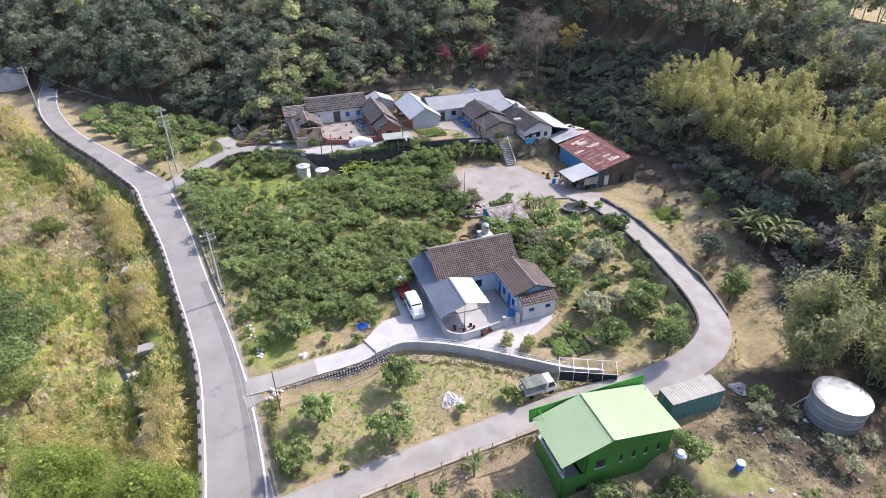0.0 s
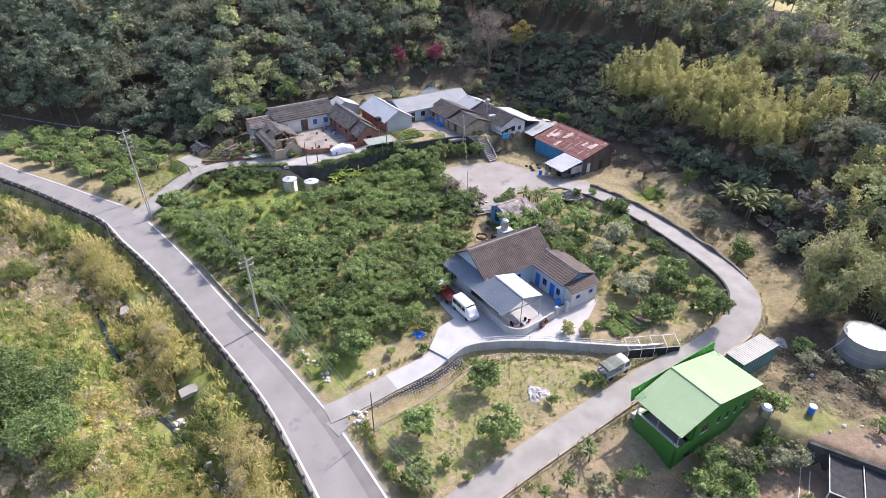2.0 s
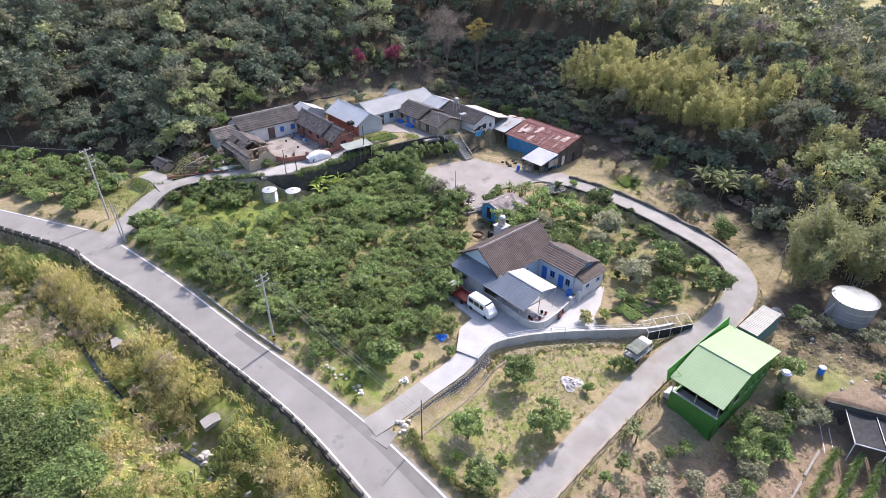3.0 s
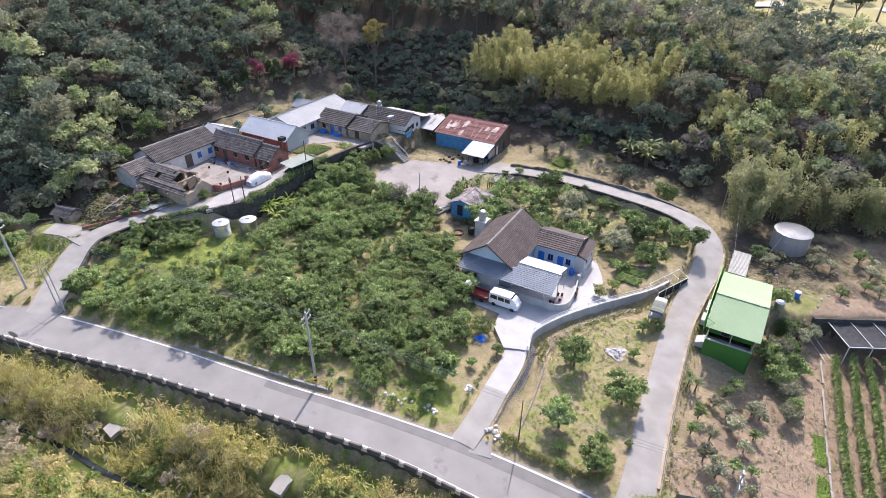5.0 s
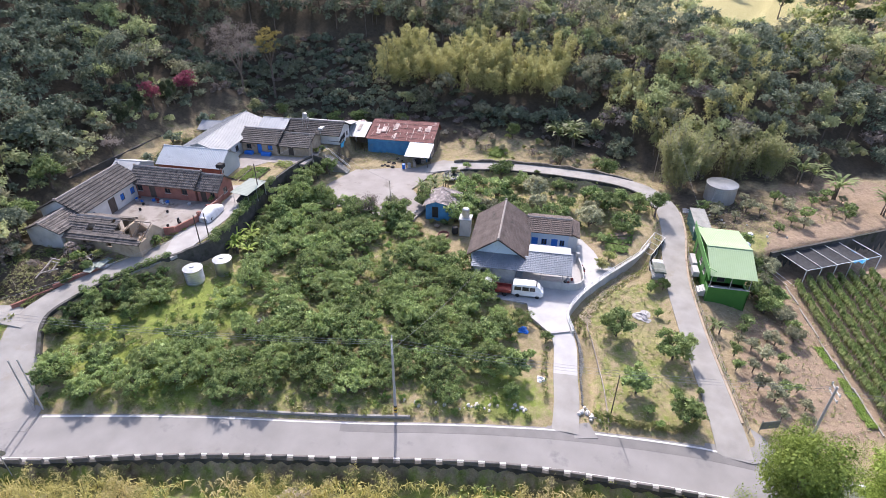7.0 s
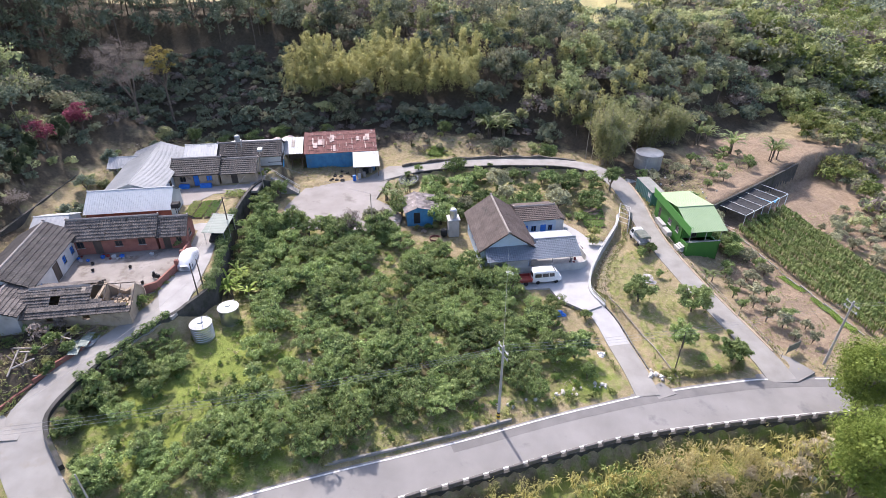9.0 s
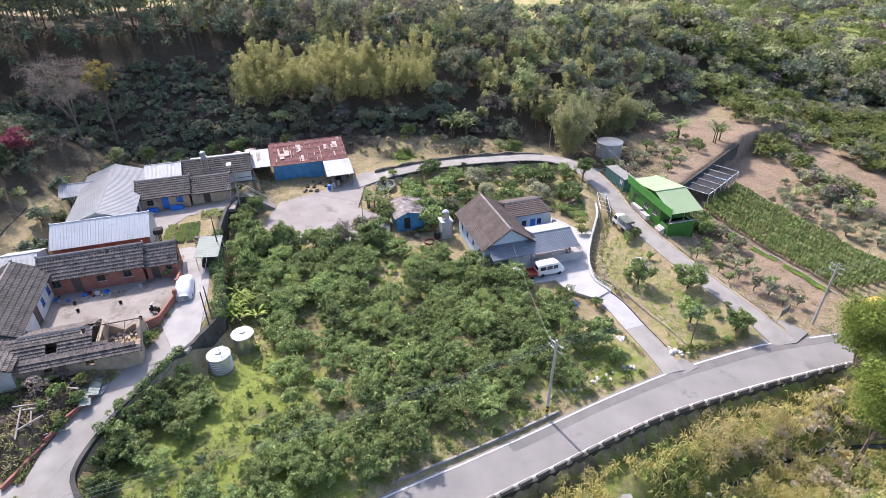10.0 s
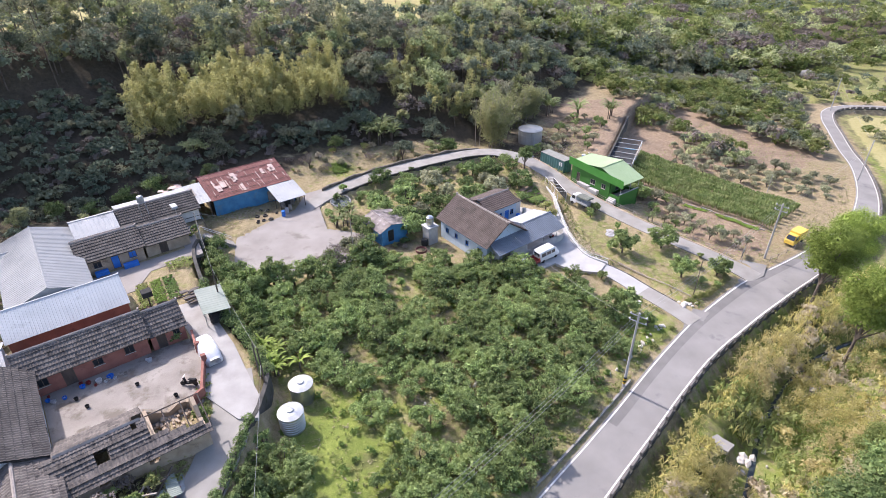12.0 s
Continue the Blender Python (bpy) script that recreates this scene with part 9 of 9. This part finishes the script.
def tufts():
    """Grass tufts and weeds over the open ground."""
    rng = np.random.default_rng(51)
    out = {"weed": [], "bank_dry": []}
    for poly, n, mix, h in ((ORCHARD, 3600, 0.85, 0.3), (FIELD, 900, 0.6, 0.16), (EAST_ORCHARD, 1500, 0.8, 0.2), (east_plot, 1300, 0.5, 0.22), ([(-16, 28), (10, 33), (20, 28), (30, 14), (48, -14), (12, -24), (-6, 0)], 5200, 0.45, 0.22),
                            ([(32, 84), (38, 82), (44, 62), (41, 50), (35, 56), (34, 70)], 900, 0.5, 0.2), ([(-46, 97), (-38, 104), (-34, 112), (-46, 112), (-60, 104)], 1200, 0.8, 0.3), ([(-40, 103), (-28, 101), (-29, 112), (-36, 112)], 300, 0.9, 0.4),
                            ([(-14, 122), (10, 129), (20, 124), (8, 123), (-6, 120)], 700, 0.4, 0.3), ([(17, 99), (27, 106), (26, 97), (22, 92)], 320, 0.4, 0.3)):
        xs, ys = [p[0] for p in poly], [p[1] for p in poly]
        p = np.column_stack([rng.uniform(min(xs), max(xs), n * 2), rng.uniform(min(ys), max(ys), n * 2)])
        m = inside(poly, p[:, 0], p[:, 1]) & away(p[:, 0], p[:, 1], ROAD, 2.9) & away(p[:, 0], p[:, 1], LANE, 2.1) & away(p[:, 0], p[:, 1], DRIVE, 1.8) & away(p[:, 0], p[:, 1], VLANE, 2.1) & away(p[:, 0], p[:, 1], VFORK, 1.7) & ~inside(YARD, p[:, 0], p[:, 1])
        p = p[m][:n]
        q = np.column_stack([p, land(p[:, 0], p[:, 1])])
        c = rng.random(len(q)) < mix
        hh = h * rng.uniform(0.5, 1.4, len(q))
        out["weed"].append(blades(q[c], hh[c] * 0.7, 5, rng, 0.05, 1.7))
        out["bank_dry"].append(blades(q[~c], hh[~c] * 0.7, 5, rng, 0.04, 1.7))
    # verge plants along the roads
    for line, off, t0, t1, n in ((ROAD, 4.1, at_y(40), at_y(100), 620), (ROAD, -3.7, at_y(-19), at_y(146), 500), (LANE, -2.4, 0.1, 0.95, 350), (LANE, 2.7, 0.05, 0.95, 500), (VLANE, -2.4, 0.2, 1.0, 200), (FWALL, 1.6, 0.0, 0.9, 260), (DRIVE, -2.0, 0.2, 1.0, 150)):
        l = offset_line(line, off, t0, t1)
        k = rng.integers(0, len(l), n)
        p = l[k, :2] + rng.normal(0, 0.3, (n, 2))
        p = p[away(p[:, 0], p[:, 1], DRIVE, 1.9) & away(p[:, 0], p[:, 1], LANE, 2.0) & away(p[:, 0], p[:, 1], ROAD, 2.9) & away(p[:, 0], p[:, 1], VLANE, 2.0)]
        n = len(p)
        q = np.column_stack([p, land(p[:, 0], p[:, 1])])
        out["weed"].append(blades(q, 0.38 * rng.uniform(0.5, 1.3, n), 5, rng, 0.06, 0.8))
    stuff("weeds", np.concatenate(out["weed"]), "weed", "green weeds and grass tufts on open ground", "grass")
    stuff("dry_grass", np.concatenate(out["bank_dry"]), "bank_dry", "dry straw-coloured grass tufts", "grass")


tufts()


# ---- golf course and far hills beyond the wood ----
def low_growth():
    rng = np.random.default_rng(61)
    sp = scatter(rng, ORCHARD, 2.1, 0.48, lambda x, y: away(x, y, ROAD, 3.4) & away(x, y, DRIVE, 2.2) & away(x, y, VLANE, 2.4) & away(x, y, VWALL, 1.0))
    sp = sp[rng.random(len(sp)) < 0.62]
    v = []
    for (x, y), z in zip(sp, land(sp[:, 0], sp[:, 1])):
        r = rng.uniform(0.35, 0.9)
        v.append(hill_tree(rng, x, y, z, r * 1.1, r, 90, 0.17, 0.5))
    stuff("orchard_weeds", np.concatenate(v), "veg", "bright green weeds between the orchard trees", "weeds")
    ln = spline([(-17.4, 42.0), (-17.0, 39.0), (-15.6, 35.6), (-14.2, 33.2), (-12.4, 33.0)], 0.5)
    bl = [(x + rng.normal(0, 0.12), y + rng.normal(0, 0.12), z + 0.3, r, r, r * 0.9) for (x, y), z, r in zip(ln, land(ln[:, 0], ln[:, 1]), rng.uniform(0.35, 0.6, len(ln)))]
    stuff("border_hedge", crown(bl, 4200, 0.13, 0.45, rng), "weed", "low olive hedge along the field's road corner", "hedge")
    ln = spline([(-4.0, 47.6), (-2.5, 48.0), (4, 47.2), (9, 45.8)], 0.5)
    sp = ln[rng.integers(0, len(ln), 260)] + rng.normal(0, 0.35, (260, 2))
    stuff("ditch_weeds", blades(np.column_stack([sp, land(sp[:, 0], sp[:, 1])]), 0.4, 8, rng, 0.04, 1.0), "bank_dry", "dry weeds along the ditch below the wall", "weeds")


low_growth()


def far_land():
    rng = np.random.default_rng(5)
    protos = [tree_proto("golf_pine", "dark flat-topped tree on the pale golf course", "tree", "golf course trees", rng, 9.0, 3.6, 520, 0.7, "pine", 0.5, 0.5, 7, 0.5) for _ in range(2)]
    pts = np.column_stack([rng.uniform(126, 240, 46), rng.uniform(20, 170, 46)])
    plant(protos, pts, rng, 0.8, 1.25)
    v = []
    a, r = rng.uniform(-0.9, 1.35, 240), rng.uniform(240, 420, 240)
    xs, ys = r * np.cos(a), r * np.sin(a) + 20
    for x, y, z in zip(xs, ys, land(xs, ys)):
        bl = [(x + rng.normal(0, 4), y + rng.normal(0, 4), z + rng.uniform(3, 8), 5, 5, 4) for _ in range(4)]
        v.append(cloud(bl, 150, 1.6, 0.6, rng, -0.2, 0.4))
    stuff("far_woodland", np.concatenate(v), "forest_dark", "far woodland beyond the golf course", "woodland")
    b = Shape()
    for cx, cy in ((150, 96), (176, 70), (140, 130)):
        n = 14
        b.prism([(cx + 7 * math.cos(2 * math.pi * i / n) * (1 + 0.2 * math.sin(3 * i)), cy + 4.5 * math.sin(2 * math.pi * i / n), ground_z(cx, cy) + 0.02) for i in range(n)], (0, 0, 0.15))
    tagged(part("sand_bunker", b, "white_concrete"), "pale sand bunkers on the golf course", "bunker", kind="stuff")


far_land()


# ---- stones, stream and small things ----
def stone_mesh(rng, name="stone"):
    bm = bmesh.new()
    bmesh.ops.create_icosphere(bm, subdivisions=1, radius=1)
    for v in bm.verts:
        v.co *= rng.uniform(0.78, 1.15)
    me = bpy.data.meshes.new(name)
    bm.to_mesh(me)
    bm.free()
    return me


def stones():
    rng = random.Random(8)
    shapes = []
    for _ in range(6):
        me = stone_mesh(rng)
        me.materials.append(M["stone"])
        shapes.append(me)
    # cobbled slope below the drive
    w = thing("wall_cobbled", Matrix(), "slope of dark round cobbles below the drive", "wall", kind="structure")
    ln = offset_line(DRIVE, 1.54, 0.20, 0.92)
    seg = np.concatenate([[0], np.cumsum(np.linalg.norm(np.diff(ln[:, :2], axis=0), axis=1))])
    back, vs, fs = Shape(), [], []
    for i, q in enumerate(ln):
        g = ln[min(i + 1, len(ln) - 1)] - ln[max(i - 1, 0)]
        g = g / np.linalg.norm(g[:2])
        vs += [(q[0], q[1], q[2] - 0.06), (q[0] + g[1] * 0.75, q[1] - g[0] * 0.75, q[2] - 1.35), (q[0], q[1], q[2] - 1.35)]
    for i in range(len(ln) - 1):
        a, b = 3 * i, 3 * i + 3
        fs += [(a, a + 1, b + 1, b), (a + 1, a + 2, b + 2, b + 1), (a + 2, a, b, b + 2)]
    part("backing", back.add(vs, fs), "mortar", w)
    for r in range(5):
        s = 0.15 + (r % 2) * 0.16
        while s < seg[-1]:
            x, y, z = (np.interp(s, seg, ln[:, k]) for k in range(3))
            x2, y2 = (np.interp(s + 0.2, seg, ln[:, k]) for k in range(2))
            dx, dy = x2 - x, y2 - y
            l = math.hypot(dx, dy) or 1
            f = (r + 0.5) / 5
            o = part("stone", rng.choice(shapes), "stone", w)
            o.matrix_basis = pose(x + dy / l * 0.75 * f, y - dx / l * 0.75 * f, z - 0.06 - 1.29 * f, rng.uniform(0, 360), rng.uniform(0, 360), 0) @ Matrix.Diagonal((0.155, 0.15, 0.13, 1))
            s += rng.uniform(0.29, 0.36)
    # rough stones on the orchard edge, garden borders, stream
    pale = []
    for _ in range(5):
        me = stone_mesh(rng, "boulder")
        me.materials.append(M["pale_stone"])
        pale.append(me)
    spots = []
    for k in range(26):
        t = rng.random()
        spots.append((-20.6 - 6.4 * t + rng.gauss(0, 0.25), 48.2 + 11 * t + rng.gauss(0, 0.2), rng.uniform(0.15, 0.34)))
    for k in range(44):
        y = rng.uniform(30, 74)
        i = int(np.argmin(np.abs(ROAD[:, 1] - y)))
        spots.append((ROAD[i, 0] - 9.0 + rng.gauss(0, 1.1), y - 3.5 + rng.gauss(0, 0.6), rng.uniform(0.15, 0.6)))
    for k in range(16):
        spots.append((-17.6 + rng.gauss(0, 0.5), 42.6 + rng.gauss(0, 0.6), rng.uniform(0.12, 0.4)))
    for k in range(14):
        spots.append((rng.uniform(26, 40), rng.uniform(26, 40), rng.uniform(0.12, 0.3)))
    for k in range(22):
        t = rng.random()
        spots.append((-26.5 + 4 * t + rng.gauss(0, 0.4), 82 - 12 * t + rng.gauss(0, 0.4), rng.uniform(0.12, 0.26)))
    arr = np.array(spots)
    for (x, y, r), gz in zip(spots, land(arr[:, 0], arr[:, 1])):
        o = part("boulder", rng.choice(pale), "pale_stone")
        o.matrix_basis = pose(x, y, gz + r * 0.25, rng.uniform(0, 360), rng.uniform(0, 360), 0) @ Matrix.Diagonal((r, r * 0.9, r * 0.7, 1))
        tagged(o, "pale weathered stone lying on the ground", "stone", "loose stones")
    # broken concrete slabs in the stream bed
    for x, y, ang, l, wd in ((-35.6, 52.4, 22, 3.4, 1.5), (-37.4, 50.4, 40, 1.8, 1.2), (-46.2, 69.0, 10, 2.2, 1.9)):
        o = thing("slab", pose(x, y, ground_z(x, y) - 0.12, rng.uniform(-2, 2), rng.uniform(-2, 2), ang), "pale broken concrete slab in the stream bed", "slab", "stream slabs")
        edge = [(-0.5, -0.5), (-0.15, -0.42), (0.2, -0.52), (0.5, -0.4), (0.46, 0.1), (0.5, 0.5), (0.1, 0.44), (-0.2, 0.52), (-0.5, 0.42)]
        part("body", Shape().prism([(a * l * rng.uniform(0.92, 1.06), b * wd * rng.uniform(0.9, 1.1), -0.4) for a, b in edge], (0, 0, 0.5)), "lane", o)
    st = []
    for y in np.arange(24, 92, 2.5):
        i = int(np.argmin(np.abs(ROAD[:, 1] - y)))
        g = ROAD[i + 1] - ROAD[i - 1]
        g = g / np.linalg.norm(g[:2])
        o = -(10.0 + 1.2 * math.sin(y * 0.12))
        x, yy = ROAD[i, 0] + g[1] * o, ROAD[i, 1] - g[0] * o
        st.append((x, yy, ground_z(x, yy) + 0.14))
    ribbon("water_stream", spline(st, 1.5), 0.26, "water", "thin dark stream between the banks", 0.0, category="water")
    # pond with a rim beside the yard
    po = [(21.4 + 1.7 * math.cos(a) * 1.25, 81.0 + 1.5 * math.sin(a)) for a in np.linspace(0, 2 * math.pi, 20, endpoint=False)]
    slab("water_pond", po, -1.42, "water", "small pond with dark still water", 0.3, "water")
    rim = thing("pond_rim", pose(21.4, 81.0, -1.6), "dark stone rim round the small pond", "pond rim")
    for k in range(20):
        a = 2 * math.pi * k / 20
        o = part("stone", shapes[k % 6], "stone", rim)
        o.matrix_basis = pose(2.2 * math.cos(a), 1.6 * math.sin(a), 0.18, 0, 0, math.degrees(a)) @ Matrix.Diagonal((0.2, 0.36, 0.22, 1))


stones()


def far_things():
    rng = random.Random(3)
    for x, y, r in ((88.0, -67.2, 2.9), (86.0, -89.4, 2.6), (70, -60, 1.0), (74, -64, 0.8)):
        o = part("boulder", stone_mesh(rng, "boulder"), "stone", smooth=True)
        o.matrix_basis = pose(x, y, ground_z(x, y) + r * 0.4, 0, 0, rng.uniform(0, 360)) @ Matrix.Diagonal((r, r, r * 0.85, 1))
        tagged(o, "huge round grey boulder among the shrubs", "boulder", "far boulders")
    for k in range(4):
        x, y = 92 + 2.2 * k, -36.0 - 2.6 * k
        o = part("white_tank", Shape().lathe([(1.1, 0), (1.15, 1.2), (1.1, 2.4), (0.4, 2.8)], 16), "tarp_white")
        o.matrix_basis = pose(x, y, ground_z(x, y))
        tagged(o, "white plastic water tank among the trees", "tank", "far tanks")


far_things()


def cloth_heap(name, m, label, r, material, seed, category="tarpaulin"):
    rng = random.Random(seed)
    n, k = 5, 16
    vs = [(0, 0, 0.28)]
    for i in range(1, n + 1):
        for j in range(k):
            a = 2 * math.pi * j / k
            rr = r * i / n * (1 + 0.22 * math.sin(3 * a + seed) + rng.uniform(-0.08, 0.08))
            vs.append((rr * math.cos(a), rr * math.sin(a), max(0.02, 0.25 * (1 - i / n) + rng.uniform(-0.07, 0.12))))
    fs = [(0, 1 + j, 1 + (j + 1) % k) for j in range(k)]
    for i in range(n - 1):
        fs += [(1 + i * k + j, 1 + (i + 1) * k + j, 1 + (i + 1) * k + (j + 1) % k, 1 + i * k + (j + 1) % k) for j in range(k)]
    o = part(name, Shape().add(vs, fs), material)
    o.matrix_basis = m
    tagged(o, label, category)


cloth_heap("ground_cloth", pose(0.95, 41.8, ground_z(0.95, 41.8), 0, 0, 20), "crumpled grey cloth lying on the dry field", 1.15, "tarp_grey", 3)
cloth_heap("white_sack", pose(-16.0, 48.5, ground_z(-16.0, 48.5)), "pale flat sack lying in the vegetable plot", 0.5, "tarp_white", 5, "sack")
cloth_heap("blue_tarp", pose(-9.8, 53.4, ground_z(-9.8, 53.4)), "blue plastic sheet under the orchard trees", 0.7, "blue", 7)
cloth_heap("pale_tarp", pose(-30.2, 102.3, 1.4), "torn pale green sheet by the ruined wing", 1.2, "grey_sheet", 9)
cloth_heap("blue_puddle_sheet", pose(30.6, 42.2, ground_z(30.6, 42.2)), "wet bluish plastic sheet beside the lane", 0.9, "tank_lid", 12)


def small_things():
    rng = random.Random(12)
    for k in range(22):
        x, y = village_xy(rng.uniform(6.2, 7.4), rng.uniform(3, 12.5))
        a = rng.uniform(0.12, 0.34)
        o = part("basket", Shape().lathe([(a * 0.8, 0), (a, a * 1.1), (a * 0.9, a * 1.15), (a * 0.7, a * 0.2)], 10), ("blue", "plastic_grey", "car_red", "wood_grey", "white_wall")[k % 5])
        o.matrix_basis = pose(x, y, 2.06, 0, 0, rng.uniform(0, 90))
        tagged(o, "plastic basket standing along the brick wing", "basket", "courtyard baskets")
    for k in range(6):
        x, y = village_xy(rng.uniform(-1.5, 5.5), rng.uniform(2.5, 10))
        o = part("flower_pot", Shape().lathe([(0.14, 0), (0.2, 0.3), (0.17, 0.3), (0.15, 0.12)], 10), "dark")
        o.matrix_basis = pose(x, y, 2.06)
        tagged(o, "dark flower pot on the courtyard floor", "pot", "courtyard pots")
    b = thing("blue_barrels", pose(*house_xy(6.0, -7.9), -2.58), "blue plastic barrel in the farmhouse courtyard", "barrel")
    part("body", Shape().lathe([(0.3, 0), (0.36, 0.2), (0.36, 0.8), (0.28, 0.95)], 14), "blue", b)
    for k in range(7):
        x, y = house_xy(rng.uniform(-2.2, 1.2), rng.uniform(-8.6, -7.6))
        o = part("flower_pot", Shape().lathe([(0.14, 0), (0.2, 0.32), (0.17, 0.32), (0.15, 0.12)], 10), ("car_red", "plastic_grey", "dark")[k % 3])
        o.matrix_basis = pose(x, y, -2.58)
        tagged(o, "flower pot inside the courtyard wall", "pot", "farmhouse pots")
    for k in range(9):
        x, y = 20 + rng.uniform(-2.5, 2.5), 92.5 + rng.uniform(-2, 2.4)
        a = rng.uniform(0.2, 0.4)
        o = part("tyre", Shape().lathe([(a * 0.6, 0), (a, 0.03), (a, 0.16), (a * 0.6, 0.2), (a * 0.55, 0.1)], 14), "black")
        o.matrix_basis = pose(x, y, ground_z(x, y))
        tagged(o, "old black tyre lying by the yard", "tyre", "old tyres")
    for k in range(3):
        x, y = 19.4 + 0.9 * k, 90.4 - 0.6 * k
        o = part("drum", Shape().lathe([(0.3, 0), (0.3, 0.4), (0.32, 0.42), (0.3, 0.44), (0.3, 0.9), (0.05, 0.91)], 14), ("blue", "plastic_grey", "wood_grey")[k])
        o.matrix_basis = pose(x, y, -1.58)
        tagged(o, "drum standing at the yard's edge", "drum", "yard drums")
    # fence beside the road mouth and the lower plots
    f = thing("fence", Matrix(), "weathered post and rail fence along the lane", "fence")
    ln = offset_line(LANE, 2.25, 0.04, 0.40)
    for q in ln[::2]:
        part("post", Shape().rod((q[0], q[1], q[2] - 1.3), (q[0], q[1], q[2] + 0.75), 0.04, n=5), "wood_grey", f)
    for z in (0.3, 0.65):
        part("rail", Shape().tube([(q[0], q[1], q[2] + z) for q in ln], 0.025, 4), "wood_grey", f)


small_things()


def yard_litter():
    """Boards, tiles, sheets and borders lying about the village and the drive."""
    rng = random.Random(41)
    for k in range(16):
        x, y, a, l = rng.uniform(-36.5, -28.5), rng.uniform(102.6, 107.5), rng.uniform(0, 180), rng.uniform(1.2, 3.4)
        o = part("beam", Shape().box(-l / 2, l / 2, -0.07, 0.07, 0, 0.12, 0.02), "wood_grey" if k % 3 else "wood_dark")
        o.matrix_basis = pose(x, y, ground_z(x, y) + rng.uniform(0.05, 0.4), rng.uniform(-8, 8), rng.uniform(-14, 14), a)
        tagged(o, "old roof beam lying in the rubble by the ruin", "beam", "fallen beams")
    w = thing("brick_border", Matrix(), "low broken brick border along the village lane", "wall")
    pts = [(-40.6, 104.4), (-38.4, 104.0), (-36.2, 103.5), (-34.0, 102.9), (-32.2, 102.2), (-30.6, 101.5)]
    for (ax, ay), (bx, by) in zip(pts, pts[1:]):
        s = Shape()
        z = ground_z((ax + bx) / 2, (ay + by) / 2)
        wall_run(s, (ax, ay), (bx, by), z - 0.6, z + rng.uniform(0.3, 0.6), 0.22)
        part("wall", s, "brick", w)
    for x, y, a, l in ((-31.2, 102.6, 28, 1.9), (-30.2, 102.2, 20, 1.5)):
        o = part("roof_sheet", slope_sheet(Shape(), (-l, -0.45, 0), (l, -0.45, 0), (-l, 0.45, 0.12), 0.2, 0.02), "green_grey_sheet")
        o.matrix_basis = pose(x, y, ground_z(x, y) + 0.35, 4, 3, a)
        tagged(o, "loose pale green roof sheet beside the lane", "roof sheet", "loose sheets")
    # a heap of stacked roof tiles by the vegetable beds
    h = thing("tile_heap", pose(-4.6, 101.6, 2.06, 0, 0, 24), "heap of old roof tiles beside the vegetable beds", "tile heap")
    for k in range(9):
        for r in range(3):
            s = Shape().prism([(-0.16, 0, 0), (-0.1, 0, 0.07), (0.1, 0, 0.07), (0.16, 0, 0), (0.1, 0, 0.04), (-0.1, 0, 0.04)], (0, 0.9, 0))
            o = part("tile", s, "tile_old", h)
            o.matrix_basis = pose(-1.5 + k * 0.36, -1.2 + r * 0.82, 0.1 + 0.25 * math.sin(k * 0.8) ** 2 + 0.12 * r, rng.uniform(-8, 8), rng.uniform(-12, 12), rng.uniform(-8, 8))
    for u, v, l in ((26.6, 3.9, 1.5), (26.5, 0.6, 1.7)):
        o = part("blue_board", Shape().box(-0.35, 0.35, -l / 2, l / 2, 0, 0.55, 0.05), "blue")
        o.matrix_basis = pose(*village_xy(u, v), 2.08, 0, 0, 20)
        tagged(o, "bright blue covered bench against the mud wall", "bench", "blue benches")
    # a bushy tree and a rusted chimney box by the brick wing
    b = thing("roof_vent_box", VP, "dark box on a stand over the brick wing roof", "vent box")
    part("box", Shape().box(12.6, 13.6, 0.6, 1.6, 3.5, 4.1, 0.04), "dark", b)
    for x in (12.7, 13.5):
        part("leg", Shape().rod((x, 1.1, 0.0), (x, 1.1, 3.5), 0.05, n=5), "wood_dark", b)
    # edging pipe of the field
    e = spline([(-18.0, 40.4), (-13.0, 42.6), (-8.4, 45.0), (-5.0, 47.0), (-1.0, 47.9), (4.0, 47.2), (9.0, 45.7)], 1.0)
    o = part("edging_pipe", Shape().tube([(x, y, z + 0.22) for (x, y), z in zip(e, land(e[:, 0], e[:, 1]))], 0.06, 6), "wood_grey")
    tagged(o, "long grey pipe edging the dry field", "pipe")
    # board at the lane's mouth
    m = thing("notice_board", pose(-10.2, 26.6, ground_z(-10.2, 26.6), 0, 0, -52), "green notice board on two posts at the lane mouth", "notice board")
    part("board", Shape().box(-1.0, 1.0, -0.04, 0.04, 0.5, 1.5, 0.02), "canvas", m)
    for x in (-0.9, 0.9):
        part("post", Shape().rod((x, 0.07, -0.3), (x, 0.07, 1.7), 0.045, n=6), "wood_grey", m)
    f = thing("road_fence", Matrix(), "low pale railing beside the road at the lower plots", "fence")
    ln = offset_line(ROAD, 4.3, at_y(10.5), at_y(23))
    for q in ln[::1]:
        part("post", Shape().rod((q[0], q[1], q[2] - 0.8), (q[0], q[1], q[2] + 0.8), 0.04, n=6), "wood_grey", f)
    for z in (0.35, 0.75):
        part("rail", Shape().tube([(q[0], q[1], q[2] + z) for q in ln], 0.03, 5), "wood_grey", f)


yard_litter()
wall_s = offset_line(LANE, 2.0, 0.05, 0.5)
wall_along("wall_lane_south", wall_s, lambda x, y, i: wall_s[i, 2] + 0.05, lambda x, y, i: wall_s[i, 2] - 2.6, 0.25, "earth_wall", "brown retaining wall on the lane's lower side")
